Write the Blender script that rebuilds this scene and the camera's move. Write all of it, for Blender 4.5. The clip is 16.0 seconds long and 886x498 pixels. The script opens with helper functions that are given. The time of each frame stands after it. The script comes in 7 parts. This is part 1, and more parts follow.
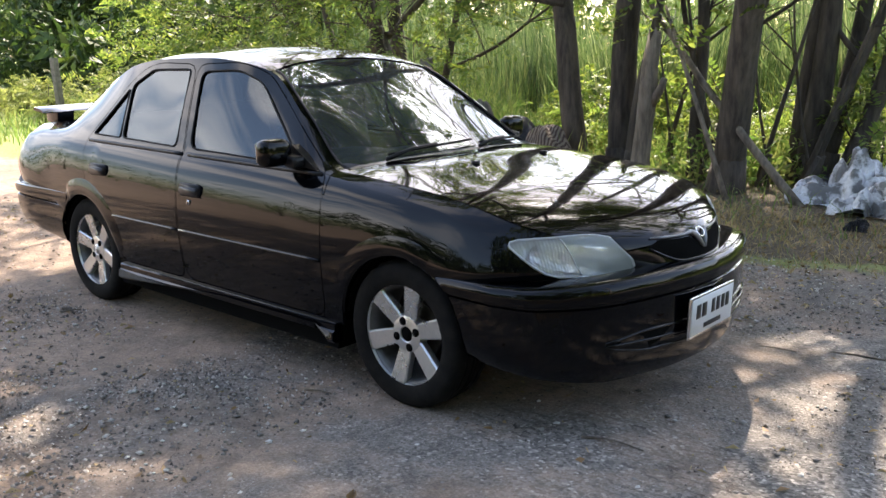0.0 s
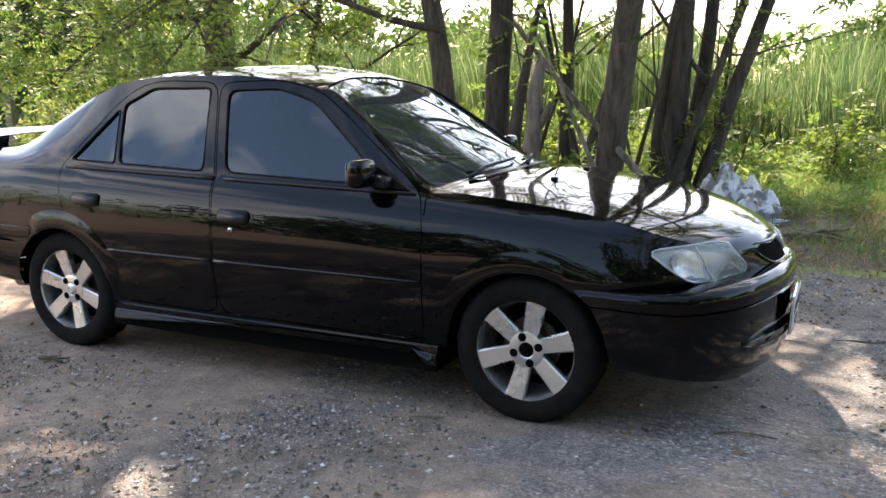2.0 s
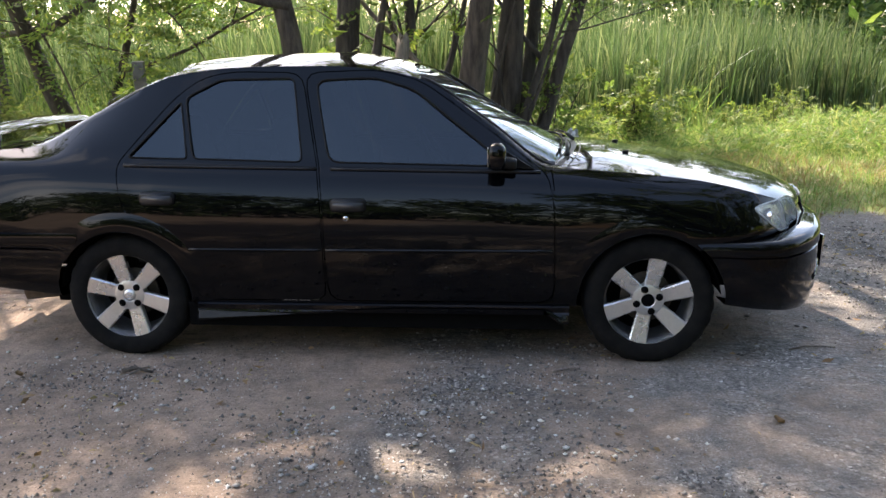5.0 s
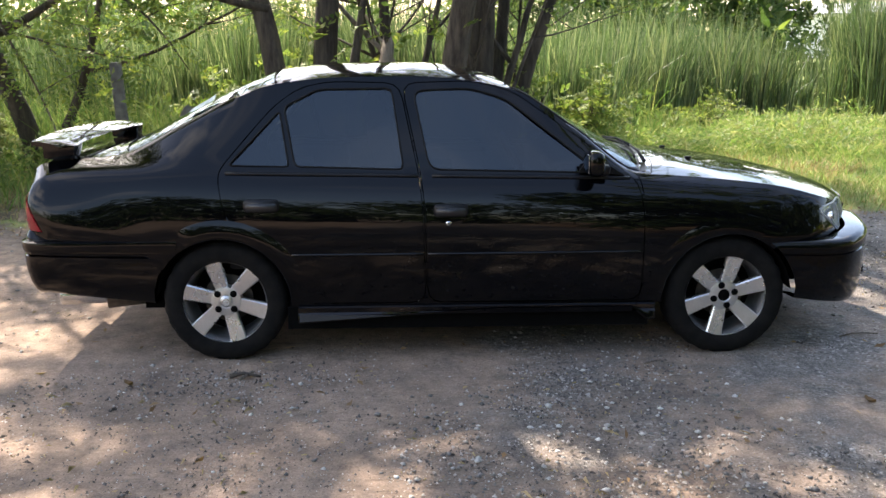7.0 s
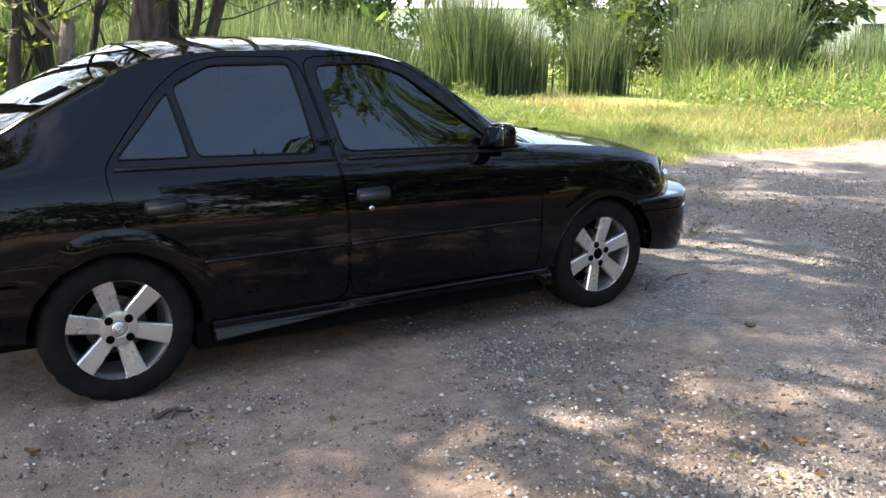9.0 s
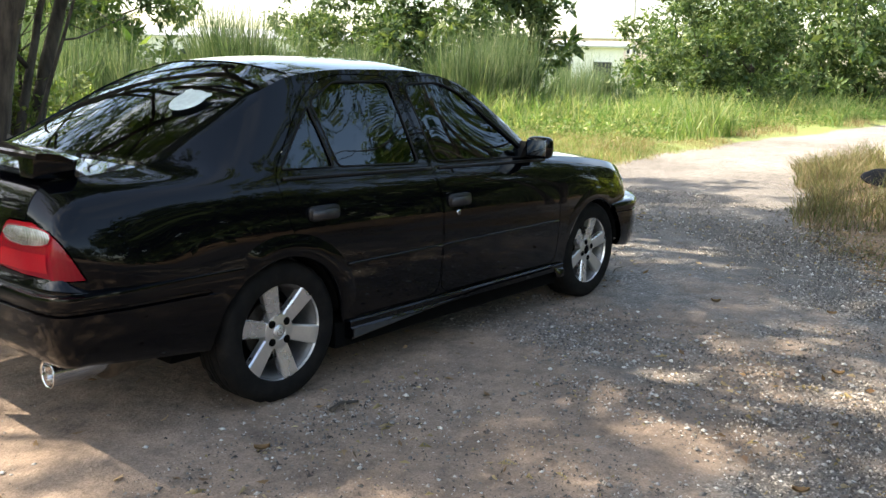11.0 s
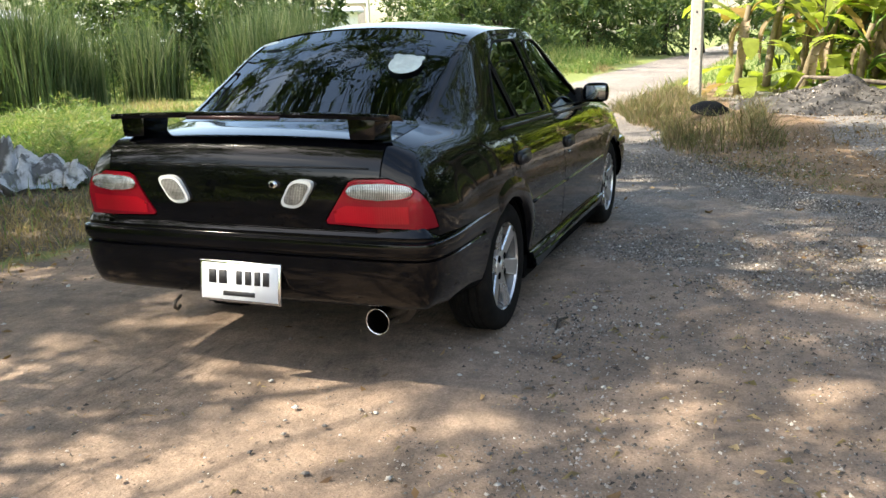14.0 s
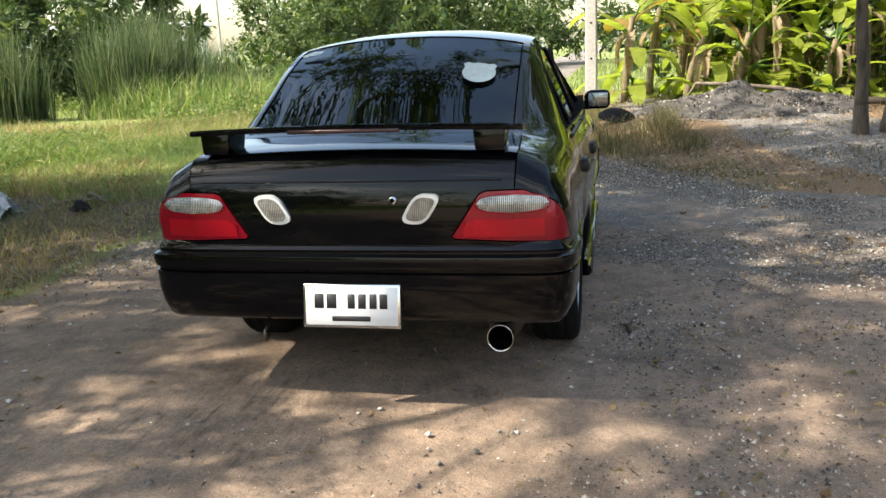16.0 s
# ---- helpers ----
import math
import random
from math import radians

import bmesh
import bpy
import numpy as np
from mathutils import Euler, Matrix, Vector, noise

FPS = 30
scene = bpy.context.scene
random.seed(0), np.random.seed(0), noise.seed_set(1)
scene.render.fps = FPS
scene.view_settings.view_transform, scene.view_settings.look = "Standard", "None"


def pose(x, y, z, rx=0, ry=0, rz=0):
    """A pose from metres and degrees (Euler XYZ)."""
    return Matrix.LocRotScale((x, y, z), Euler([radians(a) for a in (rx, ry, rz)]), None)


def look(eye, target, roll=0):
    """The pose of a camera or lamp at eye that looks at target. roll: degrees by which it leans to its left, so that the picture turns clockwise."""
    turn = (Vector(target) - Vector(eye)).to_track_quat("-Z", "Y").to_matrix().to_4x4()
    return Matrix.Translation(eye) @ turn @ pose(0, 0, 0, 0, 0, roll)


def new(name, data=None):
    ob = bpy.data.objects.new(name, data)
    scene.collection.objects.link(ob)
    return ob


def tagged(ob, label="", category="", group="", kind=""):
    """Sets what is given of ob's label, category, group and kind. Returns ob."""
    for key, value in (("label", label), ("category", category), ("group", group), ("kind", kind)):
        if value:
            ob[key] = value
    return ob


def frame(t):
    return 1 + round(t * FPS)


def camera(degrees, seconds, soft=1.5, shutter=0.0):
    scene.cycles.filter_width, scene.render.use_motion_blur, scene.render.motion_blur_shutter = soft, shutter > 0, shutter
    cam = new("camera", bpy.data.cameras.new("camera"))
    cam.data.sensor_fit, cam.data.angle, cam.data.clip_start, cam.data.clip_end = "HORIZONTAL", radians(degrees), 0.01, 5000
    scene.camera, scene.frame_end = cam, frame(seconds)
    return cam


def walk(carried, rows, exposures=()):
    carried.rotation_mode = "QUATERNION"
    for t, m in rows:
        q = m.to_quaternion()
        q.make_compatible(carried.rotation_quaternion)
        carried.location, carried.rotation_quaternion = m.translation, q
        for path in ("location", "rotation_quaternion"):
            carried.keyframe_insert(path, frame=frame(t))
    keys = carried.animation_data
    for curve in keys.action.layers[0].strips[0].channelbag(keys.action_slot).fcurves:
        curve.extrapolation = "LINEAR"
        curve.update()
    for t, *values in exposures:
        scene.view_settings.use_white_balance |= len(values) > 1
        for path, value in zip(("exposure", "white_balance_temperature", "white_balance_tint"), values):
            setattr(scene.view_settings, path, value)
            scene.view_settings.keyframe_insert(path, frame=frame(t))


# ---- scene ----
cam = camera(53.5, 16.0)
PATH = [
    (0, (4.608, -3.029, 1.328), (3.312, -1.569, 0.893), -0.6),
    (0.5, (4.368, -3.285, 1.322), (3.227, -1.7, 0.891), 0.3),
    (1, (4.119, -3.477, 1.317), (3.081, -1.82, 0.897), -0.3),
    (1.5, (3.776, -3.597, 1.316), (2.843, -1.874, 0.914), -1.1),
    (2, (3.467, -3.778, 1.299), (2.629, -2.002, 0.92), -0.1),
    (2.5, (3.162, -3.844, 1.276), (2.373, -2.044, 0.906), 0.4),
    (3, (2.85, -3.906, 1.288), (2.121, -2.085, 0.897), 0.6),
    (3.5, (2.575, -4.037, 1.302), (2.007, -2.163, 0.896), 1.1),
    (3.7, (2.45, -4.096, 1.3), (1.962, -2.2, 0.894), 1.4),
    (5.8, (1.432, -4.819, 1.498), (1.315, -2.879, 1.026), -1.9),
    (6, (1.333, -4.877, 1.51), (1.186, -2.937, 1.046), -1.6),
    (6.5, (1.142, -4.921, 1.495), (1.018, -2.976, 1.046), 0.2),
    (7, (0.87, -4.749, 1.48), (0.945, -2.804, 1.019), -0.1),
    (7.5, (0.543, -4.627, 1.455), (0.874, -2.713, 0.98), -0.0),
    (8, (0.153, -4.496, 1.446), (0.722, -2.641, 0.962), 0.6),
    (8.5, (-0.185, -4.276, 1.428), (0.577, -2.492, 0.939), 1.2),
    (9, (-0.592, -4.098, 1.383), (0.413, -2.435, 0.909), 0.3),
    (9.2, (-0.711, -4.031, 1.375), (0.366, -2.41, 0.913), 0.0),
    (11.3, (-2.437, -3.236, 1.292), (-0.88, -2.041, 0.909), 1.2),
    (11.5, (-2.583, -3.148, 1.272), (-1.003, -1.979, 0.901), 0.7),
    (12, (-2.864, -2.916, 1.289), (-1.233, -1.822, 0.911), 0.3),
    (12.5, (-3.15, -2.66, 1.284), (-1.451, -1.688, 0.871), -0.2),
    (13, (-3.327, -2.365, 1.283), (-1.58, -1.501, 0.835), -1.4),
    (13.5, (-3.492, -2.126, 1.287), (-1.71, -1.342, 0.826), -1.7),
    (14, (-3.633, -1.893, 1.285), (-1.825, -1.177, 0.817), -1.7),
    (14.5, (-3.68, -1.654, 1.283), (-1.86, -0.981, 0.799), -1.8),
    (15, (-3.711, -1.466, 1.285), (-1.873, -0.845, 0.798), -2.0),
    (15.5, (-3.795, -1.192, 1.306), (-1.905, -0.718, 0.854), -2.1),
    (16, (-3.803, -0.926, 1.293), (-1.894, -0.536, 0.843), -2.4),
]
walk(cam, [(t, look(e, a, r)) for t, e, a, r in PATH], exposures=[(0, 1.93, 6950, 16), (0.5, 1.99, 6950, 16), (1, 2.11, 6950, 16), (1.5, 2.01, 6950, 16), (2, 2.09, 6950, 16), (2.5, 2.17, 6950, 16), (3, 2.17, 6950, 16), (3.5, 1.93, 6950, 16), (6, 1.86, 6900, 17), (7, 1.88, 6900, 16), (7.5, 2.01, 6900, 16), (9, 2.08, 6900, 16), (11.5, 1.67, 7000, 9), (13, 1.64, 7000, 9), (15, 1.42, 7000, 9), (16, 1.32, 7000, 9)])

# ---- light ----
SUN_DIR = Vector((-0.45, 0.80, 1.0)).normalized()
world = bpy.data.worlds.new("World")
scene.world = world
world.use_nodes = True
_wn = world.node_tree.nodes
_sky = _wn.new("ShaderNodeTexSky")
_sky.sky_type = 'NISHITA'
_sky.sun_disc = False
_sky.sun_elevation = math.asin(SUN_DIR.z)
_sky.sun_rotation = math.atan2(SUN_DIR.x, SUN_DIR.y)
_sky.dust_density = 1.6
_sky.air_density = 1.2
_wn["Background"].inputs[1].default_value = 0.15
# thin bright cloud over the blue
_wl = world.node_tree.links
_co = _wn.new("ShaderNodeTexCoord")
_mp = _wn.new("ShaderNodeMapping")
_mp.inputs["Scale"].default_value = (1.0, 1.0, 3.2)
_cl = _wn.new("ShaderNodeTexNoise")
_cl.inputs["Scale"].default_value, _cl.inputs["Detail"].default_value, _cl.inputs["Roughness"].default_value = 2.2, 7, 0.55
_cr = _wn.new("ShaderNodeValToRGB")
_cr.color_ramp.elements[0].position, _cr.color_ramp.elements[1].position = 0.51, 0.66
_hs = _wn.new("ShaderNodeHueSaturation")
_hs.inputs["Saturation"].default_value, _hs.inputs["Value"].default_value = 0.18, 1.9
_mx = _wn.new("ShaderNodeMixRGB")
_wl.new(_co.outputs["Generated"], _mp.inputs[0])
_wl.new(_mp.outputs[0], _cl.inputs["Vector"])
_wl.new(_cl.outputs[0], _cr.inputs[0])
_wl.new(_sky.outputs[0], _hs.inputs["Color"])
# the cloud thins out away from the sun and overhead
_sx = _wn.new("ShaderNodeVectorMath")
_sx.operation = 'DOT_PRODUCT'
_sx.inputs[1].default_value = (-0.60, 0.50, -0.30)
_th = _wn.new("ShaderNodeMapRange")
for _k, _v in zip(("From Min", "From Max", "To Min", "To Max"), (-0.50, 0.02, 0.15, 1.0)):
    _th.inputs[_k].default_value = _v
_ml = _wn.new("ShaderNodeMath")
_ml.operation = 'MULTIPLY'
_wl.new(_co.outputs["Generated"], _sx.inputs[0])
_wl.new(_sx.outputs["Value"], _th.inputs["Value"])
_wl.new(_cr.outputs[0], _ml.inputs[0])
_wl.new(_th.outputs[0], _ml.inputs[1])
_wl.new(_ml.outputs[0], _mx.inputs[0])
_wl.new(_sky.outputs[0], _mx.inputs[1])
_wl.new(_hs.outputs[0], _mx.inputs[2])
_wl.new(_mx.outputs[0], _wn["Background"].inputs[0])
_sun = bpy.data.lights.new("sun", 'SUN')
_sun.energy, _sun.angle, _sun.color = 5.0, radians(0.53), (1.0, 0.93, 0.82)
sun = new("sun", _sun)
sun.matrix_world = look(SUN_DIR * 40, (0, 0, 0))


# ---- materials ----
class Nodes:
    """A node material under construction."""

    def __init__(self, name):
        self.mat = bpy.data.materials.new(name)
        self.mat.use_nodes = True
        self.n = self.mat.node_tree.nodes
        self.b = self.n["Principled BSDF"]

    def link(self, a, b):
        self.mat.node_tree.links.new(a, b)

    def set(self, **kw):
        for k, v in kw.items():
            self.b.inputs[k.replace("_", " ")].default_value = v
        return self

    def coord(self, scale=1.0, kind="Object"):
        c = self.n.new("ShaderNodeTexCoord")
        m = self.n.new("ShaderNodeMapping")
        m.inputs["Scale"].default_value = (scale, scale, scale) if not isinstance(scale, tuple) else scale
        self.link(c.outputs[kind], m.inputs["Vector"])
        return m.outputs[0]

    def noise(self, scale, detail=4, rough=0.55, vec=None):
        t = self.n.new("ShaderNodeTexNoise")
        t.inputs["Scale"].default_value = scale
        t.inputs["Detail"].default_value = detail
        t.inputs["Roughness"].default_value = rough
        self.link(vec if vec else self.coord(), t.inputs["Vector"])
        return t.outputs[0]

    def voronoi(self, scale, vec=None, out="Distance", feature="F1"):
        t = self.n.new("ShaderNodeTexVoronoi")
        t.feature = feature
        t.inputs["Scale"].default_value = scale
        self.link(vec if vec else self.coord(), t.inputs["Vector"])
        return t.outputs[out]

    def ramp(self, fac, *stops):
        r = self.n.new("ShaderNodeValToRGB")
        e = r.color_ramp.elements
        while len(e) < len(stops):
            e.new(0.5)
        for el, (p, c) in zip(e, stops):
            el.position = p
            el.color = (c, c, c, 1) if isinstance(c, (int, float)) else (*c, 1)
        self.link(fac, r.inputs[0])
        return r.outputs[0]

    def mix(self, fac, a, b, mode='MIX'):
        m = self.n.new("ShaderNodeMixRGB")
        m.blend_type = mode
        for i, v in ((0, fac), (1, a), (2, b)):
            if isinstance(v, (int, float)):
                m.inputs[i].default_value = v if i == 0 else (v, v, v, 1)
            elif isinstance(v, tuple):
                m.inputs[i].default_value = (*v, 1)
            else:
                self.link(v, m.inputs[i])
        return m.outputs[0]

    def bump(self, height, strength=0.3, dist=0.01, prev=None):
        b = self.n.new("ShaderNodeBump")
        b.inputs["Strength"].default_value = strength
        b.inputs["Distance"].default_value = dist
        self.link(height, b.inputs["Height"])
        if prev:
            self.link(prev, b.inputs["Normal"])
        self.link(b.outputs[0], self.b.inputs["Normal"])
        return b.outputs[0]

    def color(self, out):
        self.link(out, self.b.inputs["Base Color"])
        return self

    def rough(self, out):
        self.link(out, self.b.inputs["Roughness"])
        return self


def plain(name, col, rough=0.5, metal=0.0, var=0.15, scale=30.0, bump=0.05, **kw):
    """A surface of one colour with fine and broad variation."""
    m = Nodes(name).set(Metallic=metal, **kw)
    n = m.noise(scale)
    n2 = m.noise(scale * 0.12, 3)
    a = m.mix(m.ramp(n, (0.3, 0), (0.7, 1)), tuple(c * (1 - var) for c in col), tuple(min(1, c * (1 + var)) for c in col))
    m.color(m.mix(m.ramp(n2, (0.35, 0.0), (0.75, 0.5)), a, tuple(c * 0.75 for c in col)))
    m.rough(m.ramp(n2, (0.2, max(0.02, rough - 0.06)), (0.8, min(1, rough + 0.08))))
    if bump:
        m.bump(n, bump, 0.003)
    return m.mat


def paint_material():
    """Glossy black car paint with a film of dust and fine swirls."""
    m = Nodes("black_car_paint").set(Roughness=0.12, Coat_Weight=1.0, Coat_Roughness=0.02, Coat_IOR=1.32, IOR=1.5, Specular_IOR_Level=0.04)
    dust_haze = m.ramp(m.noise(9, 6, 0.65), (0.50, 0.0), (0.85, 0.14))
    fine = m.noise(160, 3)
    m.color(m.mix(dust_haze, (0.0012, 0.0013, 0.0020), (0.0035, 0.0033, 0.0032)))
    m.rough(m.mix(dust_haze, m.ramp(fine, (0.3, 0.08), (0.7, 0.12)), 0.30))
    m.bump(m.noise(2.2, 2), 0.006, 0.01)
    return m.mat


def glass_material(name, tint, clear, dust_haze=0.0, ior=1.58):
    """Tinted glazing: a mirror film over a tinted see-through sheet."""
    m = Nodes(name)
    n = m.n
    out = n["Material Output"]
    tr = n.new("ShaderNodeBsdfTransparent")
    tr.inputs[0].default_value = (*(c * clear for c in tint), 1)
    gl = n.new("ShaderNodeBsdfGlossy")
    gl.inputs["Roughness"].default_value = 0.015
    gl.inputs["Color"].default_value = (0.87, 0.95, 1.0, 1)
    fr = n.new("ShaderNodeFresnel")
    fr.inputs["IOR"].default_value = ior
    mx = n.new("ShaderNodeMixShader")
    b = n.new("ShaderNodeBump")
    b.inputs["Strength"].default_value, b.inputs["Distance"].default_value = 0.004, 0.01
    m.link(m.noise(3.0, 2), b.inputs["Height"])
    m.link(b.outputs[0], gl.inputs["Normal"])
    m.link(fr.outputs[0], mx.inputs[0])
    m.link(tr.outputs[0], mx.inputs[1])
    m.link(gl.outputs[0], mx.inputs[2])
    last = mx.outputs[0]
    # dust film; its pale tint also stands in for cloud mirrored in the screen
    if dust_haze:
        df = n.new("ShaderNodeBsdfDiffuse")
        df.inputs[0].default_value = (0.55, 0.60, 0.57, 1)
        m2 = n.new("ShaderNodeMixShader")
        m.link(m.ramp(m.noise(5, 5), (0.3, dust_haze * .6), (0.7, dust_haze * 1.3)), m2.inputs[0])
        m.link(last, m2.inputs[1])
        m.link(df.outputs[0], m2.inputs[2])
        last = m2.outputs[0]
    m.link(last, out.inputs["Surface"])
    return m.mat


def lens_material(name, col, alpha, coat=0.35, gloss=0.5, ribs=0.35):
    """Ribbed lamp cover, coloured clear plastic."""
    m = Nodes(name).set(Base_Color=(*col, 1), Roughness=0.12, Coat_Weight=coat, Alpha=alpha, IOR=1.45, Specular_IOR_Level=gloss)
    wv = m.n.new("ShaderNodeTexWave")
    wv.bands_direction = 'Y'
    wv.inputs["Scale"].default_value = 36
    wv.inputs["Distortion"].default_value = 0.2
    m.link(m.coord(), wv.inputs["Vector"])
    m.bump(wv.outputs[0], ribs, 0.004)
    return m.mat


GREY_TRIM = plain("matt_grey_trim", (0.020, 0.021, 0.023), 0.62, var=0.25, scale=30, bump=0.05)
PAINT = paint_material()
TRIM = plain("black_plastic_trim", (0.007, 0.007, 0.008), 0.42, var=0.25, scale=120, Specular_IOR_Level=0.3)
HANDLE = plain("worn_handle_plastic", (0.020, 0.020, 0.022), 0.34, var=0.25, scale=60, Specular_IOR_Level=0.5)
RUBBER = plain("black_rubber_seal", (0.005, 0.005, 0.005), 0.6, var=0.3, scale=90, Specular_IOR_Level=0.2)
DARK = plain("dark_cavity", (0.004, 0.004, 0.004), 0.95, var=0.2, scale=20, Specular_IOR_Level=0.05)
GLASS = glass_material("tinted_side_glass", (0.55, 0.60, 0.62), 0.13, 0.0, 1.66)
REAR_GLASS = glass_material("tinted_rear_glass", (0.55, 0.60, 0.62), 0.13, 0.0, 1.46)
WINDSCREEN = glass_material("windscreen_glass", (0.62, 0.80, 0.74), 0.42, 0.050)
MIRROR = Nodes("mirror_glass").set(Metallic=1.0, Roughness=0.03, Base_Color=(0.20, 0.22, 0.23, 1)).mat
CHROME = plain("chrome", (0.75, 0.75, 0.76), 0.12, 1.0, var=0.05, bump=0.0)
SILVER = plain("silver_wheel_lacquer", (0.72, 0.715, 0.705), 0.28, 0.85, var=0.06, scale=60)
BARREL = plain("grey_wheel_barrel", (0.16, 0.158, 0.155), 0.45, 0.6, var=0.25, scale=25)
STEEL = plain("brake_disc_steel", (0.10, 0.085, 0.07), 0.55, 0.8, var=0.35)
RED_LENS = lens_material("red_lamp_lens", (0.19, 0.003, 0.011), 0.985, .3, .25, .12)
DEEP_RED = lens_material("deep_red_reflex", (0.30, 0.005, 0.012), 0.99, .3, .25, .16)
INDICATOR_LENS = lens_material("clear_indicator_lens", (0.85, 0.87, 0.88), 0.30)
CLEAR_LENS = lens_material("clear_lamp_lens", (0.86, 0.93, 0.90), 0.30, .6, .5, .05)
def faceted_reflector():
    """Bright lamp bowl with pressed facets."""
    m = Nodes("lamp_reflector").set(Roughness=0.22, Metallic=0.6)
    v = m.n.new("ShaderNodeTexVoronoi")
    v.inputs["Scale"].default_value = 55
    m.link(m.coord((1, 1, 2.2)), v.inputs["Vector"])
    s = m.n.new("ShaderNodeSeparateColor")
    m.link(v.outputs["Color"], s.inputs[0])
    m.color(m.ramp(s.outputs[0], (0.0, (0.30, 0.30, 0.30)), (0.5, (0.72, 0.73, 0.73)), (1.0, (0.95, 0.96, 0.95))))
    m.bump(s.outputs[1], 0.6, 0.01)
    return m.mat


REFLECTOR = faceted_reflector()
PLATE_WHITE = plain("number_plate_white", (0.66, 0.68, 0.70), 0.35, var=0.04, bump=0.0)
INK = plain("black_ink", (0.01, 0.01, 0.012), 0.5, var=0.1, bump=0.0)
SEAT_CLOTH = plain("grey_seat_cloth", (0.035, 0.035, 0.04), 0.9, var=0.25, scale=200, bump=0.2)
STICKER = plain("white_sticker", (0.50, 0.56, 0.54), 0.5, var=0.12, scale=60, bump=0.0)


def tyre_material():
    m = Nodes("worn_tyre_rubber").set(Roughness=0.85, Specular_IOR_Level=0.12)
    n = m.noise(14, 5, 0.7)
    m.color(m.mix(m.ramp(n, (0.4, 0), (0.75, 0.55)), (0.006, 0.006, 0.006), (0.024, 0.021, 0.018)))
    m.bump(m.noise(90, 3), 0.15, 0.003)
    return m.mat


TYRE = tyre_material()


# ---- builders ----
def thing(name, label, category, loc=(0, 0, 0), group="", kind=""):
    ob = new(name)
    ob.empty_display_size = 0.1
    ob.location = loc
    return tagged(ob, label, category, group, kind)


def part(name, bm, material, parent=None, label="", smooth=True):
    """Links a bmesh as one mesh object under a thing or a part."""
    me = bpy.data.meshes.new(name)
    bmesh.ops.recalc_face_normals(bm, faces=bm.faces) if not bm.verts.layers.float.get("keep") else None
    bm.to_mesh(me)
    bm.free()
    for p in me.polygons:
        p.use_smooth = smooth
    for m in (material if isinstance(material, (list, tuple)) else [material]):
        me.materials.append(m)
    ob = new(name, me)
    if parent:
        ob.parent = parent
    if label:
        ob["label"] = label
    return ob


def share(name, me, parent, m):
    """Another object on the same mesh."""
    ob = new(name, me)
    ob.parent = parent
    ob.matrix_basis = m
    return ob


def crease(ob, deg=35):
    """Sharp edges where faces meet steeply."""
    ob.data.set_sharp_from_angle(angle=radians(deg))
    return ob


def add_box(bm, c, size, rot=None, bevel=0.0, seg=2, taper=None):
    vs = bmesh.ops.create_cube(bm, size=1.0)["verts"]
    for v in vs:
        v.co = Vector((v.co.x * size[0], v.co.y * size[1], v.co.z * size[2]))
        if taper:
            k = 1 - taper * (v.co.z / size[2] + 0.5)
            v.co.x, v.co.y = v.co.x * k, v.co.y * k
    if bevel:
        es = list({e for v in vs for e in v.link_edges})
        vs = [g for g in bmesh.ops.bevel(bm, geom=es, offset=bevel, segments=seg, affect='EDGES', profile=0.6)["verts"]] + [v for v in vs if v.is_valid]
        vs = list(set(vs))
    m = Matrix.Translation(c) @ (Euler([radians(a) for a in rot]).to_matrix().to_4x4() if rot else Matrix())
    bmesh.ops.transform(bm, matrix=m, verts=vs)
    return vs


def add_cyl(bm, a, b, r0, r1=None, seg=16, caps=True):
    a, b = Vector(a), Vector(b)
    r1 = r0 if r1 is None else r1
    d = b - a
    vs = bmesh.ops.create_cone(bm, cap_ends=caps, segments=seg, radius1=r0, radius2=r1, depth=d.length)["verts"]
    m = Matrix.Translation((a + b) / 2) @ d.to_track_quat('Z', 'Y').to_matrix().to_4x4()
    bmesh.ops.transform(bm, matrix=m, verts=vs)
    return vs


def add_tube(bm, pts, radii, seg=6, closed=False, cap=True):
    """A tube along points, with a radius for each."""
    pts = [Vector(p) for p in pts]
    if isinstance(radii, (int, float)):
        radii = [radii] * len(pts)
    rings, n = [], len(pts)
    up = Vector((0.3, 0.2, 1)).normalized()
    for i, p in enumerate(pts):
        d = (pts[(i + 1) % n] - pts[i - 1]) if closed else pts[min(i + 1, n - 1)] - pts[max(i - 1, 0)]
        d = d.normalized() if d.length > 1e-9 else Vector((0, 0, 1))
        u = (up - d * up.dot(d))
        if u.length < 0.05:
            u = Vector((1, 0, 0)) - d * d.x
        u.normalize()
        up = u
        w = d.cross(u)
        rings.append([bm.verts.new(p + (u * math.cos(a) + w * math.sin(a)) * radii[i]) for a in (2 * math.pi * k / seg for k in range(seg))])
    for i in range(n if closed else n - 1):
        r, q = rings[i], rings[(i + 1) % n]
        for k in range(seg):
            bm.faces.new((r[k], r[(k + 1) % seg], q[(k + 1) % seg], q[k]))
    if cap and not closed:
        bm.faces.new(rings[0][::-1])
        bm.faces.new(rings[-1])
    return rings


def add_lathe(bm, profile, seg=48, axis_y=True):
    """Turns a profile of (radius, offset) round the y axis."""
    rings = []
    for r, o in profile:
        rings.append([bm.verts.new((r * math.cos(a), o, r * math.sin(a))) for a in (2 * math.pi * k / seg for k in range(seg))])
    for p, q in zip(rings, rings[1:]):
        for k in range(seg):
            bm.faces.new((p[k], p[(k + 1) % seg], q[(k + 1) % seg], q[k]))
    return rings


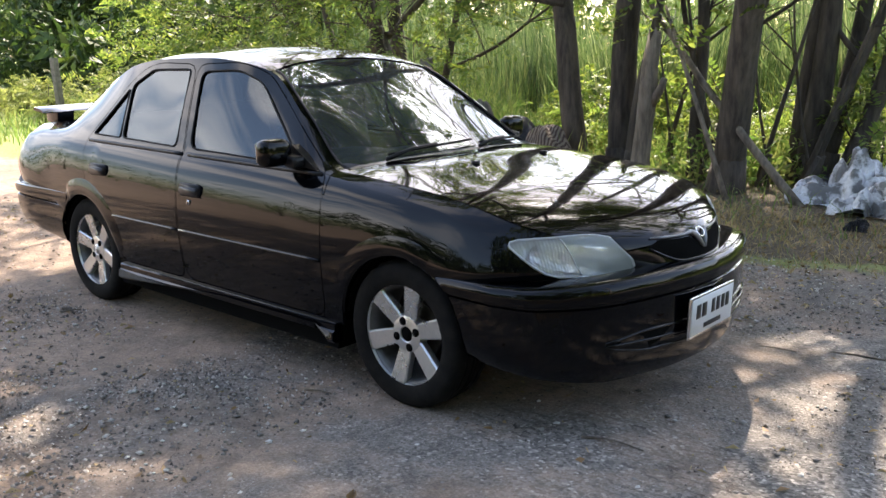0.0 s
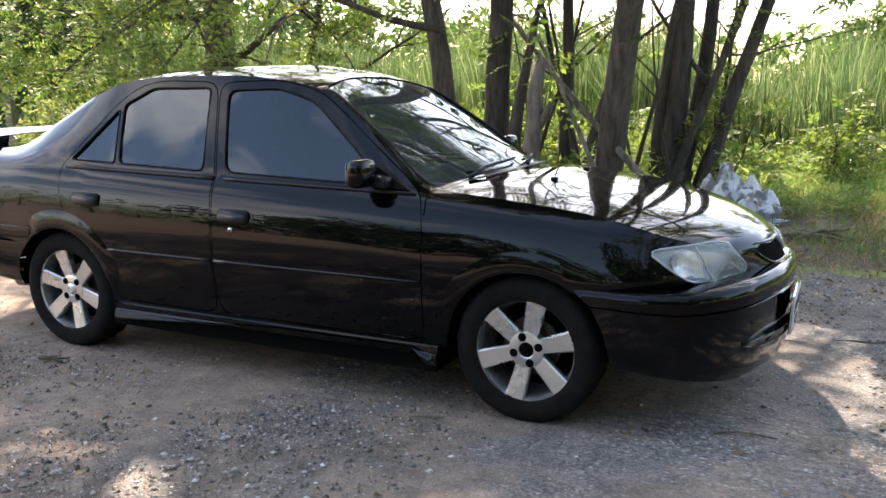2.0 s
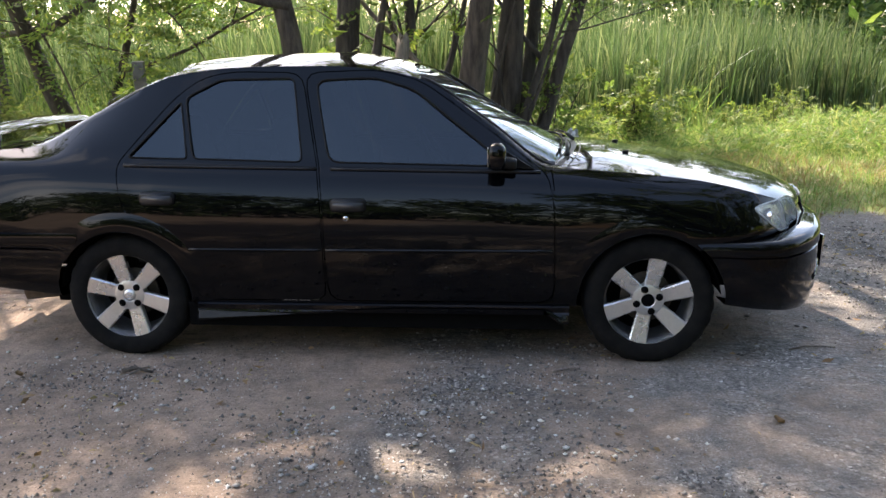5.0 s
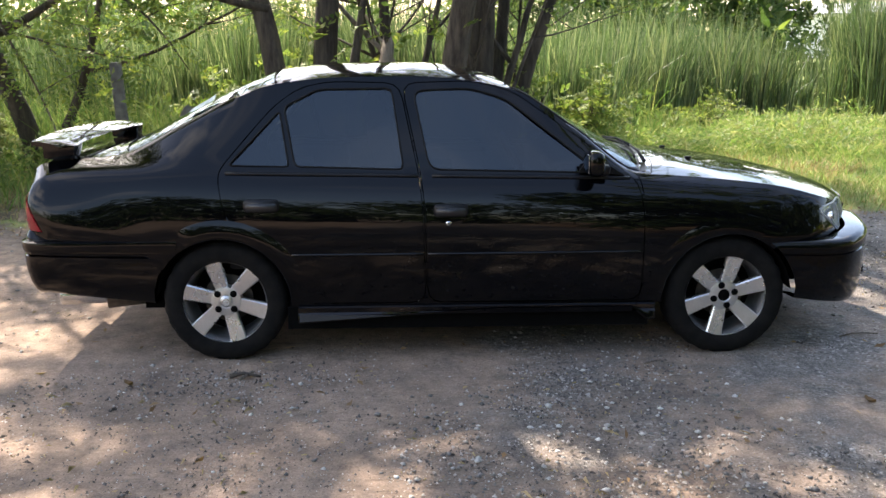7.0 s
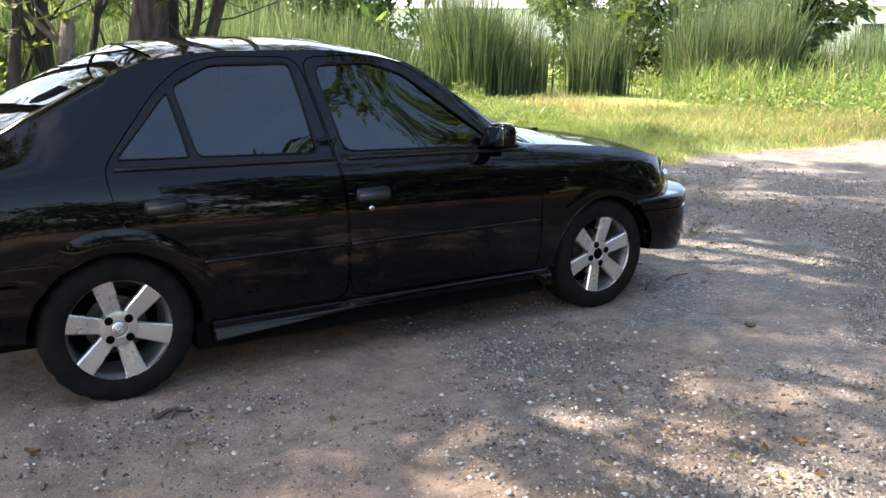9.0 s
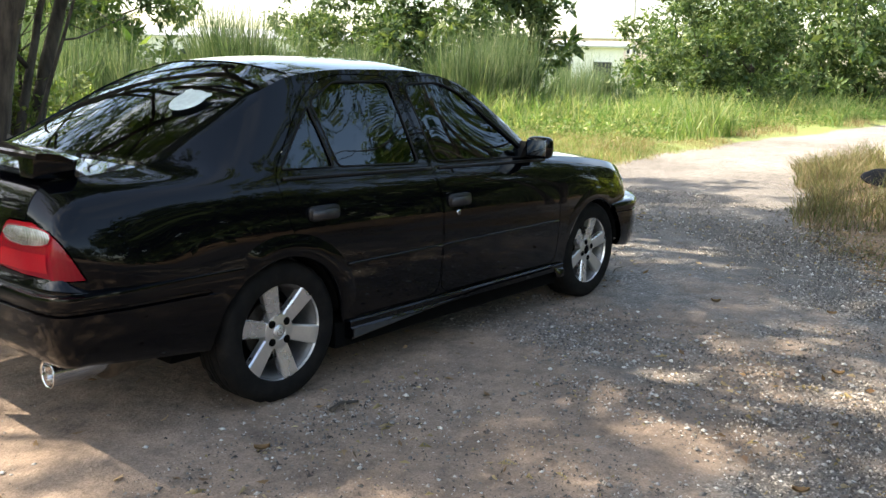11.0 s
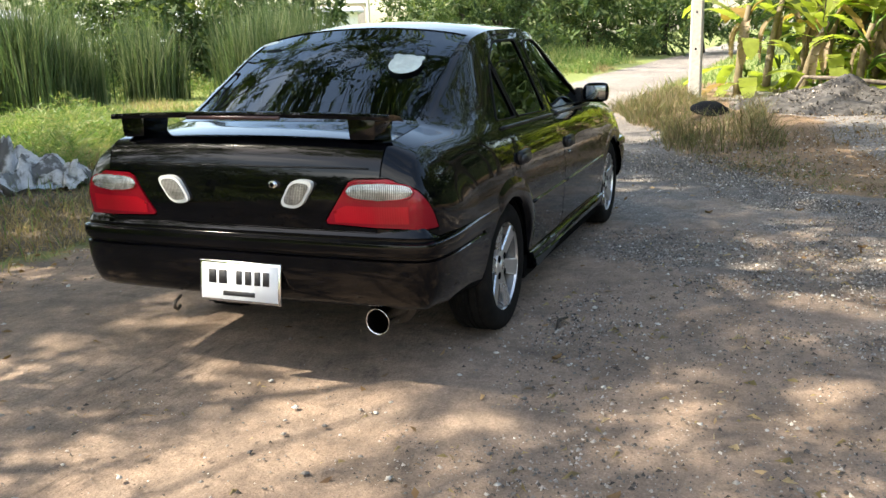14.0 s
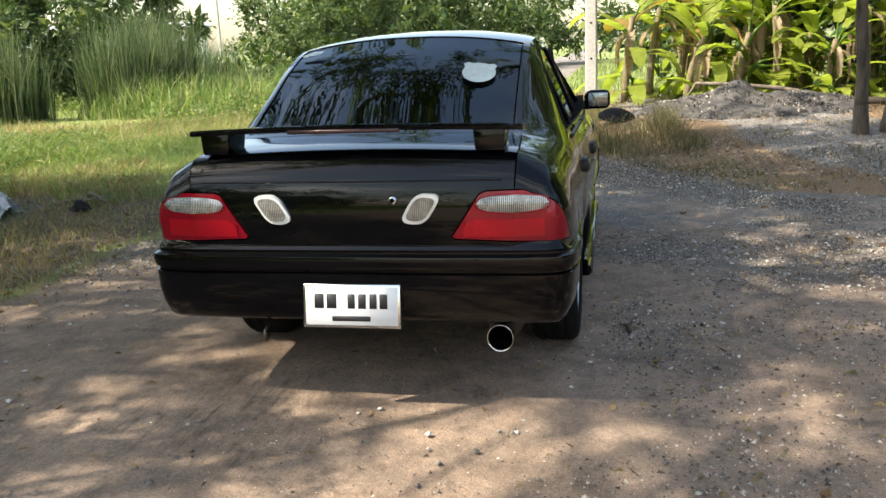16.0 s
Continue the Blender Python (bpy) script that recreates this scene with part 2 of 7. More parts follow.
def add_prism(bm, outline, plane, lo, hi):
    """A plate: an outline of 2D points in the plane 'xy', 'xz' or 'yz', between two values of the third axis."""
    def at(p, h):
        return {"xy": (p[0], p[1], h), "xz": (p[0], h, p[1]), "yz": (h, p[0], p[1])}[plane]
    a = [bm.verts.new(at(p, lo)) for p in outline]
    b = [bm.verts.new(at(p, hi)) for p in outline]
    n = len(a)
    bm.faces.new(a[::-1])
    bm.faces.new(b)
    for i in range(n):
        bm.faces.new((a[i], a[(i + 1) % n], b[(i + 1) % n], b[i]))
    return a + b


def inside(p, poly):
    x, y, c = p[0], p[1], False
    for (x0, y0), (x1, y1) in zip(poly, poly[1:] + poly[:1]):
        if (y0 > y) != (y1 > y) and x < (x1 - x0) * (y - y0) / (y1 - y0) + x0:
            c = not c
    return c


def smooth_curve(keys, s):
    """Monotone cubic through evenly spaced keys (rows of coordinates), at the parameter s."""
    k = np.array(keys, float)
    d = np.diff(k, axis=0)
    m = np.zeros_like(k)
    m[0], m[-1] = d[0], d[-1]
    a, b = d[:-1], d[1:]
    with np.errstate(divide='ignore', invalid='ignore'):
        h = np.where(a * b > 0, 2 * a * b / (a + b), 0)
    m[1:-1] = h
    i = min(int(s), len(k) - 2)
    t = s - i
    return ((1 + 2 * t) * (1 - t) ** 2) * k[i] + t * (1 - t) ** 2 * m[i] + t * t * (3 - 2 * t) * k[i + 1] + t * t * (t - 1) * m[i + 1]


# ---- the ground and what grows on it ----
def step(a, b, x):
    t = np.clip((np.asarray(x, float) - a) / (b - a), 0, 1)
    return t * t * (3 - 2 * t)


def verge_edge(x):
    """The y at which the verge begins beyond the car."""
    x = np.asarray(x, float)
    return 2.38 + 0.28 * step(1.5, 4.5, x) + 0.5 * step(5, 8, x) + 0.45 * step(10, 16, x) - 0.35 * step(-1.5, -6, x) + 0.06 * np.sin(x * 1.7) + 0.06 * np.sin(x * 4.3 + 1)


def dry_edge(x):
    """The y below which the dry bank begins on the road's other side."""
    x = np.asarray(x, float)
    return -4.6 + 2.7 * step(3.1, 3.9, x) + 1.25 * step(3.9, 6.4, x) + 1.6 * step(6.4, 12, x) + 0.08 * np.sin(x * 2.9)


def gravel_cover(x, y):
    """Where the track is gravel (1) rather than trodden earth (0)."""
    x, y = np.asarray(x, float), np.asarray(y, float)
    wob = .35 * np.sin(x * 1.9 + 1.3 * np.sin(y * 1.4)) + .25 * np.sin(y * 2.7 + x)
    return np.clip(np.maximum(step(.7, 1.7, x + wob), step(-.4, .6, x + wob) * step(-1.75, -2.35, y + .4 * wob)), 0, 1)


def ground_z(x, y):
    x, y = np.asarray(x, float), np.asarray(y, float)
    bank = 0.20 * step(4.2, 8.6, x) * step(0.1, -1.1, y - dry_edge(x)) * (1 - 0.8 * step(14, 22, x))
    verge = 0.05 * step(0.0, 0.5, y - verge_edge(x))
    return bank + verge


def leaf_shader(name, cols, trans=0.45, rough=0.5, noise_scale=6.0, gloss=0.25, through_tint=(1.15, 1.25, 0.6)):
    """Thin leaves: three colours spread over the pieces, light shining through."""
    m = Nodes(name)
    n = m.n
    g = n.new("ShaderNodeNewGeometry")
    c = m.ramp(g.outputs["Random Per Island"], (0.0, cols[0]), (0.55, cols[1]), (1.0, cols[2]))
    big = m.ramp(m.noise(0.35, 3), (0.3, 0.70), (0.7, 1.15))
    c = m.mix(1.0, c, big, 'MULTIPLY')
    fine = m.ramp(m.noise(noise_scale, 3), (0.3, 0.75), (0.7, 1.1))
    c = m.mix(1.0, c, fine, 'MULTIPLY')
    m.color(c)
    m.set(Roughness=rough, Specular_IOR_Level=gloss)
    t = n.new("ShaderNodeBsdfTranslucent")
    m.link(m.mix(1.0, c, through_tint, 'MULTIPLY'), t.inputs[0])
    mx = n.new("ShaderNodeMixShader")
    mx.inputs[0].default_value = trans
    m.link(m.b.outputs[0], mx.inputs[1])
    m.link(t.outputs[0], mx.inputs[2])
    m.link(mx.outputs[0], n["Material Output"].inputs["Surface"])
    return m.mat


def bark_material(name, a, b):
    m = Nodes(name).set(Roughness=0.9)
    v = m.coord((14, 14, 2.5))
    n1 = m.noise(1.0, 6, 0.65, v)
    n2 = m.noise(1.6, 3)
    c = m.mix(m.ramp(n1, (0.35, 0), (0.68, 1)), a, b)
    m.color(m.mix(m.ramp(n2, (0.4, 0.0), (0.8, 0.45)), c, m.mix(1.0, c, (1.6, 1.6, 1.45), 'MULTIPLY')))
    m.bump(n1, 0.9, 0.02)
    return m.mat


def ground_material():
    m = Nodes("gravel_earth_and_turf").set(Roughness=0.93, Specular_IOR_Level=0.25)
    n = m.n

    def attr(name):
        a = n.new("ShaderNodeAttribute")
        a.attribute_name = name
        return a.outputs["Fac"]
    obj = m.coord()
    cells = n.new("ShaderNodeTexVoronoi")
    cells.inputs["Scale"].default_value = 85
    m.link(obj, cells.inputs["Vector"])
    cells2 = n.new("ShaderNodeTexVoronoi")
    cells2.inputs["Scale"].default_value = 150
    m.link(obj, cells2.inputs["Vector"])
    tone = n.new("ShaderNodeSeparateColor")
    m.link(cells.outputs["Color"], tone.inputs[0])
    stone = m.ramp(tone.outputs[0], (0.0, (0.060, 0.058, 0.056)), (0.5, (0.128, 0.124, 0.121)), (0.92, (0.182, 0.175, 0.170)), (1.0, (0.34, 0.33, 0.315)))
    tone2 = n.new("ShaderNodeSeparateColor")
    m.link(cells2.outputs["Color"], tone2.inputs[0])
    stone2 = m.ramp(tone2.outputs[1], (0.0, (0.080, 0.076, 0.073)), (0.7, (0.142, 0.135, 0.130)), (1.0, (0.23, 0.22, 0.212)))
    patch = m.noise(0.9, 6, 0.62)
    gravel = m.mix(m.ramp(patch, (0.42, 0), (0.6, 1)), stone2, stone)
    # trodden earth between the stones
    grain = m.noise(38, 5, 0.7)
    earth = m.mix(m.ramp(grain, (0.3, 0), (0.72, 1)), (0.155, 0.121, 0.100), (0.255, 0.204, 0.168))
    earth = m.mix(m.ramp(m.noise(4.5, 4), (0.4, 0), (0.75, 0.6)), earth, (0.30, 0.222, 0.168))
    dirt = n.new("ShaderNodeMath")
    dirt.operation = 'ADD'
    m.link(attr("earth"), dirt.inputs[0])
    m.link(m.ramp(m.noise(1.25, 7, 0.68), (0.25, -0.35 + 0.35), (0.75, 0.9)), dirt.inputs[1])
    c = m.mix(m.ramp(dirt.outputs[0], (0.56, 0), (0.92, 0.92)), gravel, earth)
    # broad damp and dusty places, drifts of fine dust, darker gravel spots
    c = m.mix(1.0, c, m.ramp(m.noise(0.45, 4, 0.6), (0.35, 0.78), (0.65, 1.16)), 'MULTIPLY')
    c = m.mix(1.0, c, m.ramp(m.noise(2.1, 6, 0.66), (0.32, 0.66), (0.45, 1.0), (0.60, 1.04), (0.74, 1.22)), 'MULTIPLY')
    c = m.mix(1.0, c, m.ramp(m.noise(9, 5, 0.62), (0.32, 0.80), (0.50, 1.0), (0.70, 1.15)), 'MULTIPLY')
    # fine grit, and short scores left by tyres that turn across the track
    grit = m.noise(120, 3, 0.6)
    c = m.mix(1.0, c, m.ramp(grit, (0.36, 0.80), (0.50, 1.0), (0.66, 1.18)), 'MULTIPLY')
    scores = []
    for angle, where in ((0.62, 1.3), (-0.25, 0.8), (1.25, 1.0)):
        turn = n.new("ShaderNodeMapping")
        turn.inputs["Rotation"].default_value = (0, 0, angle)
        turn.inputs["Scale"].default_value = (6, 42, 1)
        m.link(obj, turn.inputs["Vector"])
        place = m.ramp(m.noise(where, 3, 0.5), (0.56, 0.0), (0.66, 1.0))
        scores.append(m.mix(place, 1.0, m.ramp(m.noise(1.0, 3, 0.6, turn.outputs[0]), (0.35, 0.66), (0.45, 1.0), (0.70, 1.06))))
    for q in scores:
        c = m.mix(1.0, c, q, 'MULTIPLY')
    c = m.mix(1.0, c, (1.12, 1.05, 0.96), 'MULTIPLY')
    # the gravel's colour is multiplied up with x, most further along the track
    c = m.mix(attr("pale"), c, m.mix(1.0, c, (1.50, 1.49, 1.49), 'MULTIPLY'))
    # turf and the dry bank
    litter = m.mix(m.ramp(m.noise(60, 4, 0.7), (0.35, 0), (0.65, 1)), (0.11, 0.070, 0.044), (0.29, 0.20, 0.125))
    ashy = n.new("ShaderNodeMath")
    ashy.operation = 'ADD'
    m.link(attr("ash"), ashy.inputs[0])
    m.link(m.ramp(m.noise(2.6, 5, .65), (0.3, -0.0), (0.7, 0.6)), ashy.inputs[1])
    grey = m.mix(m.ramp(m.noise(30, 4, .7), (0.35, 0), (0.65, 1)), (0.075, 0.070, 0.066), (0.30, 0.285, 0.27))
    litter = m.mix(m.ramp(ashy.outputs[0], (0.55, 0), (0.85, 0.92)), litter, grey)
    ragged = m.noise(7, 5, 0.7)

    def edge(a):
        s = n.new("ShaderNodeMath")
        s.operation = 'ADD'
        m.link(a, s.inputs[0])
        m.link(m.ramp(ragged, (0.3, 0.0), (0.7, 0.5)), s.inputs[1])
        return m.ramp(s.outputs[0], (0.55, 0), (0.85, 1))
    c = m.mix(edge(attr("dry")), c, litter)
    turf = m.mix(m.ramp(m.noise(24, 4), (0.3, 0), (0.7, 1)), (0.12, 0.165, 0.048), (0.25, 0.275, 0.092))
    c = m.mix(edge(attr("grass")), c, turf)
    soil = m.mix(m.ramp(m.noise(45, 4, .7), (0.35, 0), (0.65, 1)), (0.045, 0.036, 0.026), (0.16, 0.125, 0.085))
    c = m.mix(edge(attr("soil")), c, soil)
    m.color(c)
    b = m.bump(cells2.outputs["Distance"], 0.22, 0.004)
    b = m.bump(cells.outputs["Distance"], 0.18, 0.006, b)
    b = m.bump(grit, 0.3, 0.004, m.bump(grain, 0.3, 0.008, b))
    for q in scores:
        b = m.bump(q, 0.35, 0.006, b)
    m.bump(m.noise(7, 6, 0.65), 0.5, 0.03, b)
    return m.mat


GROUND = ground_material()
BARK = bark_material("grey_brown_bark", (0.028, 0.021, 0.016), (0.115, 0.090, 0.068))
DARK_BARK = bark_material("dark_bark", (0.022, 0.018, 0.014), (0.088, 0.071, 0.056))
OLD_WOOD = bark_material("weathered_wood", (0.07, 0.056, 0.043), (0.24, 0.195, 0.15))
LEAF = leaf_shader("feathery_tree_leaf", ((0.10, 0.16, 0.045), (0.18, 0.24, 0.07), (0.31, 0.33, 0.10)), trans=0.5, through_tint=(1.1, 1.2, 0.7))
SUN_LEAF = leaf_shader("pale_shrub_leaf", ((0.17, 0.21, 0.07), (0.27, 0.31, 0.11), (0.40, 0.40, 0.17)), trans=0.5, through_tint=(1.1, 1.15, 0.75))
FAR_LEAF = leaf_shader("far_tree_leaf", ((0.055, 0.105, 0.032), (0.10, 0.165, 0.050), (0.20, 0.25, 0.08)), trans=0.45)
REED = leaf_shader("reed_blade", ((0.042, 0.078, 0.034), (0.127, 0.185, 0.089), (0.30, 0.32, 0.19)), trans=0.38, through_tint=(1.1, 1.2, 0.75))
GRASS = leaf_shader("grass_blade", ((0.11, 0.20, 0.055), (0.21, 0.29, 0.098), (0.40, 0.38, 0.18)), trans=0.45, through_tint=(1.1, 1.2, 0.7))
DRY_GRASS = leaf_shader("dry_grass_blade", ((0.21, 0.165, 0.07), (0.37, 0.285, 0.14), (0.50, 0.39, 0.23)), trans=0.35, through_tint=(1.1, 1.1, 0.8))
BANANA = leaf_shader("banana_leaf", ((0.085, 0.185, 0.026), (0.19, 0.31, 0.045), (0.42, 0.46, 0.09)), trans=0.6, rough=0.35, gloss=0.5)
BANANA_OLD = leaf_shader("yellowed_banana_leaf", ((0.40, 0.26, 0.06), (0.46, 0.38, 0.09), (0.30, 0.18, 0.08)), trans=0.5)
WOOD_LEAF = leaf_shader("dark_wood_leaf", ((0.028, 0.055, 0.020), (0.055, 0.095, 0.032), (0.12, 0.16, 0.055)), trans=0.3)
FIELD_LEAF = leaf_shader("field_tree_leaf", ((0.045, 0.085, 0.032), (0.095, 0.150, 0.054), (0.20, 0.24, 0.095)), trans=0.35)
STONE = leaf_shader("loose_stone", ((0.135, 0.124, 0.115), (0.25, 0.23, 0.205), (0.70, 0.67, 0.61)), trans=0.0, rough=0.9, noise_scale=40)
GRIT = leaf_shader("gravel_grit", ((0.058, 0.051, 0.045), (0.158, 0.141, 0.124), (0.52, 0.47, 0.41)), trans=0.0, rough=0.95, noise_scale=40)
FIELD_GRASS = leaf_shader("sunlit_field_grass", ((0.20, 0.30, 0.085), (0.34, 0.42, 0.14), (0.58, 0.52, 0.27)), trans=0.45, through_tint=(1.1, 1.15, 0.75))
BANK_GRASS = leaf_shader("brown_bank_grass", ((0.10, 0.078, 0.040), (0.19, 0.150, 0.082), (0.33, 0.265, 0.155)), trans=0.3, through_tint=(1.1, 1.1, 0.8))
DULL_WEED = leaf_shader("dull_weed_blade", ((0.085, 0.105, 0.038), (0.15, 0.165, 0.065), (0.27, 0.24, 0.11)), trans=0.4, through_tint=(1.1, 1.15, 0.75))
DEAD_LEAF = leaf_shader("dead_leaf", ((0.13, 0.075, 0.04), (0.28, 0.17, 0.08), (0.45, 0.32, 0.18)), trans=0.2)
CONCRETE = plain("weathered_concrete", (0.46, 0.44, 0.40), 0.9, var=0.18, scale=22, bump=0.4)
ASH = plain("grey_rubble", (0.066, 0.061, 0.057), 0.95, var=0.8, scale=9, bump=0.9)
POST = plain("dirty_old_concrete", (0.15, 0.14, 0.12), 0.95, var=0.35, scale=14, bump=0.5)


def raw_mesh(name, verts, faces, mat, parent=None):
    """A mesh from arrays; faces all of one size."""
    verts, faces = np.asarray(verts, np.float32).reshape(-1, 3), np.asarray(faces, np.int32)
    me = bpy.data.meshes.new(name)
    k = faces.shape[1]
    me.vertices.add(len(verts))
    me.vertices.foreach_set("co", verts.ravel())
    me.loops.add(faces.size)
    me.loops.foreach_set("vertex_index", faces.ravel())
    me.polygons.add(len(faces))
    me.polygons.foreach_set("loop_start", np.arange(0, faces.size, k, dtype=np.int32))
    me.update(calc_edges=True)
    me.materials.append(mat)
    ob = new(name, me)
    if parent:
        ob.parent = parent
    return ob


def unit(a):
    return a / np.maximum(np.linalg.norm(a, axis=-1, keepdims=True), 1e-9)


def leaves(name, pos, along, across, length, width, mat, parent=None, fold=0.15):
    """Leaf blades: four corners each, with the tip bent down a little."""
    along, across = unit(along), unit(across - along * np.sum(across * unit(along), -1, keepdims=True))
    n = np.cross(along, across)
    L, W = length[:, None], width[:, None]
    v = np.stack([pos, pos + along * L * .45 + across * W * .5 + n * W * fold, pos + along * L - n * L * .12, pos + along * L * .45 - across * W * .5 + n * W * fold], 1)
    f = np.arange(len(pos) * 4).reshape(-1, 4)
    return raw_mesh(name, v, f, mat, parent)


def blades(rng, xy, z, height, width, lean, levels=3, heading=None):
    """Grass-like strips bending over: returns vertices and quads."""
    n = len(xy)
    a = rng.uniform(0, 2 * np.pi, n) if heading is None else heading
    d = np.stack([np.cos(a), np.sin(a)], 1)
    b = rng.uniform(0, 2 * np.pi, n)
    w = np.stack([np.cos(b), np.sin(b)], 1)
    vs = []
    for k in range(levels + 1):
        t = k / levels
        off = d * (lean * height * t ** 2)[:, None]
        c = np.concatenate([xy + off, (z + height * (t - 0.25 * lean * t ** 2))[:, None]], 1)
        half = np.concatenate([w * (width * 0.5 * (1 - t ** 1.6) + 0.0006)[:, None], np.zeros((n, 1))], 1)
        vs += [c - half, c + half]
    v = np.stack(vs, 1)
    m = 2 * (levels + 1)
    base = (np.arange(n) * m)[:, None, None]
    q = np.array([[2 * k, 2 * k + 1, 2 * k + 3, 2 * k + 2] for k in range(levels)])[None]
    return v.reshape(-1, 3), (base + q).reshape(-1, 4)


def ground_sheet():
    def axis(lo, hi, h, far):
        mid = np.arange(lo, hi + h / 2, h)
        out, s, up = [], h, hi
        while up < far:
            s *= 1.22
            up += s
            out.append(up)
        down, s, lw = [], h, lo
        while lw > -far:
            s *= 1.22
            lw -= s
            down.append(lw)
        return np.array(down[::-1] + list(mid) + out)
    xs, ys = axis(-7, 12, 0.09, 900), axis(-6.5, 7, 0.09, 900)
    X, Y = np.meshgrid(xs, ys, indexing="ij")
    rng = np.random.default_rng(4)
    Z = ground_z(X, Y)
    for f, amp in ((0.6, .012), (1.7, .007), (4.1, .005), (9.5, .003)):
        for _ in range(3):
            a, p = rng.uniform(0, 2 * np.pi, 2)
            Z = Z + amp * 0.6 * np.sin(f * 2 * (X * math.cos(a) + Y * math.sin(a)) + p + 1.5 * np.sin(f * (Y * math.cos(a) - X * math.sin(a))))
    Z = Z - 0.004
    near = np.exp(-((X - 1.2) / 2.0) ** 4 - (Y / 1.1) ** 4)
    Z = Z * (1 - 0.8 * near)
    nx, ny = len(xs), len(ys)
    i = np.arange(nx * ny).reshape(nx, ny)
    f = np.stack([i[:-1, :-1], i[1:, :-1], i[1:, 1:], i[:-1, 1:]], -1).reshape(-1, 4)
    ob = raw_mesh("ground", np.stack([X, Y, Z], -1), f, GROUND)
    ob.data.polygons.foreach_set("use_smooth", np.ones(len(f), bool))
    masks = {"grass": step(-.25, .45, Y - verge_edge(X)) + step(15, 19, X) * step(.3, -.6, Y - dry_edge(X)),
             "dry": step(.2, -.35, Y - dry_edge(X)) * step(3.0, 3.6, X),
             "earth": .80 - .55 * gravel_cover(X, Y) - .30 * step(2.5, 5, X) - .25 * step(4, 9, X)}
    # lighter ground colour: slight past the car's middle, full beyond x 12.5
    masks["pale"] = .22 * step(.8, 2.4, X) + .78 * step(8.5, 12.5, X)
    masks["ash"] = .9 * step(1.5, 2.1, dry_edge(X) - Y) * step(4.2, 3.2, dry_edge(X) - Y)
    masks["soil"] = step(.05, .35, Y - verge_edge(X)) * step(4.6, 3.4, X) * step(-3.5, -2, X) * step(6.5, 5, Y)
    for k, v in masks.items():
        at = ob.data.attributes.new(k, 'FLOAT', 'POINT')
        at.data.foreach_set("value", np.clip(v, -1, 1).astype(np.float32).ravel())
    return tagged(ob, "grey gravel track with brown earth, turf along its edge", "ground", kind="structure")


ground = ground_sheet()


def scatter_stones():
    """Loose gravel on the track."""
    rng = np.random.default_rng(11)
    n = 80000
    x, y = rng.uniform(-4.5, 7.5, n), rng.uniform(-4.6, 2.6, n)
    clump = np.sin(x * 1.9 + 1.3 * np.sin(y * 1.1)) * np.sin(y * 2.3 + 1.1 * np.sin(x * .8)) + 0.7 * np.sin(x * .7 + y * .9)
    keep = rng.uniform(-1.6, 1.3, n) < (.28 * clump - .25) * gravel_cover(x, y) - 1.33 * (1 - gravel_cover(x, y))
    keep &= (np.abs(y) > .95) | (x < -1) | (x > 3.6) | (rng.random(n) < .08)
    x, y = x[keep], y[keep]
    n = len(x)
    r = 0.0030 + 0.0115 * rng.random(n) ** 4 + 0.0030 * rng.random(n)
    base = np.array([[1, 0, 0], [.2, 1, .1], [-.9, .3, 0], [-.3, -.95, .05], [.6, -.7, -.1], [.1, .05, .75], [0, 0, -.6]])
    tri = np.array([[0, 1, 5], [1, 2, 5], [2, 3, 5], [3, 4, 5], [4, 0, 5], [1, 0, 6], [2, 1, 6], [3, 2, 6], [4, 3, 6], [0, 4, 6]])
    a = rng.uniform(0, 2 * np.pi, n)
    jit = rng.uniform(.65, 1.35, (n, 7, 3))
    v = base[None] * jit
    c, s = np.cos(a)[:, None], np.sin(a)[:, None]
    vx, vy = v[..., 0] * c - v[..., 1] * s, v[..., 0] * s + v[..., 1] * c
    v = np.stack([vx, vy, v[..., 2] * .8], -1) * r[:, None, None]
    v += np.stack([x, y, ground_z(x, y) + r * .2], -1)[:, None]
    ob = raw_mesh("gravel", v, ((np.arange(n) * 7)[:, None, None] + tri[None]).reshape(-1, 3), STONE)
    tagged(ob, "loose grey and white stones lying on the track", "gravel", kind="stuff")


scatter_stones()


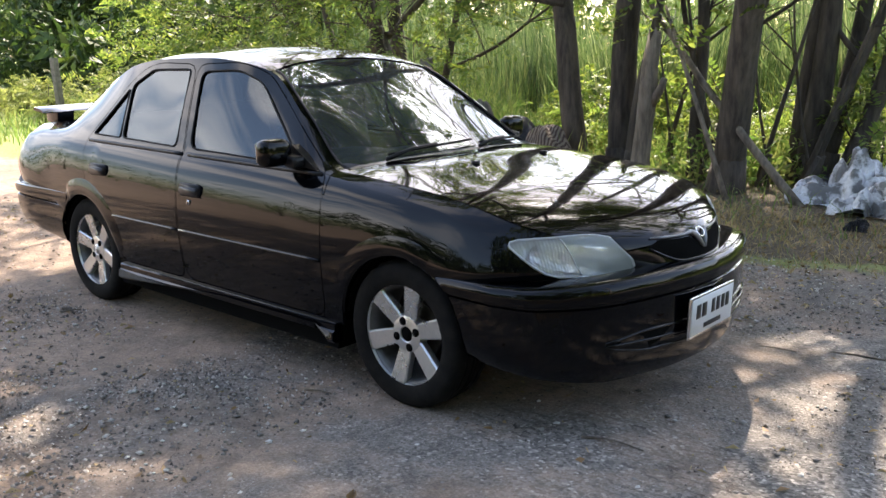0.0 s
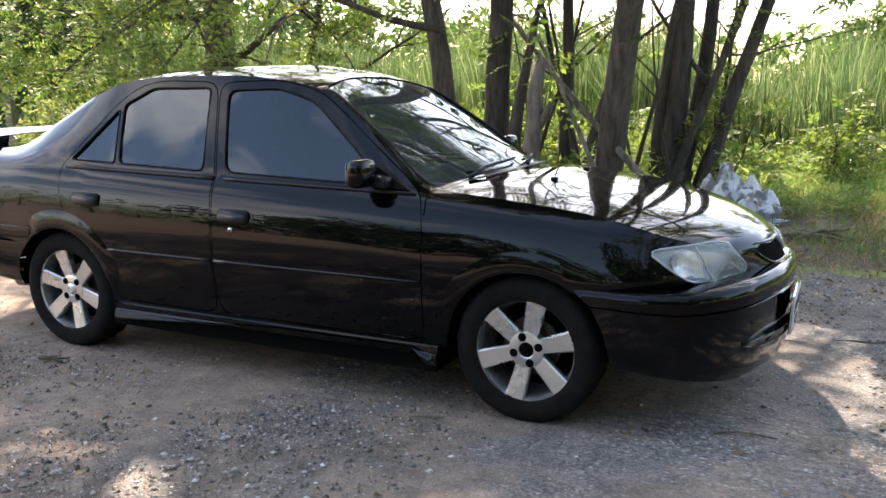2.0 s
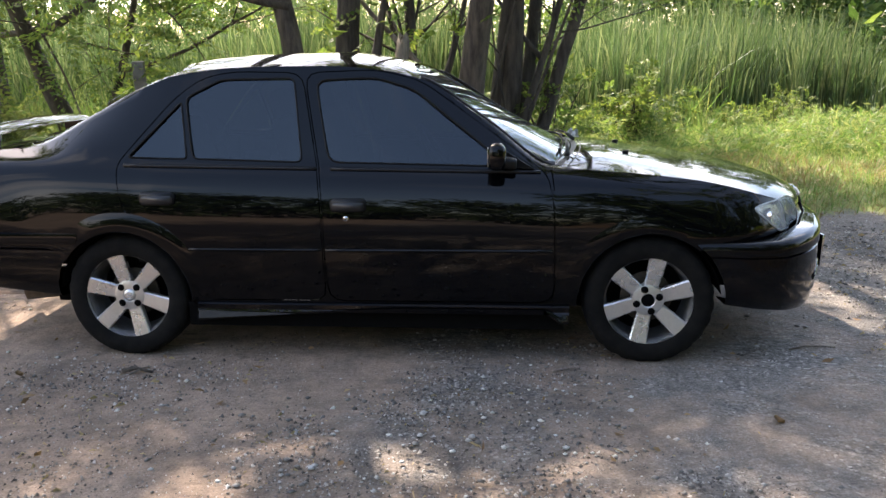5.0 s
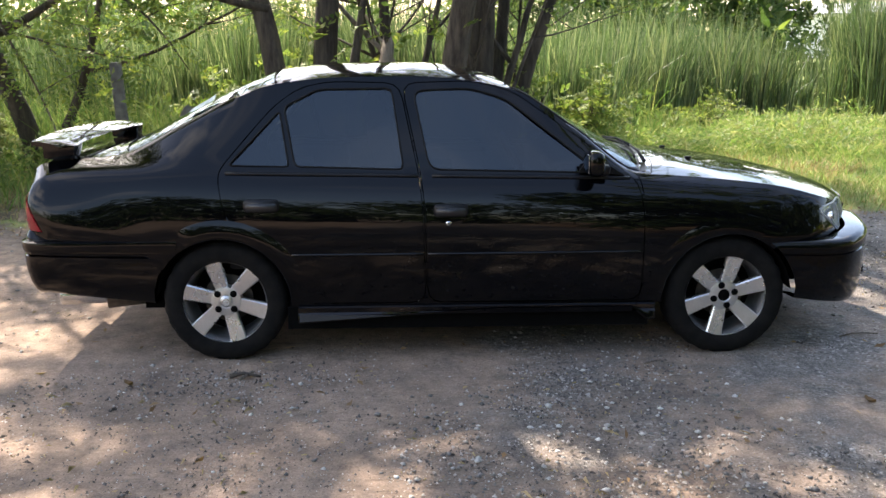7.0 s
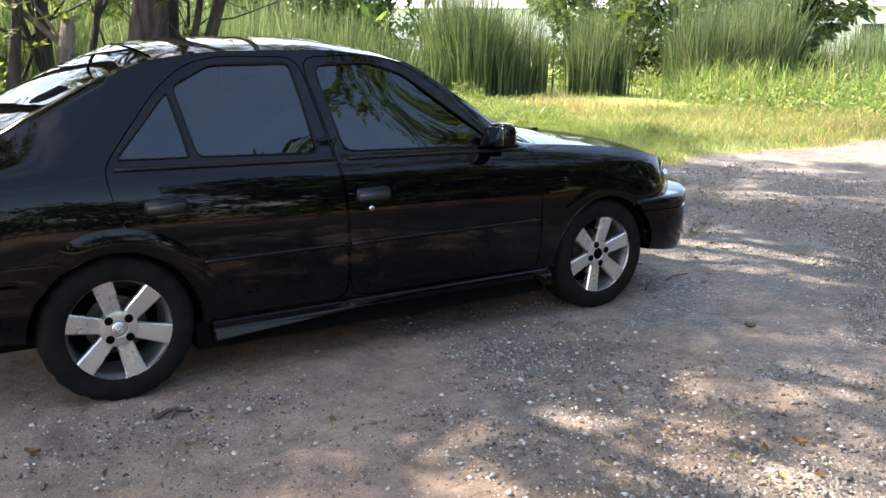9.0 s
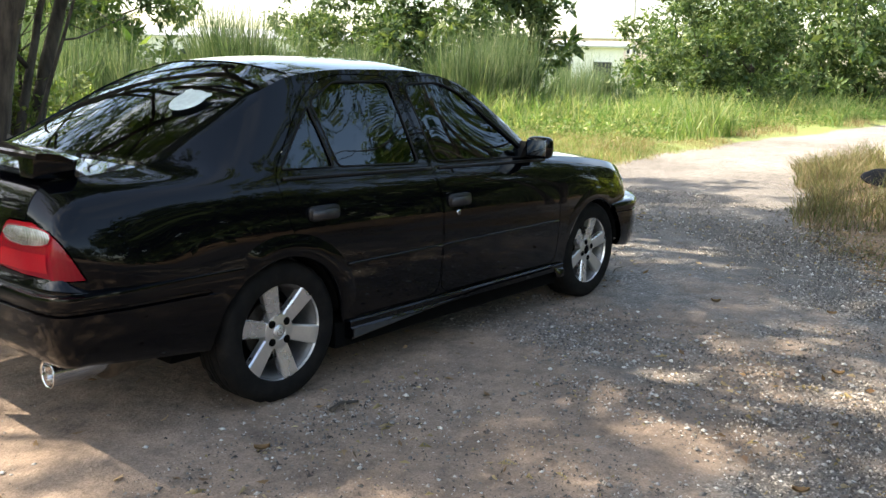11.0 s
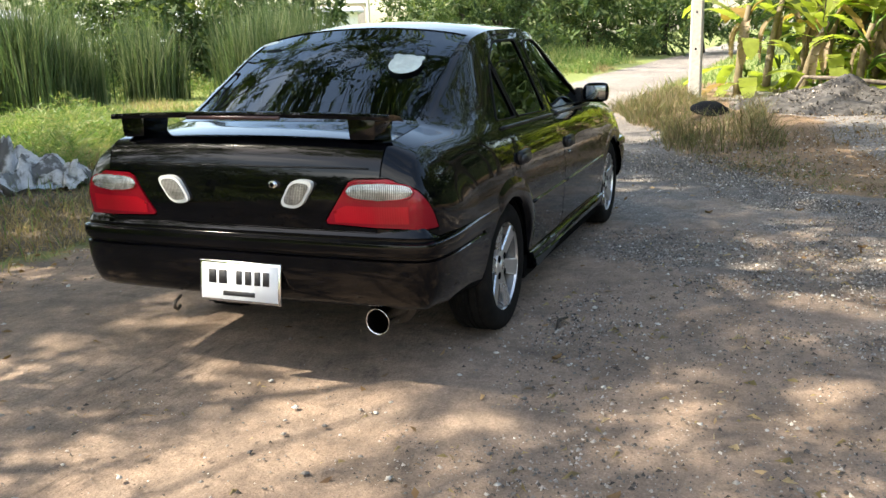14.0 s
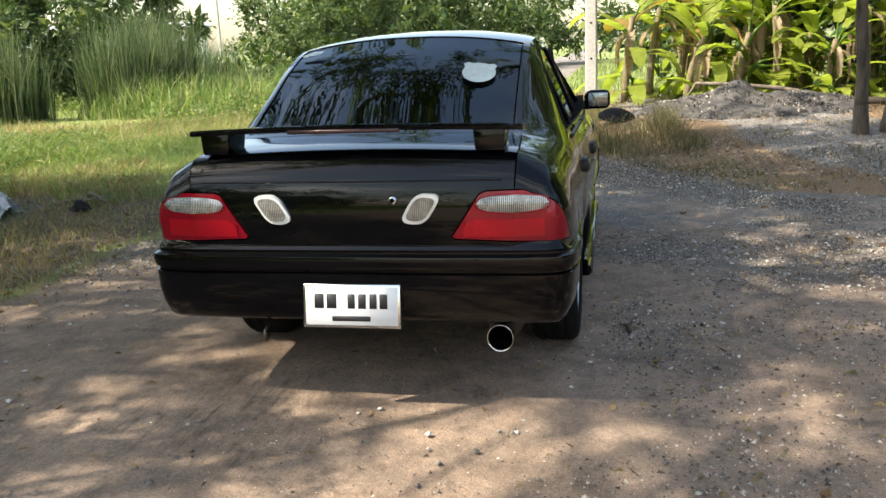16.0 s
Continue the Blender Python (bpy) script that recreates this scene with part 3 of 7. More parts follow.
def scatter_grit(name, label, seed, n, xr, yr, size, slim, mat, cover):
    """Fine chips: a flat three-cornered piece with one raised top."""
    rng = np.random.default_rng(seed)
    x, y = rng.uniform(*xr, n), rng.uniform(*yr, n)
    drift = .5 * np.sin(x * 2.7 + 1.7 * np.sin(y * 1.9)) * np.sin(y * 3.1 + 1.4 * np.sin(x * 1.3 + 1)) + .35 * np.sin(x * 1.1 - y * 1.6) + 1.3 * gravel_cover(x, y) - 1.0
    keep = (rng.normal(0, .55, n) < drift + cover) & ((np.abs(y) > .9) | (x < -1) | (x > 3.6) | (rng.random(n) < .25)) & (y > dry_edge(x) - .3)
    x, y = x[keep], y[keep]
    n = len(x)
    r = size[0] + (size[1] - size[0]) * rng.random(n) ** 2.5
    a = rng.uniform(0, 2 * np.pi, n)
    k = np.array([0, 2.1, 4.2])[None] + rng.uniform(-.5, .5, (n, 3))
    px, py = np.cos(k) * rng.uniform(.6, 1.3, (n, 3)), np.sin(k) * rng.uniform(.6, 1.3, (n, 3)) * slim
    c, s = np.cos(a)[:, None], np.sin(a)[:, None]
    v = np.zeros((n, 4, 3))
    v[:, :3, 0], v[:, :3, 1] = px * c - py * s, px * s + py * c
    v[:, :3, 2] = -.35
    v[:, 3, 2] = rng.uniform(.35, .9, n) * min(1.0, slim * 2.5)
    v[:, 3, :2] = rng.normal(0, .2, (n, 2)) * slim
    v = v * r[:, None, None] + np.stack([x, y, ground_z(x, y) + .001], -1)[:, None]
    tri = np.array([[0, 1, 3], [1, 2, 3], [2, 0, 3]])
    ob = raw_mesh(name, v, ((np.arange(n) * 4)[:, None, None] + tri[None]).reshape(-1, 3), mat)
    tagged(ob, label, "gravel" if slim > .4 else "straw", kind="stuff")


scatter_grit("grit", "fine dark and grey grit strewn over the track", 14, 300000, (-3.8, 6.0), (-4.4, -.5), (.0028, .0115), 1.0, GRIT, -.15)
scatter_grit("grit", "grey grit strewn beyond the car and along the track", 15, 60000, (-4, 7.5), (-.5, 2.6), (.003, .009), 1.0, GRIT, -.2)
scatter_grit("grit", "pale crumbs of earth and fine chips on trodden ground", 19, 70000, (-3.8, 1.6), (-4.4, 1.8), (.0020, .0068), 1.0, GRIT, 1.0)
scatter_grit("straw", "short bits of straw and twig on the track", 16, 7600, (-3.8, 6.0), (-4.4, 2.4), (.010, .048), .08, DRY_GRASS, 1.0)
scatter_grit("straw", "dark bits of bark and twig on the track", 17, 9000, (-3.8, 6.0), (-4.4, 2.4), (.006, .022), .16, DARK_BARK, 1.2)


def grass_patch(name, label, seed, n, xr, yr, keep, h, w, lean, mat, levels=2):
    rng = np.random.default_rng(seed)
    x, y = rng.uniform(*xr, n), rng.uniform(*yr, n)
    d = keep(x, y, rng)
    x, y = x[d], y[d]
    hh = rng.uniform(h[0], h[1], len(x)) * (0.6 + 0.7 * (0.5 + 0.5 * np.sin(x * 1.3 + 2 * np.sin(y * .9))))
    v, f = blades(rng, np.stack([x, y], 1), ground_z(x, y) - .01, hh, rng.uniform(w[0], w[1], len(x)), rng.uniform(lean[0], lean[1], len(x)), levels)
    return tagged(raw_mesh(name, v, f, mat), label, "grass", kind="stuff")


def past_verge(lo, hi):
    return lambda x, y, r: (y - verge_edge(x) + r.normal(0, .10, len(x)) > lo) & (y - verge_edge(x) < hi)


grass_patch("verge_grass", "short green grass along the track's edge", 1, 68000, (-4, 13), (2.2, 7.5), lambda x, y, r: past_verge(.12, 5)(x, y, r) & ((x > 3.4 + .4 * np.sin(3 * y)) | (r.random(len(x)) < .10) | (x < -3)), (.06, .19), (.004, .009), (.2, 1.0), GRASS)
grass_patch("dry_verge_grass", "dry straw grass along the track's edge", 2, 30000, (-4, 16), (2.1, 4.4), past_verge(.0, 1.5), (.04, .12), (.003, .007), (.4, 1.4), DRY_GRASS)
grass_patch("tall_weeds", "tall green weeds among the trees", 3, 26000, (-7, 4.5), (4.3, 9.5), lambda x, y, r: (y > 4.3 + .8 * np.sin(x) + 3.2 * step(1.2, 2.2, x)) & (r.random(len(x)) < .35 + .4 * np.sin(x * 1.7 + y * 2.2)), (.30, .95), (.008, .02), (.1, .8), GRASS, 3)
grass_patch("field_grass", "sunlit yellow green grass of the open field", 4, 50000, (3.5, 34), (5.0, 19), lambda x, y, r: r.random(len(x)) < 1.15 - x / 40, (.05, .20), (.008, .018), (.2, .9), FIELD_GRASS)
grass_patch("straw_grass", "patches of dry straw grass in the field", 5, 60000, (3.5, 34), (2.6, 10), lambda x, y, r: (y > verge_edge(x) + .15) & (np.sin(x * .8 + 1.2 * np.sin(y)) + .5 * np.sin(y * 1.7) + 1.2 * np.exp(-((y - 6.6) / 1.8) ** 2) > .42) & (r.random(len(x)) < 1.1 - x / 40), (.08, .28), (.006, .015), (.3, 1.2), DRY_GRASS)
grass_patch("bank_grass", "thin dry grass and weeds on the bank", 6, 22000, (3.4, 13), (-6.5, 1.5), lambda x, y, r: (y < dry_edge(x) - .08) & (np.sin(x * 2.1) * np.sin(y * 2.6 + 1) + .4 * np.sin(x * 5 + y * 3) > .15), (.03, .13), (.003, .008), (.3, 1.4), BANK_GRASS)
grass_patch("bank_weed", "low green weeds in the dry bank", 13, 22000, (3.4, 9), (-5.5, 0), lambda x, y, r: (np.abs(dry_edge(x) - y - .42 - .18 * np.sin(y * 2.3)) < .34 + r.normal(0, .10, len(x))) & (r.random(len(x)) < .5 + .5 * np.sin(y * 1.7 + x)), (.03, .11), (.004, .010), (.3, 1.2), DULL_WEED)
grass_patch("pole_grass", "tuft of dry grass round the pole's foot", 7, 9000, (5.9, 12.0), (-1.9, 1.2), lambda x, y, r: (np.abs(y - dry_edge(x) + .60) < .62) & (r.random(len(x)) < .5 + .5 * step(6.2, 8.0, x)) & (np.hypot((x - 8.15) / .95, (y + 1.0) / .42) > 1) & (x < 11.4), (.12, .36), (.004, .010), (.3, 1.0), BANK_GRASS)
grass_patch("pole_weed", "dull green weeds round the pole's foot", 18, 9000, (5.9, 12.0), (-1.9, 1.2), lambda x, y, r: (np.abs(y - dry_edge(x) + .60) < .62) & (r.random(len(x)) < .5 + .5 * step(6.2, 8.0, x)) & (np.hypot((x - 8.15) / .95, (y + 1.0) / .42) > 1) & (x < 11.4), (.12, .36), (.004, .010), (.3, 1.0), DULL_WEED)
grass_patch("roadside_grass", "rough green grass beyond the bank", 8, 13000, (9.5, 40), (-14, 1.9), lambda x, y, r: (y < dry_edge(np.minimum(x, 14)) - .2) & ((x > 13) | (y < -4.5)), (.08, .32), (.012, .03), (.2, .8), GRASS)
grass_patch("bank_weeds", "lush tall green weeds beside the far track", 12, 30000, (13, 34), (3.6, 10.5), lambda x, y, r: (y > verge_edge(x) + .9 + .5 * np.sin(x * .7)) & (r.random(len(x)) < .45 + .5 * np.sin(x * .6) * np.sin(y * .9)), (.35, .95), (.016, .04), (.15, .8), GRASS, 3)
grass_patch("left_weeds", "rough sunlit weeds beside the track", 9, 16000, (-26, -2.5), (2.0, 12), lambda x, y, r: y > verge_edge(x) + .1 + .4 * np.sin(x * 2), (.10, .42), (.010, .026), (.2, .9), GRASS)


def weeds(label, seed, n, xr, yr, keep, tall, mat, slim=1.0):
    """Low leafy weeds: tufts of small narrow leaves on every side of unseen stalks."""
    rng = np.random.default_rng(seed)
    m = n // 40
    cx, cy = rng.uniform(*xr, m), rng.uniform(*yr, m)
    ok = keep(cx, cy, rng)
    cx, cy = cx[ok], cy[ok]
    h = tall * rng.uniform(.45, 1.15, len(cx)) * (.7 + .4 * np.sin(cx * 1.9 + seed) * np.sin(cy * 1.4))
    k = rng.integers(0, len(cx), int(n * ok.mean()))
    a = rng.uniform(0, 2 * np.pi, len(k))
    r = .20 * np.abs(rng.normal(0, 1, len(k))) * (.5 + h[k])
    u = rng.random(len(k)) ** .7
    x, y = cx[k] + r * np.cos(a), cy[k] + r * np.sin(a)
    pos = np.stack([x, y, ground_z(x, y) + h[k] * u * np.exp(-(r / .45) ** 2)], 1)
    al = np.stack([np.cos(a), np.sin(a), rng.normal(.35, .6, len(k))], 1) + rng.normal(0, .4, (len(k), 3))
    sz = rng.uniform(.05, .13, len(k))
    tagged(leaves("weeds", pos, al, rng.normal(0, 1, (len(k), 3)), sz / slim ** .4, sz * slim * rng.uniform(.18, .45, len(k)), mat), label, "weeds", group="weed patches", kind="stuff")


weeds("lush leafy yellow-green weeds before the reeds", 401, 46000, (2.4, 8.5), (4.6, 9.8), lambda x, y, r: (y > 5.0 + .30 * np.maximum(x - 3, 0) + .5 * np.sin(x * 1.6)) & (r.random(len(x)) < .85), .44, GRASS, .42)
weeds("leafy green weeds among the tree trunks", 402, 30000, (-7, 2.6), (4.9, 8.8), lambda x, y, r: r.random(len(x)) < .6 + .3 * np.sin(x * 1.3), .55, GRASS)
weeds("leafy weeds at the foot of the far reeds", 403, 22000, (8, 24), (11.6, 15), lambda x, y, r: (y > 14.5 - .2 * x) & (r.random(len(x)) < .6 + .35 * np.sin(x * .8)), .7, GRASS)
weeds("leafy weeds beside the far track", 404, 26000, (12, 30), (4.2, 8.5), lambda x, y, r: y > verge_edge(x) + .7 + .4 * np.sin(x), .65, GRASS)


def reed_bed(seed, n, xr, yr, h, label, keep=None):
    """Reeds in tussocks: the blades of one spread out from its root."""
    rng = np.random.default_rng(seed)
    m = n // 26
    cx, cy = rng.uniform(*xr, m), rng.uniform(*yr, m)
    ok = rng.random(m) < 0.62 + 0.35 * np.sin(cx * 1.1 + seed) * np.sin(cy * .8 + 2 * seed)
    if keep:
        ok &= keep(cx, cy)
    cx, cy = cx[ok], cy[ok]
    size = rng.uniform(h[0], h[1], len(cx)) * (1 + .18 * np.sin(cx * .9 + seed) + .10 * np.sin(cx * 2.7))
    k = rng.integers(0, len(cx), int(n * .8))
    a = rng.uniform(0, 2 * np.pi, len(k))
    r = .16 * np.abs(rng.normal(0, 1, len(k)))
    x, y = cx[k] + r * np.cos(a), cy[k] + r * np.sin(a)
    tall = size[k] * rng.uniform(.55, 1.08, len(k))
    lean = .03 + .34 * rng.random(len(k)) ** 1.6 + .9 * (rng.random(len(k)) < .07) * rng.random(len(k))
    v, f = blades(rng, np.stack([x, y], 1), ground_z(x, y), tall, rng.uniform(.012, .034, len(k)), lean, 4, a + rng.normal(0, .6, len(k)))
    tagged(raw_mesh("reed_bed", v, f, REED), label, "reeds", group="reed beds", kind="stuff")


reed_bed(21, 22000, (-9, 4.5), (8.6, 12.5), (1.5, 2.5), "dense tall green reeds standing behind the trees")
reed_bed(22, 9000, (3.0, 10.5), (10.2, 15.0), (1.2, 2.2), "dense tall green reeds at the field's far edge", lambda x, y: y > 10.2 + .32 * (x - 3))
reed_bed(23, 4200, (14.2, 16.9), (9.3, 11.0), (1.9, 2.75), "clump of tall green reeds in the field")
reed_bed(24, 4200, (17.5, 28), (9.6, 14.5), (.5, .95), "loose row of reeds far across the field")
reed_bed(29, 3200, (30, 36), (15.5, 20.5), (1.5, 2.2), "tall green weeds before the far houses")
reed_bed(25, 4200, (9.8, 12.2), (12.0, 14), (1.9, 2.9), "clump of tall dark reeds before the trees")
reed_bed(28, 1000, (12.6, 13.5), (11.2, 12.2), (1.5, 2.2), "small clump of tall green reeds in the field")
reed_bed(26, 2200, (9.5, 13.5), (-9.5, -5.6), (1.2, 2.4), "pale reeds growing beside the banana plants")


# ---- trees ----
class Tree:
    def __init__(self, seed):
        self.r = np.random.default_rng(seed)
        self.bm = bmesh.new()
        self.tips = []

    def limb(self, p, d, length, rad, depth, bend=0.10, lift=0.12, kids=(3, 5), seg=7, droop=0.0, first=0.48):
        """One limb and, below it, its branches; the ends are kept for leaves."""
        r = self.r
        n = max(4, int(length / 0.28))
        pts, rads = [Vector(p)], [rad]
        d = Vector(d).normalized()
        for i in range(n):
            d = (d + Vector(r.normal(0, bend, 3)) + Vector((0, 0, lift * (1 if depth else .3) - droop * i / n))).normalized()
            pts.append(pts[-1] + d * (length / n))
            rads.append(rad * (1 - 0.72 * (i + 1) / n))
        add_tube(self.bm, pts, rads, max(4, seg))
        if depth == 0:
            self.tips += [(q, (pts[min(i + 1, n)] - pts[i - 1]).normalized()) for i, q in enumerate(pts) if i > 0]
            return
        for k in range(int(r.integers(*kids)) + (1 if depth > 1 else 0)):
            t = r.uniform(first if depth == 3 else 0.35, 1.0)
            i = min(int(t * n), n - 1)
            a = pts[i + 1] - pts[i]
            side = Vector(r.normal(0, 1, 3))
            side = (side - a.normalized() * side.dot(a.normalized())).normalized()
            nd = (a.normalized() * r.uniform(.35, .8) + side).normalized()
            self.limb(pts[i], nd, length * r.uniform(.45, .75), max(.004, rads[i] * r.uniform(.45, .7)), depth - 1, bend * 1.25, lift, kids, seg - 1, droop)

    def sprays(self, per, leaflets, length, size, spread=.25, clump=.6, low=0.0, high=99.0, shadow_end=99.0):
        """Feathery sprays on the ends of the twigs: positions and directions of all leaflets."""
        r = self.r
        if not self.tips:
            return None
        tz = np.array([q.z for q, _ in self.tips])
        # crown thinned where its shadow would fall too far along x, letting sun through
        tx = np.array([q.x for q, _ in self.tips])
        thin = (tx + .45 * tz < shadow_end) | (r.random(len(tz)) < .25)
        chosen = np.flatnonzero(thin & (r.random(len(tz)) < clump) & ((tz > low) & (tz < high) | (r.random(len(tz)) < .06)))
        idx = chosen[r.integers(0, len(chosen), per)]
        P = np.array([self.tips[i][0] for i in idx])
        D = np.array([self.tips[i][1] for i in idx])
        D = unit(D + r.normal(0, .75, D.shape))
        P = P + r.normal(0, spread, P.shape) * .3
        S = unit(np.cross(D, r.normal(0, 1, D.shape) + [0, 0, 2.0]))
        t = np.linspace(.12, 1, leaflets)
        L = r.uniform(.6, 1.2, per) * length
        pos = P[:, None] + D[:, None] * (L[:, None] * t)[..., None] - np.array([0, 0, 1.0]) * (L[:, None] * t ** 2 * .35)[..., None]
        sgn = np.where(np.arange(leaflets) % 2 == 0, 1, -1)[None, :, None]
        al = unit(S[:, None] * sgn + D[:, None] * .45 + r.normal(0, .15, (per, leaflets, 3)))
        ac = np.broadcast_to(D[:, None], al.shape)
        k = per * leaflets
        sz = r.uniform(.7, 1.25, k) * size
        return pos.reshape(k, 3), al.reshape(k, 3), ac.reshape(k, 3) + r.normal(0, .2, (k, 3)), sz, sz * r.uniform(.34, .5, k)


THIN = ((3.85, .25, .62, 1.25), (1.42, -1.72, .26, .10), (2.3, -2.0, .30, .12), (.72, -2.06, .22, .12), (-.45, -1.97, .30, .12), (-.85, -1.5, .22, .10),
        (-1.15, -.35, .45, .30), (-.95, 1.1, .3, .16), (3.3, .9, .3, .3))


def finish_tree(t, name, label, loc, bark, leaf, sprays, category="tree", group=""):
    root = thing(name, label, category, loc, group)
    tr = part("trunk", t.bm, bark, root)
    s = t.sprays(*sprays)
    if s and group == "roadside trees":
        # thin places in the roadside crowns, through which the sun reaches the track
        u, v = s[0][:, 0] + loc[0] + .45 * s[0][:, 2], s[0][:, 1] + loc[1] - .8 * s[0][:, 2]
        full = np.ones(len(u), bool)
        for cx, cy, rx, ry in THIN:
            full &= ((u - cx) / rx) ** 2 + ((v - cy) / ry) ** 2 + .35 * np.sin((u + v) * 7.3 + cx) > 1
        full |= t.r.random(len(u)) < .16
        s = tuple(np.asarray(q)[full] for q in s)
    if s:
        leaves("crown", *s, leaf, root)
    return root


def shade_tree(seed, x, y, label, stems, crown, bark=BARK, low=()):
    """A tree with one or more leaning stems: rows of (offset x, y, lean x, lean y, length, radius, depth)."""
    t = Tree(seed)
    for ox, oy, lx, ly, ln, rad, depth in stems:
        # swollen foot
        add_tube(t.bm, [(ox, oy, -.12), (ox, oy, .05), (ox + lx * .3, oy + ly * .3, .32)], [rad * 1.55, rad * 1.25, rad * 1.0], 9)
        t.limb((ox, oy, .1), (lx, ly, 1), ln, rad, depth, .045, .05, (3, 5), 9)
    for ox, oy, z, dx, dy, dz, ln, rad in low:
        t.limb((ox, oy, z), (dx, dy, dz), ln, rad, 2, .10, .01 if z < 3 else .05, (3, 5), 7, .12 if z < 3 else 0.0)
    return finish_tree(t, "tree", label, (x, y, float(ground_z(x, y))), bark, LEAF, crown, group="roadside trees")


shade_tree(31, -.36, 4.70, "slender grey-brown tree leaning over the verge", [(0, 0, -.14, -.06, 8.2, .125, 3)], (8200, 10, .36, .105, 1.0, .75, 4.4, 99, 5.2), BARK, [(-.2, 0, 1.75, -1, -.15, .25, 2.2, .045), (-.5, -.2, 3.9, -.15, -1, .42, 6.2, .075), (-.5, -.2, 4.5, .22, -1, .48, 6.0, .07)])
shade_tree(32, -.02, 4.98, "straight dark-barked tree with feathery crown", [(0, 0, -.09, -.04, 8.0, .145, 3), (.22, -.18, .05, .05, 2.0, .09, 0)], (5200, 10, .36, .105, 1.0, .75, 5.0, 99, 5.2), DARK_BARK)
shade_tree(33, 1.22, 4.72, "thick grey-brown tree leaning beside the verge", [(0, 0, .13, -.04, 7.8, .15, 3)], (4600, 10, .36, .115, .5, .7, 4.6), BARK, [(.45, -.2, 4.3, -.05, -1, .38, 5.6, .075), (.5, -.2, 4.9, .25, -1, .45, 5.0, .06)])
shade_tree(34, 1.67, 5.55, "dark tree with several stems from one root", [(0, 0, .08, .02, 6.8, .12, 3), (.10, .10, .22, .06, 5.6, .09, 2), (-.12, .02, -.02, .10, 5.6, .08, 2), (.05, -.12, .33, -.02, 3.4, .055, 2)], (1400, 14, .36, .095, .25, .6, 4.0, 9.0), DARK_BARK)
shade_tree(35, 1.98, 5.6, "thin curved tree leaning out to the field", [(0, 0, .40, -.02, 5.6, .085, 3)], (1300, 14, .34, .09, .25, .6, 3.2, 9.0), DARK_BARK)
shade_tree(36, .62, 5.3, "thin forked tree among thicker ones", [(0, 0, .05, .03, 5.4, .075, 2), (.12, .0, .28, .08, 3.2, .05, 2), (.2, .1, -.25, .0, 3.0, .045, 2)], (140, 14, .32, .085), DARK_BARK)
shade_tree(37, -3.3, 5.4, "leaning tree with long drooping feathery branches", [(0, 0, -.30, -.22, 5.0, .12, 2), (.1, .05, .55, -.25, 3.4, .06, 2)], (950, 14, .34, .066, .8, .7, 0, 3.3), BARK,
           [(-.3, -.2, 1.5, 1, -.35, .28, 2.6, .05), (-.35, -.25, 1.9, -.6, -.7, .3, 2.4, .045), (-.4, -.25, 2.1, .4, -.9, .25, 2.6, .05)])
shade_tree(38, -4.9, 6.2, "spreading tree with feathery branches", [(0, 0, .15, -.25, 4.6, .12, 2), (0, .1, -.5, -.2, 3.6, .07, 2)], (1700, 14, .34, .070, .8, .7, 0, 6.5), BARK, [(.1, -.2, 1.4, .8, -.6, .3, 2.8, .05), (0, 0, 1.2, -.8, -.4, .3, 2.6, .05)])
shade_tree(39, 6.95, -3.65, "grey tree with two slender stems on the bank", [(0, .02, -.05, .06, 5.6, .075, 3), (.05, -.28, .06, -.10, 5.4, .068, 3)], (2000, 14, .36, .09, .25, .6, 3.4), BARK, [(0, 0, 2.4, -.8, .5, .15, 2.4, .05), (0, -.2, 2.3, -.3, -1, .2, 2.4, .05)])
for i, (x, y, lx, h) in enumerate(((.82, 5.25, -.22, 3.0), (1.36, 5.15, .30, 2.6), (1.74, 5.2, .45, 3.2), (2.05, 5.9, .12, 2.8), (.15, 5.6, .25, 3.1))):
    shade_tree(51 + i, x, y, "thin bare sapling between the tree trunks", [(0, 0, lx, .03, h, .026, 2), (.06, .05, -lx * .7, .1, h * .7, .018, 1)], (26, 14, .30, .07), DARK_BARK)
shade_tree(40, -5.4, 7.4, "tall tree behind the reeds", [(0, 0, .1, -.15, 7.6, .14, 3)], (2400, 10, .38, .12, .6, .7, 3.6))


def shrub(seed, x, y, h, spread, label, mat=LEAF, n=420, size=.075):
    t = Tree(seed)
    for _ in range(7):
        a = t.r.uniform(0, 2 * np.pi)
        t.limb((0, 0, -.05), (math.cos(a) * spread, math.sin(a) * spread, 1), h * t.r.uniform(.5, .8), .018, 1, .12, .05, (3, 5), 5)
    root = finish_tree(t, "shrub", label, (x, y, float(ground_z(x, y))), DARK_BARK, mat, (n, 10, .22, size), "shrub", "shrubs")
    return root


_rng = np.random.default_rng(77)
for i in range(8):
    shrub(60 + i, -4.4 - 1.7 * i + float(_rng.uniform(-.4, .4)), 4.6 + .3 * math.sin(i * 2.1) + float(_rng.uniform(-.2, .9)), 1.0 + .18 * math.sin(i * 1.7), .75, "sunlit yellow-green shrub beside the track", SUN_LEAF, 520, .06)
for i in range(6):
    shrub(80 + i, -1.6 + .95 * i, 6.6 + .5 * math.sin(i * 2.7), 1.15 + .3 * math.sin(i * 1.9), .55, "leafy undergrowth between the tree trunks", n=260)


for i in range(7):
    shrub(90 + i, 2.6 + .62 * i + .2 * math.sin(i * 3.1), 7.6 + .42 * i + .4 * math.sin(i * 2.3), .55 + .15 * math.sin(i * 1.4), .7, "leafy yellow-green weed bush before the reeds", n=200, size=.045)


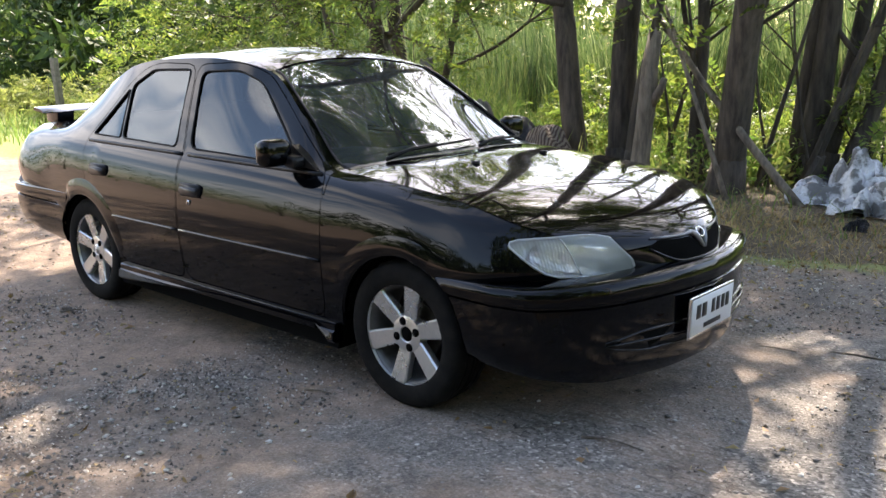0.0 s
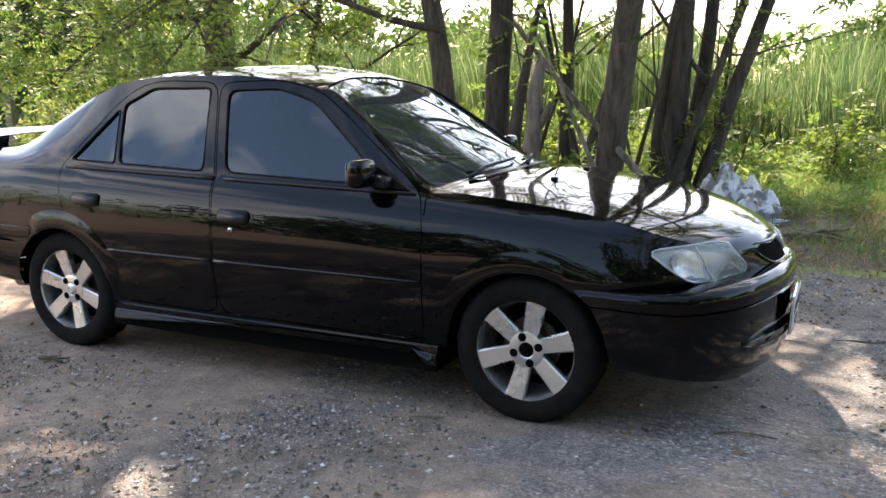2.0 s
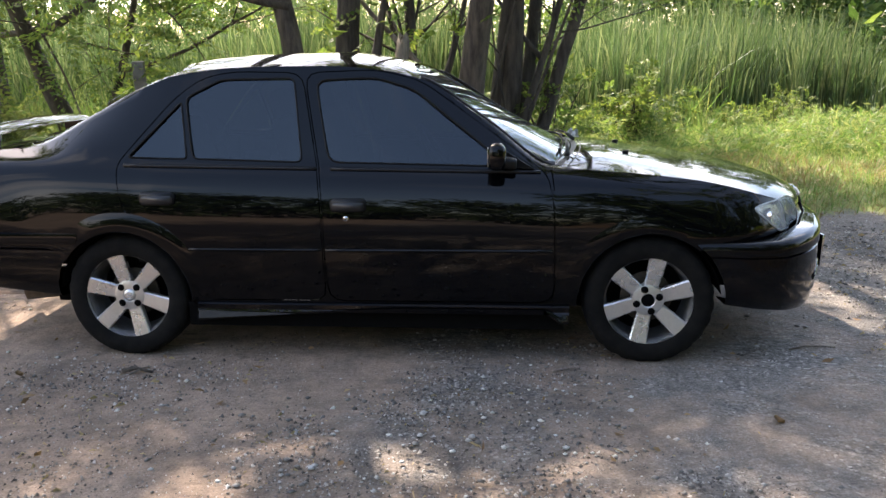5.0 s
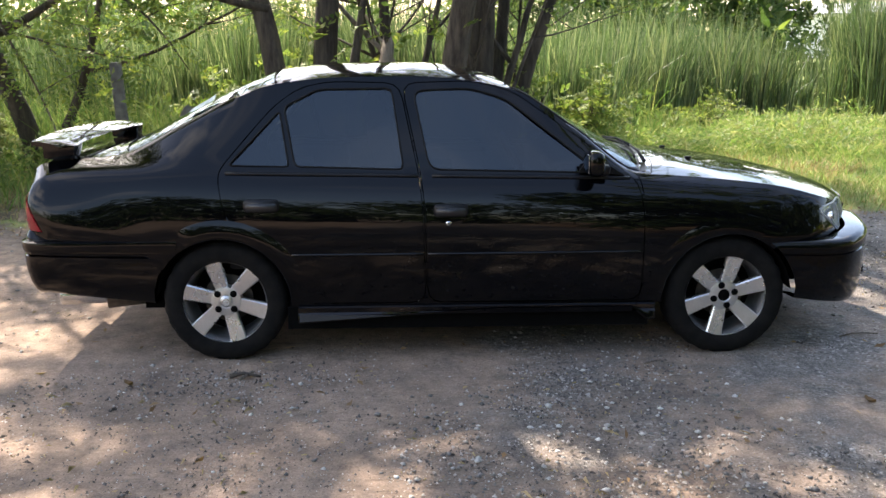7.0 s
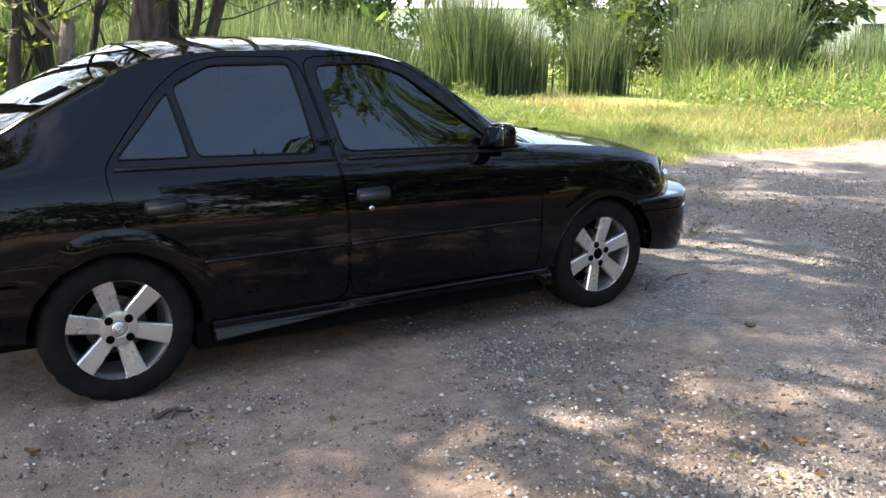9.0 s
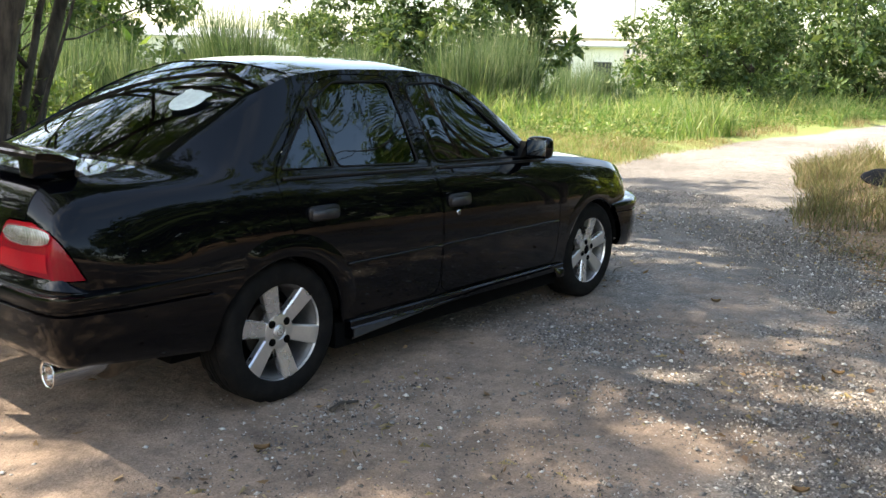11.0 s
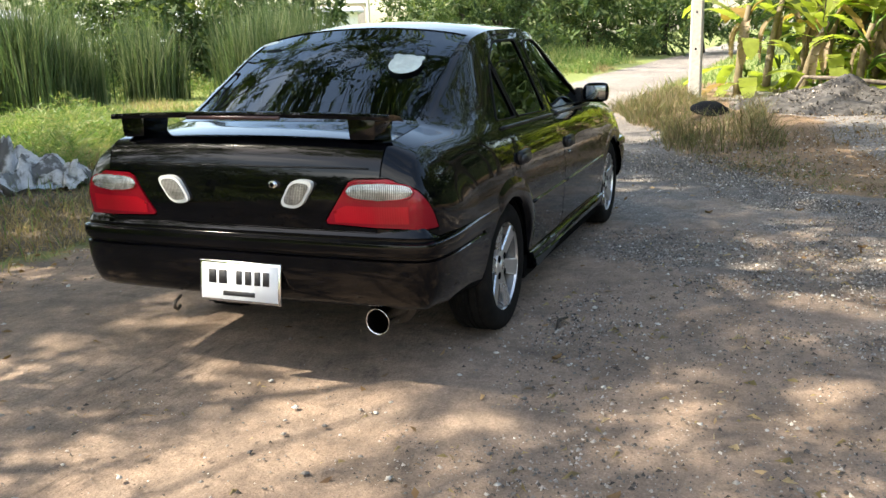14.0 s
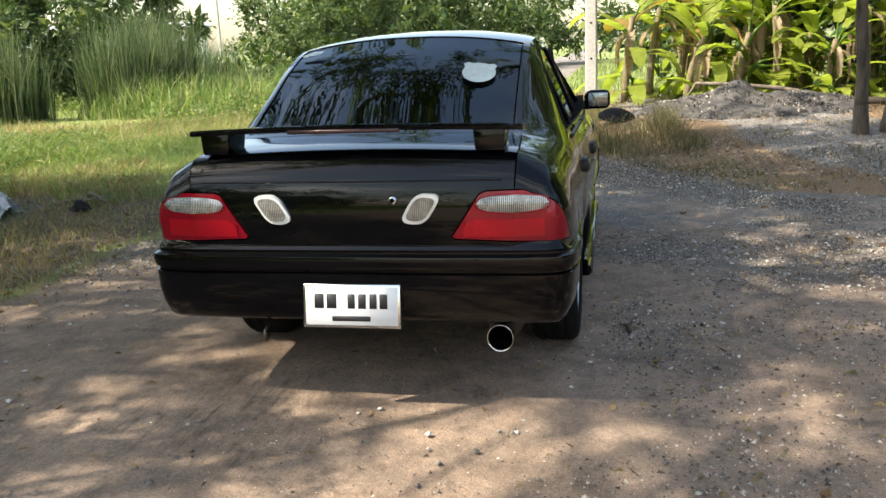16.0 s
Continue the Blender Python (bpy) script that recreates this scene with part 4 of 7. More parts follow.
def far_tree(seed, x, y, h, w, label, n=5200, mat=FAR_LEAF, leaf=(.07, .19)):
    """A broad far tree: trunk, a few limbs and uneven leaf masses."""
    t = Tree(seed)
    r = t.r
    t.limb((0, 0, -.2), (0, 0, 1), h * .45, .05 * h * .6, 1, .05, .05, (4, 6), 7)
    root = thing("tree", label, "tree", (x, y, 0), "far trees")
    part("trunk", t.bm, DARK_BARK, root)
    # leaf masses of several sizes, with sprays that stand out of the outline
    k = 90
    c = np.stack([r.normal(0, w * .30, k), r.normal(0, w * .30, k), h * (.06 + .86 * r.random(k))], 1)
    c[:, :2] *= (1.25 - .7 * np.abs(c[:, 2:3] / h - .45))
    rad = (.06 + .15 * r.random(k) ** 2) * min(w, h)
    i = r.choice(k, n, p=rad ** 1.6 / np.sum(rad ** 1.6))
    d = unit(r.normal(0, 1, (n, 3)))
    p = c[i] + d * (rad[i] * (r.uniform(.45, 1.05, n) + .55 * (r.random(n) < .14) * r.random(n)))[:, None] * [1, 1, .8]
    p[:, 2] = np.maximum(p[:, 2], .12)
    sz = r.uniform(*leaf, n) * (h / 5) ** .4
    # larger shaded leaves fill the inside of each mass
    inner = r.random(n) < .24
    p[inner] = c[i[inner]] + d[inner] * (rad[i[inner]] * r.uniform(.1, .62, inner.sum()))[:, None] * [1, 1, .8]
    p[:, 2] = np.maximum(p[:, 2], .12)
    sz[inner] *= 2.1
    leaves("crown", p, d + r.normal(0, .7, (n, 3)) - [0, 0, .35], r.normal(0, 1, (n, 3)), sz, sz * .42, mat, root)
    return root


for i, (x, y, h, w) in enumerate(((19.8, 15.5, 5.6, 3.2), (17.4, 16.8, 5.4, 2.9), (10.6, 19.0, 6.6, 3.0), (7.4, 19.5, 6.4, 3.0), (4.4, 20.5, 6.0, 3.0), (25.8, 8.6, 5.4, 3.0), (29.5, 8.6, 5.8, 3.4), (38, 9.0, 6.4, 5.5), (44, 7.5, 6.6, 6.0),
                                  (50, 3.0, 7.4, 8), (52, -3.5, 9.5, 8), (46, -9, 9, 8), (38, -14, 6, 8), (30, -16, 6, 7), (22, -15, 5.5, 7), (16.5, -4.5, 8.5, 6), (17.5, -9.5, 9.5, 6.5), (14, -11, 8.5, 6), (10, -12.5, 8, 6))):
    far_tree(100 + i, x, y, h, w, "broad dark green tree far across the field", 13000 if i < 7 else 8000 if i > 14 else 4200, WOOD_LEAF if i > 14 else FIELD_LEAF, (.07, .16) if i < 7 else (.15, .30))
for i, (x, y, h, w) in enumerate(((22.5, 14.6, 5.6, 2.8), (18.8, 15.2, 3.4, 3.6), (30.5, 10.6, 3.6, 3.4), (33.5, 12.2, 4.4, 4.2), (36.5, 9.9, 4.0, 4.2), (41, 7.6, 4.2, 4.8), (46, 4.6, 6.2, 6.5))):
    far_tree(190 + i, x, y, h, w, "dense dark green bush beside the far track", 6500, FIELD_LEAF, (.12, .27))
for i in range(9):
    far_tree(130 + i, -15 - 3.4 * i + 2 * math.sin(i * 2.3), 13 + 2.2 * math.sin(i * 1.3) + .6 * i, 5.0 + 1.2 * math.sin(i * 1.9), 6.5, "broad green tree beyond the track", 6800, WOOD_LEAF, (.15, .32))
# a wood behind the reeds, thin where the sky shows
for i, (x, y, h, w) in enumerate(((-18, 17, 5.6, 5.5), (-14.5, 19, 4.6, 5.0), (-11.5, 16.5, 3.6, 4.6), (-8.6, 18.5, 3.6, 4.6), (-5.2, 17, 2.9, 4.2), (-2.2, 19, 2.4, 3.6), (2.6, 19.5, 2.6, 3.6), (6.0, 17.5, 3.2, 4.0), (9.0, 17.2, 3.6, 3.6))):
    far_tree(220 + i, x, y, h, w, "broad green tree behind the reeds", 5200, WOOD_LEAF if i < 3 else FAR_LEAF, (.12, .26))
# tall trees out of view on the open side, added to darken the car's reflections
for i in range(8):
    far_tree(240 + i, -9 + 3.6 * i + .8 * math.sin(i * 2.1), (-17.0 if i < 4 else -13.4) + 1.0 * math.sin(i * 1.7), (4.4 if i < 4 else 9.0) + 1.0 * math.sin(i * 2.6), 5.5, "tall unseen dark green tree across the track", 4500, WOOD_LEAF, (.18, .36))
for i in range(7):
    far_tree(150 + i, -26 - 3 * math.sin(i * 2.0), 8 - 5.2 * i, 5.5 + math.sin(i * 2.2), 7.5, "dark green tree behind the track", 2400)
for i in range(9):
    far_tree(170 + i, -24 + 7.5 * i, -26 + 2.5 * math.sin(i * 1.7), 4.2 + .8 * math.sin(i * 2.9), 7.5, "dark green tree across the open ground", 2000)


# ---- things by the track ----
def banana_leaf(bm, r, base, d, length, width, droop, tears, fold=.25):
    """An arching blade on a stout rib; between tears its strips hang apart."""
    n = 16
    side = Vector((-d.y, d.x, 0)).normalized()
    p, cur = Vector(base), Vector(d)
    rib, wid, ups, dirs = [], [], [], []
    for i in range(n + 1):
        t = i / n
        wid.append(width * .5 * max(.06, math.sin(math.pi * min(1, t * .86 + .10)) ** .55) * (1 if t < .93 else .55 if t < .99 else .12))
        ups.append(side.cross(cur).normalized())
        dirs.append(cur.copy())
        rib.append(bm.verts.new(p))
        cur = (cur + Vector((0, 0, -droop / n * (.4 + 1.2 * t)))).normalized()
        p = p + cur * (length / n)
    for sg in (-1, 1):
        last = None
        sag = fold
        for i in range(n):
            torn = last is None or r.random() < tears
            if torn:
                sag = fold + r.uniform(-.15, .45) * tears * 2
            def row(k, back):
                c, w = rib[k].co, wid[k]
                out = []
                for u in (.5, 1.0):
                    q = c + side * (sg * w * u) + ups[k] * (w * (.18 * u - sag * u * u)) + dirs[k] * (w * .12 * u + back * u * length / n)
                    out.append(bm.verts.new(q + Vector(r.normal(0, .004, 3))))
                return out
            a = row(i, .18) if torn else last
            b = row(i + 1, -.10 if r.random() < tears else 0)
            for f in ((rib[i], rib[i + 1], b[0], a[0]), (a[0], b[0], b[1], a[1])):
                bm.faces.new(f)
            last = b


def banana_plant(seed, x, y, h, label, old=1):
    r = np.random.default_rng(seed)
    root = thing("banana_plant", label, "banana plant", (x, y, float(ground_z(x, y))), "banana plants")
    b = bmesh.new()
    lean = r.normal(0, .10, 2)
    pts = [Vector((lean[0] * h * t * t, lean[1] * h * t * t, h * .52 * t - .05)) for t in (0, .2, .5, .8, 1)]
    add_tube(b, pts, [.075, .07, .062, .054, .042], 10)
    part("stem", b, STEM, root)
    top = pts[-1]
    n = 17
    for k in range(n):
        a = 2.4 * k + r.uniform(-.5, .5)
        e = r.uniform(.3, 1.6) if k % 5 < 2 else r.uniform(-.2, .7)
        d = Vector((math.cos(a), math.sin(a), e)).normalized()
        b = bmesh.new()
        foot = top - Vector((0, 0, h * (.11 * (k % 5) + r.uniform(0, .04))))
        stalk = foot + d * r.uniform(.18, .38)
        add_tube(b, [foot - Vector((0, 0, .12)), foot + d * .12, stalk], [.024, .02, .014], 6)
        size = r.uniform(.25, .40)
        banana_leaf(b, r, stalk, d, h * size, h * size * r.uniform(.24, .32), r.uniform(.8, 2.4), .24, r.uniform(.0, .35))
        part("leaf", b, BANANA_OLD if k >= n - old else BANANA, root, "yellowed torn leaf" if k >= n - old else "")
    for k in range(3):
        a = r.uniform(0, 6.28)
        b = bmesh.new()
        banana_leaf(b, r, top - Vector((0, 0, h * r.uniform(.05, .16))), Vector((math.cos(a), math.sin(a), .2)).normalized(), h * r.uniform(.20, .34), h * r.uniform(.03, .06), 8.0, .5, .9)
        part("dead_leaf", b, WITHERED, root, "brown withered hanging leaf")
    return root


WITHERED = leaf_shader("withered_banana_leaf", ((0.12, 0.085, 0.05), (0.22, 0.16, 0.095), (0.36, 0.28, 0.18)), trans=0.25)
STEM = plain("banana_stem", (0.15, 0.118, 0.062), 0.7, var=0.4, scale=12, bump=0.4)
BLACK_PLASTIC = plain("black_plastic_basin", (0.005, 0.005, 0.006), 0.8, var=0.3, scale=30, bump=0.2, Specular_IOR_Level=0.15)
def dirty_plastic():
    m = Nodes("dirty_white_plastic_sheet").set(Roughness=0.4)
    d = m.ramp(m.noise(5.5, 5, 0.6), (0.46, 0.0), (0.54, 0.88))
    m.color(m.mix(d, m.mix(m.ramp(m.noise(22, 3), (0.3, 0), (0.7, 1)), (0.52, 0.52, 0.55), (0.80, 0.80, 0.82)), (0.07, 0.065, 0.06)))
    m.bump(m.noise(30, 4), 0.3, 0.01)
    return m.mat


PLASTIC_SHEET = dirty_plastic()
BLUE_SHEET = plain("pale_blue_sheet", (0.52, 0.60, 0.70), 0.5, var=0.2, scale=9, bump=0.2)
DARK_CLOTH = plain("charred_dark_cloth", (0.03, 0.03, 0.035), 0.9, var=0.5, scale=12, bump=0.5)
def striped_cloth():
    m = Nodes("brown_striped_cloth").set(Roughness=0.9)
    w = m.n.new("ShaderNodeTexWave")
    w.bands_direction = 'X'
    w.inputs["Scale"].default_value, w.inputs["Distortion"].default_value = 9.0, 3.0
    m.link(m.coord(), w.inputs["Vector"])
    c = m.mix(m.ramp(w.outputs[0], (0.4, 0), (0.6, 1)), (0.075, 0.045, 0.036), (0.24, 0.19, 0.15))
    m.color(m.mix(m.ramp(m.noise(14, 5), (0.4, 0), (0.75, 0.6)), c, (0.05, 0.04, 0.035)))
    m.bump(m.noise(60, 4), 0.3, 0.006)
    return m.mat


SACK = striped_cloth()
PINK_WALL = plain("faded_pink_wall", (0.62, 0.50, 0.47), 0.9, var=0.10, scale=2.0, bump=0.1)
WHITE_WALL = plain("whitewashed_wall", (0.74, 0.74, 0.72), 0.85, var=0.08, scale=1.5, bump=0.1)
ROOF = plain("grey_sheet_roof", (0.45, 0.46, 0.47), 0.6, var=0.12, scale=2.0, bump=0.1)
PANE = plain("dark_window_pane", (0.03, 0.035, 0.04), 0.15, var=0.2, scale=3, bump=0.0)

for i, (x, y, h) in enumerate((x + 1.2, y * 1.06, h) for x, y, h in ((11.2, -.98, 2.9), (11.9, -1.40, 3.2), (11.3, -2.25, 2.9), (11.6, -3.0, 3.2), (10.5, -3.3, 3.0), (11.6, -3.9, 3.3), (10.6, -4.6, 2.9), (12.9, -2.6, 3.3), (12.8, -3.0, 3.5), (12.6, -5.2, 3.3), (10.4, -2.7, 2.2), (10.2, -4.0, 1.9), (10.7, -1.95, 2.3), (11.9, -1.9, 2.8), (12.2, -3.5, 3.1), (11.2, -5.2, 2.9), (13.4, -4.3, 3.4), (11.0, -3.7, 2.4), (13.8, -2.1, 3.2))):
    banana_plant(200 + i, x, y, h, "banana plant with large sunlit torn leaves" if h > 2 else "young low banana plant with broad leaves", 3 if i == 0 else (1 if i % 2 == 0 else 0))


def concrete_pole(x, y, h, w, label, name="utility_pole", tilt=0.0):
    root = thing(name, label, "pole", (x, y, float(ground_z(x, y))))
    b = bmesh.new()
    add_box(b, (0, 0, h / 2 - .3), (w, w, h), bevel=w * .12, seg=1, taper=.18)
    crease(part("shaft", b, CONCRETE, root), 30)
    for k in range(8):
        b = bmesh.new()
        add_cyl(b, (-w * .5, 0, .8 + .55 * k), (-w * .42, 0, .8 + .55 * k), w * .09, seg=10)
        part("bolt_hole", b, DARK, root)
    root.rotation_euler[1] = tilt
    return root


concrete_pole(10.75, -.50, 8.0, .19, "square grey concrete pole standing on the grassy bank")
for x, y, h in ((-1.98, 4.2, 1.38), (-6.8, 4.5, 1.4), (-11.6, 4.6, 1.42), (-15.9, 4.7, 1.45)):
    root = thing("fence_post", "old grey concrete fence post in the weeds", "fence post", (x, y, float(ground_z(x, y))), "fence posts")
    b = bmesh.new()
    add_box(b, (0, 0, h / 2 - .15), (.11, .11, h), rot=(1.5, -2, 12), bevel=.012, seg=2)
    crease(part("post", b, POST, root), 30)


def rubble_heap():
    root = thing("rubble_heap", "heap of dark grey ash and gravel on the bank", "rubble heap", (9.5, -2.75, .15))
    rng = np.random.default_rng(5)
    n = 70
    u = np.linspace(-1, 1, n)
    X, Y = np.meshgrid(u * 1.25, u * 1.75, indexing="ij")
    R = (X / 1.2) ** 2 + (Y / 1.7) ** 2
    shape = lambda x, y: .36 * np.clip(1 - (x / 1.2) ** 2 - (y / 1.7) ** 2, 0, 1) ** .75 * (.55 + .45 * np.exp(-((x - .15 - .12 * np.sin(y * 3)) / .42) ** 2)) * (1 + .22 * np.sin(y * 4.3 + .6) + .12 * np.sin(y * 8.1 + x * 3))
    Z = shape(X, Y)
    for f, a in ((7, .03), (15, .022), (31, .014)):
        Z = Z + a * np.sin(f * X + 2 * np.sin(f * .6 * Y)) * np.sin(f * Y + 1.3) * (Z > .01)
    Z = Z + rng.normal(0, .008, Z.shape) - .03 * (R > .98) - .06 * (R > 1.1)
    i = np.arange(n * n).reshape(n, n)
    f = np.stack([i[:-1, :-1], i[1:, :-1], i[1:, 1:], i[:-1, 1:]], -1).reshape(-1, 4)
    raw_mesh("mound", np.stack([X, Y, Z], -1), f, ASH, root)
    m = 7000
    a, q = rng.uniform(0, 6.28, m), np.sqrt(rng.random(m))
    x, y = q * 1.25 * np.cos(a), q * 1.75 * np.sin(a)
    z = shape(x, y)
    p = np.stack([x, y, z], 1)
    sz = .010 + .045 * rng.random(m) ** 3
    leaves("rubble", p, rng.normal(0, 1, (m, 3)) + [0, 0, .3], rng.normal(0, 1, (m, 3)), sz, sz * .9, GRIT, root, .5)["kind"] = "stuff"


rubble_heap()


def basin():
    root = thing("basin", "black upturned plastic basin lying on the bank", "basin", (8.70, -.90, float(ground_z(8.70, -.90)) + .02))
    b = bmesh.new()
    add_lathe(b, [(.001, .075), (.13, .072), (.18, .058), (.225, .018), (.25, .01), (.255, -.005), (.24, -.01), (.21, .02)], 32)
    bmesh.ops.rotate(b, verts=b.verts, matrix=Euler((radians(90), 0, 0)).to_matrix())
    bmesh.ops.rotate(b, verts=b.verts, matrix=Euler((radians(6), radians(-14), 0)).to_matrix())
    for v in b.verts:
        v.co.z += .05
    part("bowl", b, BLACK_PLASTIC, root)
    b = bmesh.new()
    add_tube(b, [(.17 + .02 * math.cos(t), -.04 + .08 * math.cos(t), .09 + .05 * math.sin(t)) for t in (math.pi * i / 8 for i in range(9))], .008, 6)
    part("handle", b, BLACK_PLASTIC, root)


basin()


def branch(name, label, pts, r, mat=OLD_WOOD, category="branch"):
    o = Vector(pts[0])
    root = thing(name, label, category, o)
    b = bmesh.new()
    add_tube(b, [Vector(p) - o for p in pts], [r * (1 - .5 * i / (len(pts) - 1)) for i in range(len(pts))], 7)
    part("stem", b, mat, root)
    return root


branch("branch", "long bare brown branch lying over the rubble heap", [(9.95, -4.7, .25), (9.9, -4.0, .34), (9.85, -3.2, .50), (9.85, -2.4, .585), (9.9, -2.05, .60), (9.9, -1.95, .42)], .042)
branch("dead_log", "dark fallen log beside the rubble heap", [(10.0, -3.9, .27), (9.9, -4.5, .28), (9.8, -5.1, .27)], .07, DARK_BARK, "log")
branch("bamboo_pole", "long weathered pole leaning against the trees", [(2.05, 4.35, .03), (1.55, 4.52, .48), (.95, 4.75, 1.02), (.25, 5.05, 1.72), (-.12, 5.2, 2.15)], .042, OLD_WOOD, "pole")
branch("bamboo_pole", "thin weathered pole leaning across the trunks", [(1.45, 4.25, .03), (1.1, 4.5, .62), (.7, 4.75, 1.30), (.42, 4.95, 1.75)], .028, OLD_WOOD, "pole")


def stump():
    root = thing("tree_stump", "tall broken grey stump among the trees", "stump", (.62, 4.25, .04))
    b = bmesh.new()
    rings = add_tube(b, [(0, 0, -.1), (-.03, .01, .3), (.0, .0, .6), (.03, .0, .9), (.02, .03, 1.15), (.06, .04, 1.40)], [.12, .088, .078, .086, .074, .055], 12)
    for k, v in enumerate(rings[-1]):
        v.co.z += .10 * math.sin(k * 2.3)
    part("stem", b, OLD_WOOD, root)
    b = bmesh.new()
    add_tube(b, [(.05, .0, .8), (.16, -.02, .95), (.20, -.02, 1.05)], [.05, .04, .03], 8)
    part("knot", b, OLD_WOOD, root)


stump()


def crumpled(name, label, category, loc, size, height, mat, seed, extra=None):
    """A crumpled sheet: a folded, faceted heap."""
    rng = np.random.default_rng(seed)
    root = thing(name, label, category, loc)
    n = 64
    u = np.linspace(-1, 1, n)
    X, Y = np.meshgrid(u, u, indexing="ij")
    R = np.sqrt(X ** 2 + Y ** 2)
    edge = 1 + .22 * np.sin(3 * np.arctan2(Y, X) + seed) + .12 * np.sin(7 * np.arctan2(Y, X))
    Z = np.zeros_like(X)
    for _ in range(16):
        a, p, f = rng.uniform(0, 6.28), rng.uniform(0, 6.28), rng.uniform(1.5, 8.0)
        Z += np.abs(np.sin(f * (X * math.cos(a) + Y * math.sin(a)) + p + .5 * np.sin(2 * X - 3 * Y + p))) ** .7 / (1 + .12 * f)
    Z = (Z - Z.min()) / (Z.max() - Z.min())
    Z = height * (np.clip(1.05 - R / edge, 0, 1) ** .45) * (.12 + 1.0 * Z) + .003 * rng.random(Z.shape)
    X = X + .30 * Z / height * np.sin(4 * Y + seed) * (1 - R.clip(0, 1))
    Y = Y + .30 * Z / height * np.sin(5 * X + 2 * seed) * (1 - R.clip(0, 1))
    V = np.stack([X * size[0] * edge + .004 * rng.normal(size=X.shape), Y * size[1] * edge + .004 * rng.normal(size=X.shape), Z + .005], -1)
    i = np.arange(n * n).reshape(n, n)
    f = np.stack([i[:-1, :-1], i[1:, :-1], i[1:, 1:], i[:-1, 1:]], -1).reshape(-1, 4)
    ob = raw_mesh("sheet", V, f, mat, root)
    ob.data.polygons.foreach_set("use_smooth", np.ones(len(f), bool))
    return root


def bundle(name, label, category, loc, size, mat, seed, twist=0.5):
    """A stuffed, sagging bundle with folds drawn towards its neck."""
    rng = np.random.default_rng(seed)
    root = thing(name, label, category, loc)
    nu, nv = 64, 40
    A, B = np.meshgrid(np.linspace(0, 2 * np.pi, nu, endpoint=False), np.linspace(.02, np.pi - .02, nv), indexing="ij")
    R = np.ones_like(A)
    for _ in range(7):
        k, p, q = rng.integers(1, 5), rng.uniform(0, 6.28), rng.uniform(1, 4)
        R += .07 * np.sin(k * A + p + 1.2 * np.sin(q * B)) * np.sin(B)
    for k in (9, 15, 22):
        R += .035 * np.abs(np.sin(k * .5 * A + twist * 4 * B + rng.uniform(0, 6))) * np.sin(B) ** .5
    X, Y, Z = R * np.sin(B) * np.cos(A), R * np.sin(B) * np.sin(A), R * np.cos(B)
    Z = np.where(Z > .55, .55 + (Z - .55) * 1.4, np.maximum(Z, -.6))
    V = np.stack([X * size[0], Y * size[1], (Z + .6) * size[2]], -1)
    i = np.arange(nu * nv).reshape(nu, nv)
    f = np.stack([i[:, :-1], np.roll(i, -1, 0)[:, :-1], np.roll(i, -1, 0)[:, 1:], i[:, 1:]], -1).reshape(-1, 4)
    ob = raw_mesh("cover", V, f, mat, root)
    ob.data.polygons.foreach_set("use_smooth", np.ones(len(f), bool))
    return root


gz = lambda x, y: float(ground_z(x, y)) + .01
crumpled("plastic_sheet", "crumpled dirty white plastic sheeting on the verge", "plastic sheet", (2.40, 4.76, gz(2.40, 4.76)), (.38, .34), .50, PLASTIC_SHEET, 3)
crumpled("plastic_sheet", "crumpled white plastic bag on the verge", "plastic sheet", (2.60, 4.24, gz(2.60, 4.24)), (.20, .18), .26, PLASTIC_SHEET, 8)
crumpled("cloth", "dark charred cloth beside plastic sheeting", "cloth", (2.12, 4.96, gz(2.12, 4.96)), (.17, .20), .20, DARK_CLOTH, 5)
crumpled("flat_sheet", "pale blue sheet spread flat on the ground", "plastic sheet", (2.60, 4.30, gz(2.60, 4.30)), (.30, .12), .05, BLUE_SHEET, 6)
bundle("sack", "brown striped sack dumped under the trees", "sack", (-.50, 4.3, gz(-.50, 4.3)), (.27, .22, .30), SACK, 9, .8)
bundle("cloth", "dark heap of old cloth under the trees", "cloth", (-.98, 4.42, gz(-.98, 4.42)), (.34, .26, .34), DARK_CLOTH, 12)
bundle("bag", "dull grey bag leaning on a cloth heap", "bag", (-1.30, 4.30, gz(-1.30, 4.30)), (.16, .15, .42), POST, 14, .2)
crumpled("charred_lump", "small black charred lump on the verge", "debris", (2.75, 3.51, gz(2.75, 3.51)), (.06, .06), .10, DARK_CLOTH, 15)
for k, pts in enumerate((((3.02, 3.75, .08), (3.2, 3.62, .10), (3.42, 3.60, .07)), ((2.95, 3.6, .07), (3.2, 3.75, .10), (3.45, 3.85, .12)), ((3.05, 3.95, .07), (3.3, 3.8, .09), (3.5, 3.72, .06)), ((3.1, 3.5, .08), (3.25, 3.7, .13), (3.3, 3.9, .08)))):
    branch("branch", "bare dry branch in a small pile on the verge", pts, .018, OLD_WOOD)

# twigs and leaves on the track
for pts, r in ((((3.42, .89, .006), (3.52, .93, .010), (3.66, .95, .006)), .007), (((3.15, .78, .006), (3.22, .80, .009), (3.31, .81, .006)), .006),
               (((3.06, -.56, .006), (3.14, -.53, .012), (3.19, -.52, .010), (3.28, -.52, .006)), .005), (((1.96, -.90, .006), (2.03, -.87, .010), (2.08, -.86, .006)), .004),
               (((.05, -.98, .006), (.11, -.97, .016), (.19, -.99, .007)), .011), (((.10, -1.02, .006), (.14, -.96, .014), (.15, -.93, .006)), .006)):
    branch("twig", "small dry twig lying on the gravel", pts, r, OLD_WOOD if r < .008 else DARK_BARK, "twig")
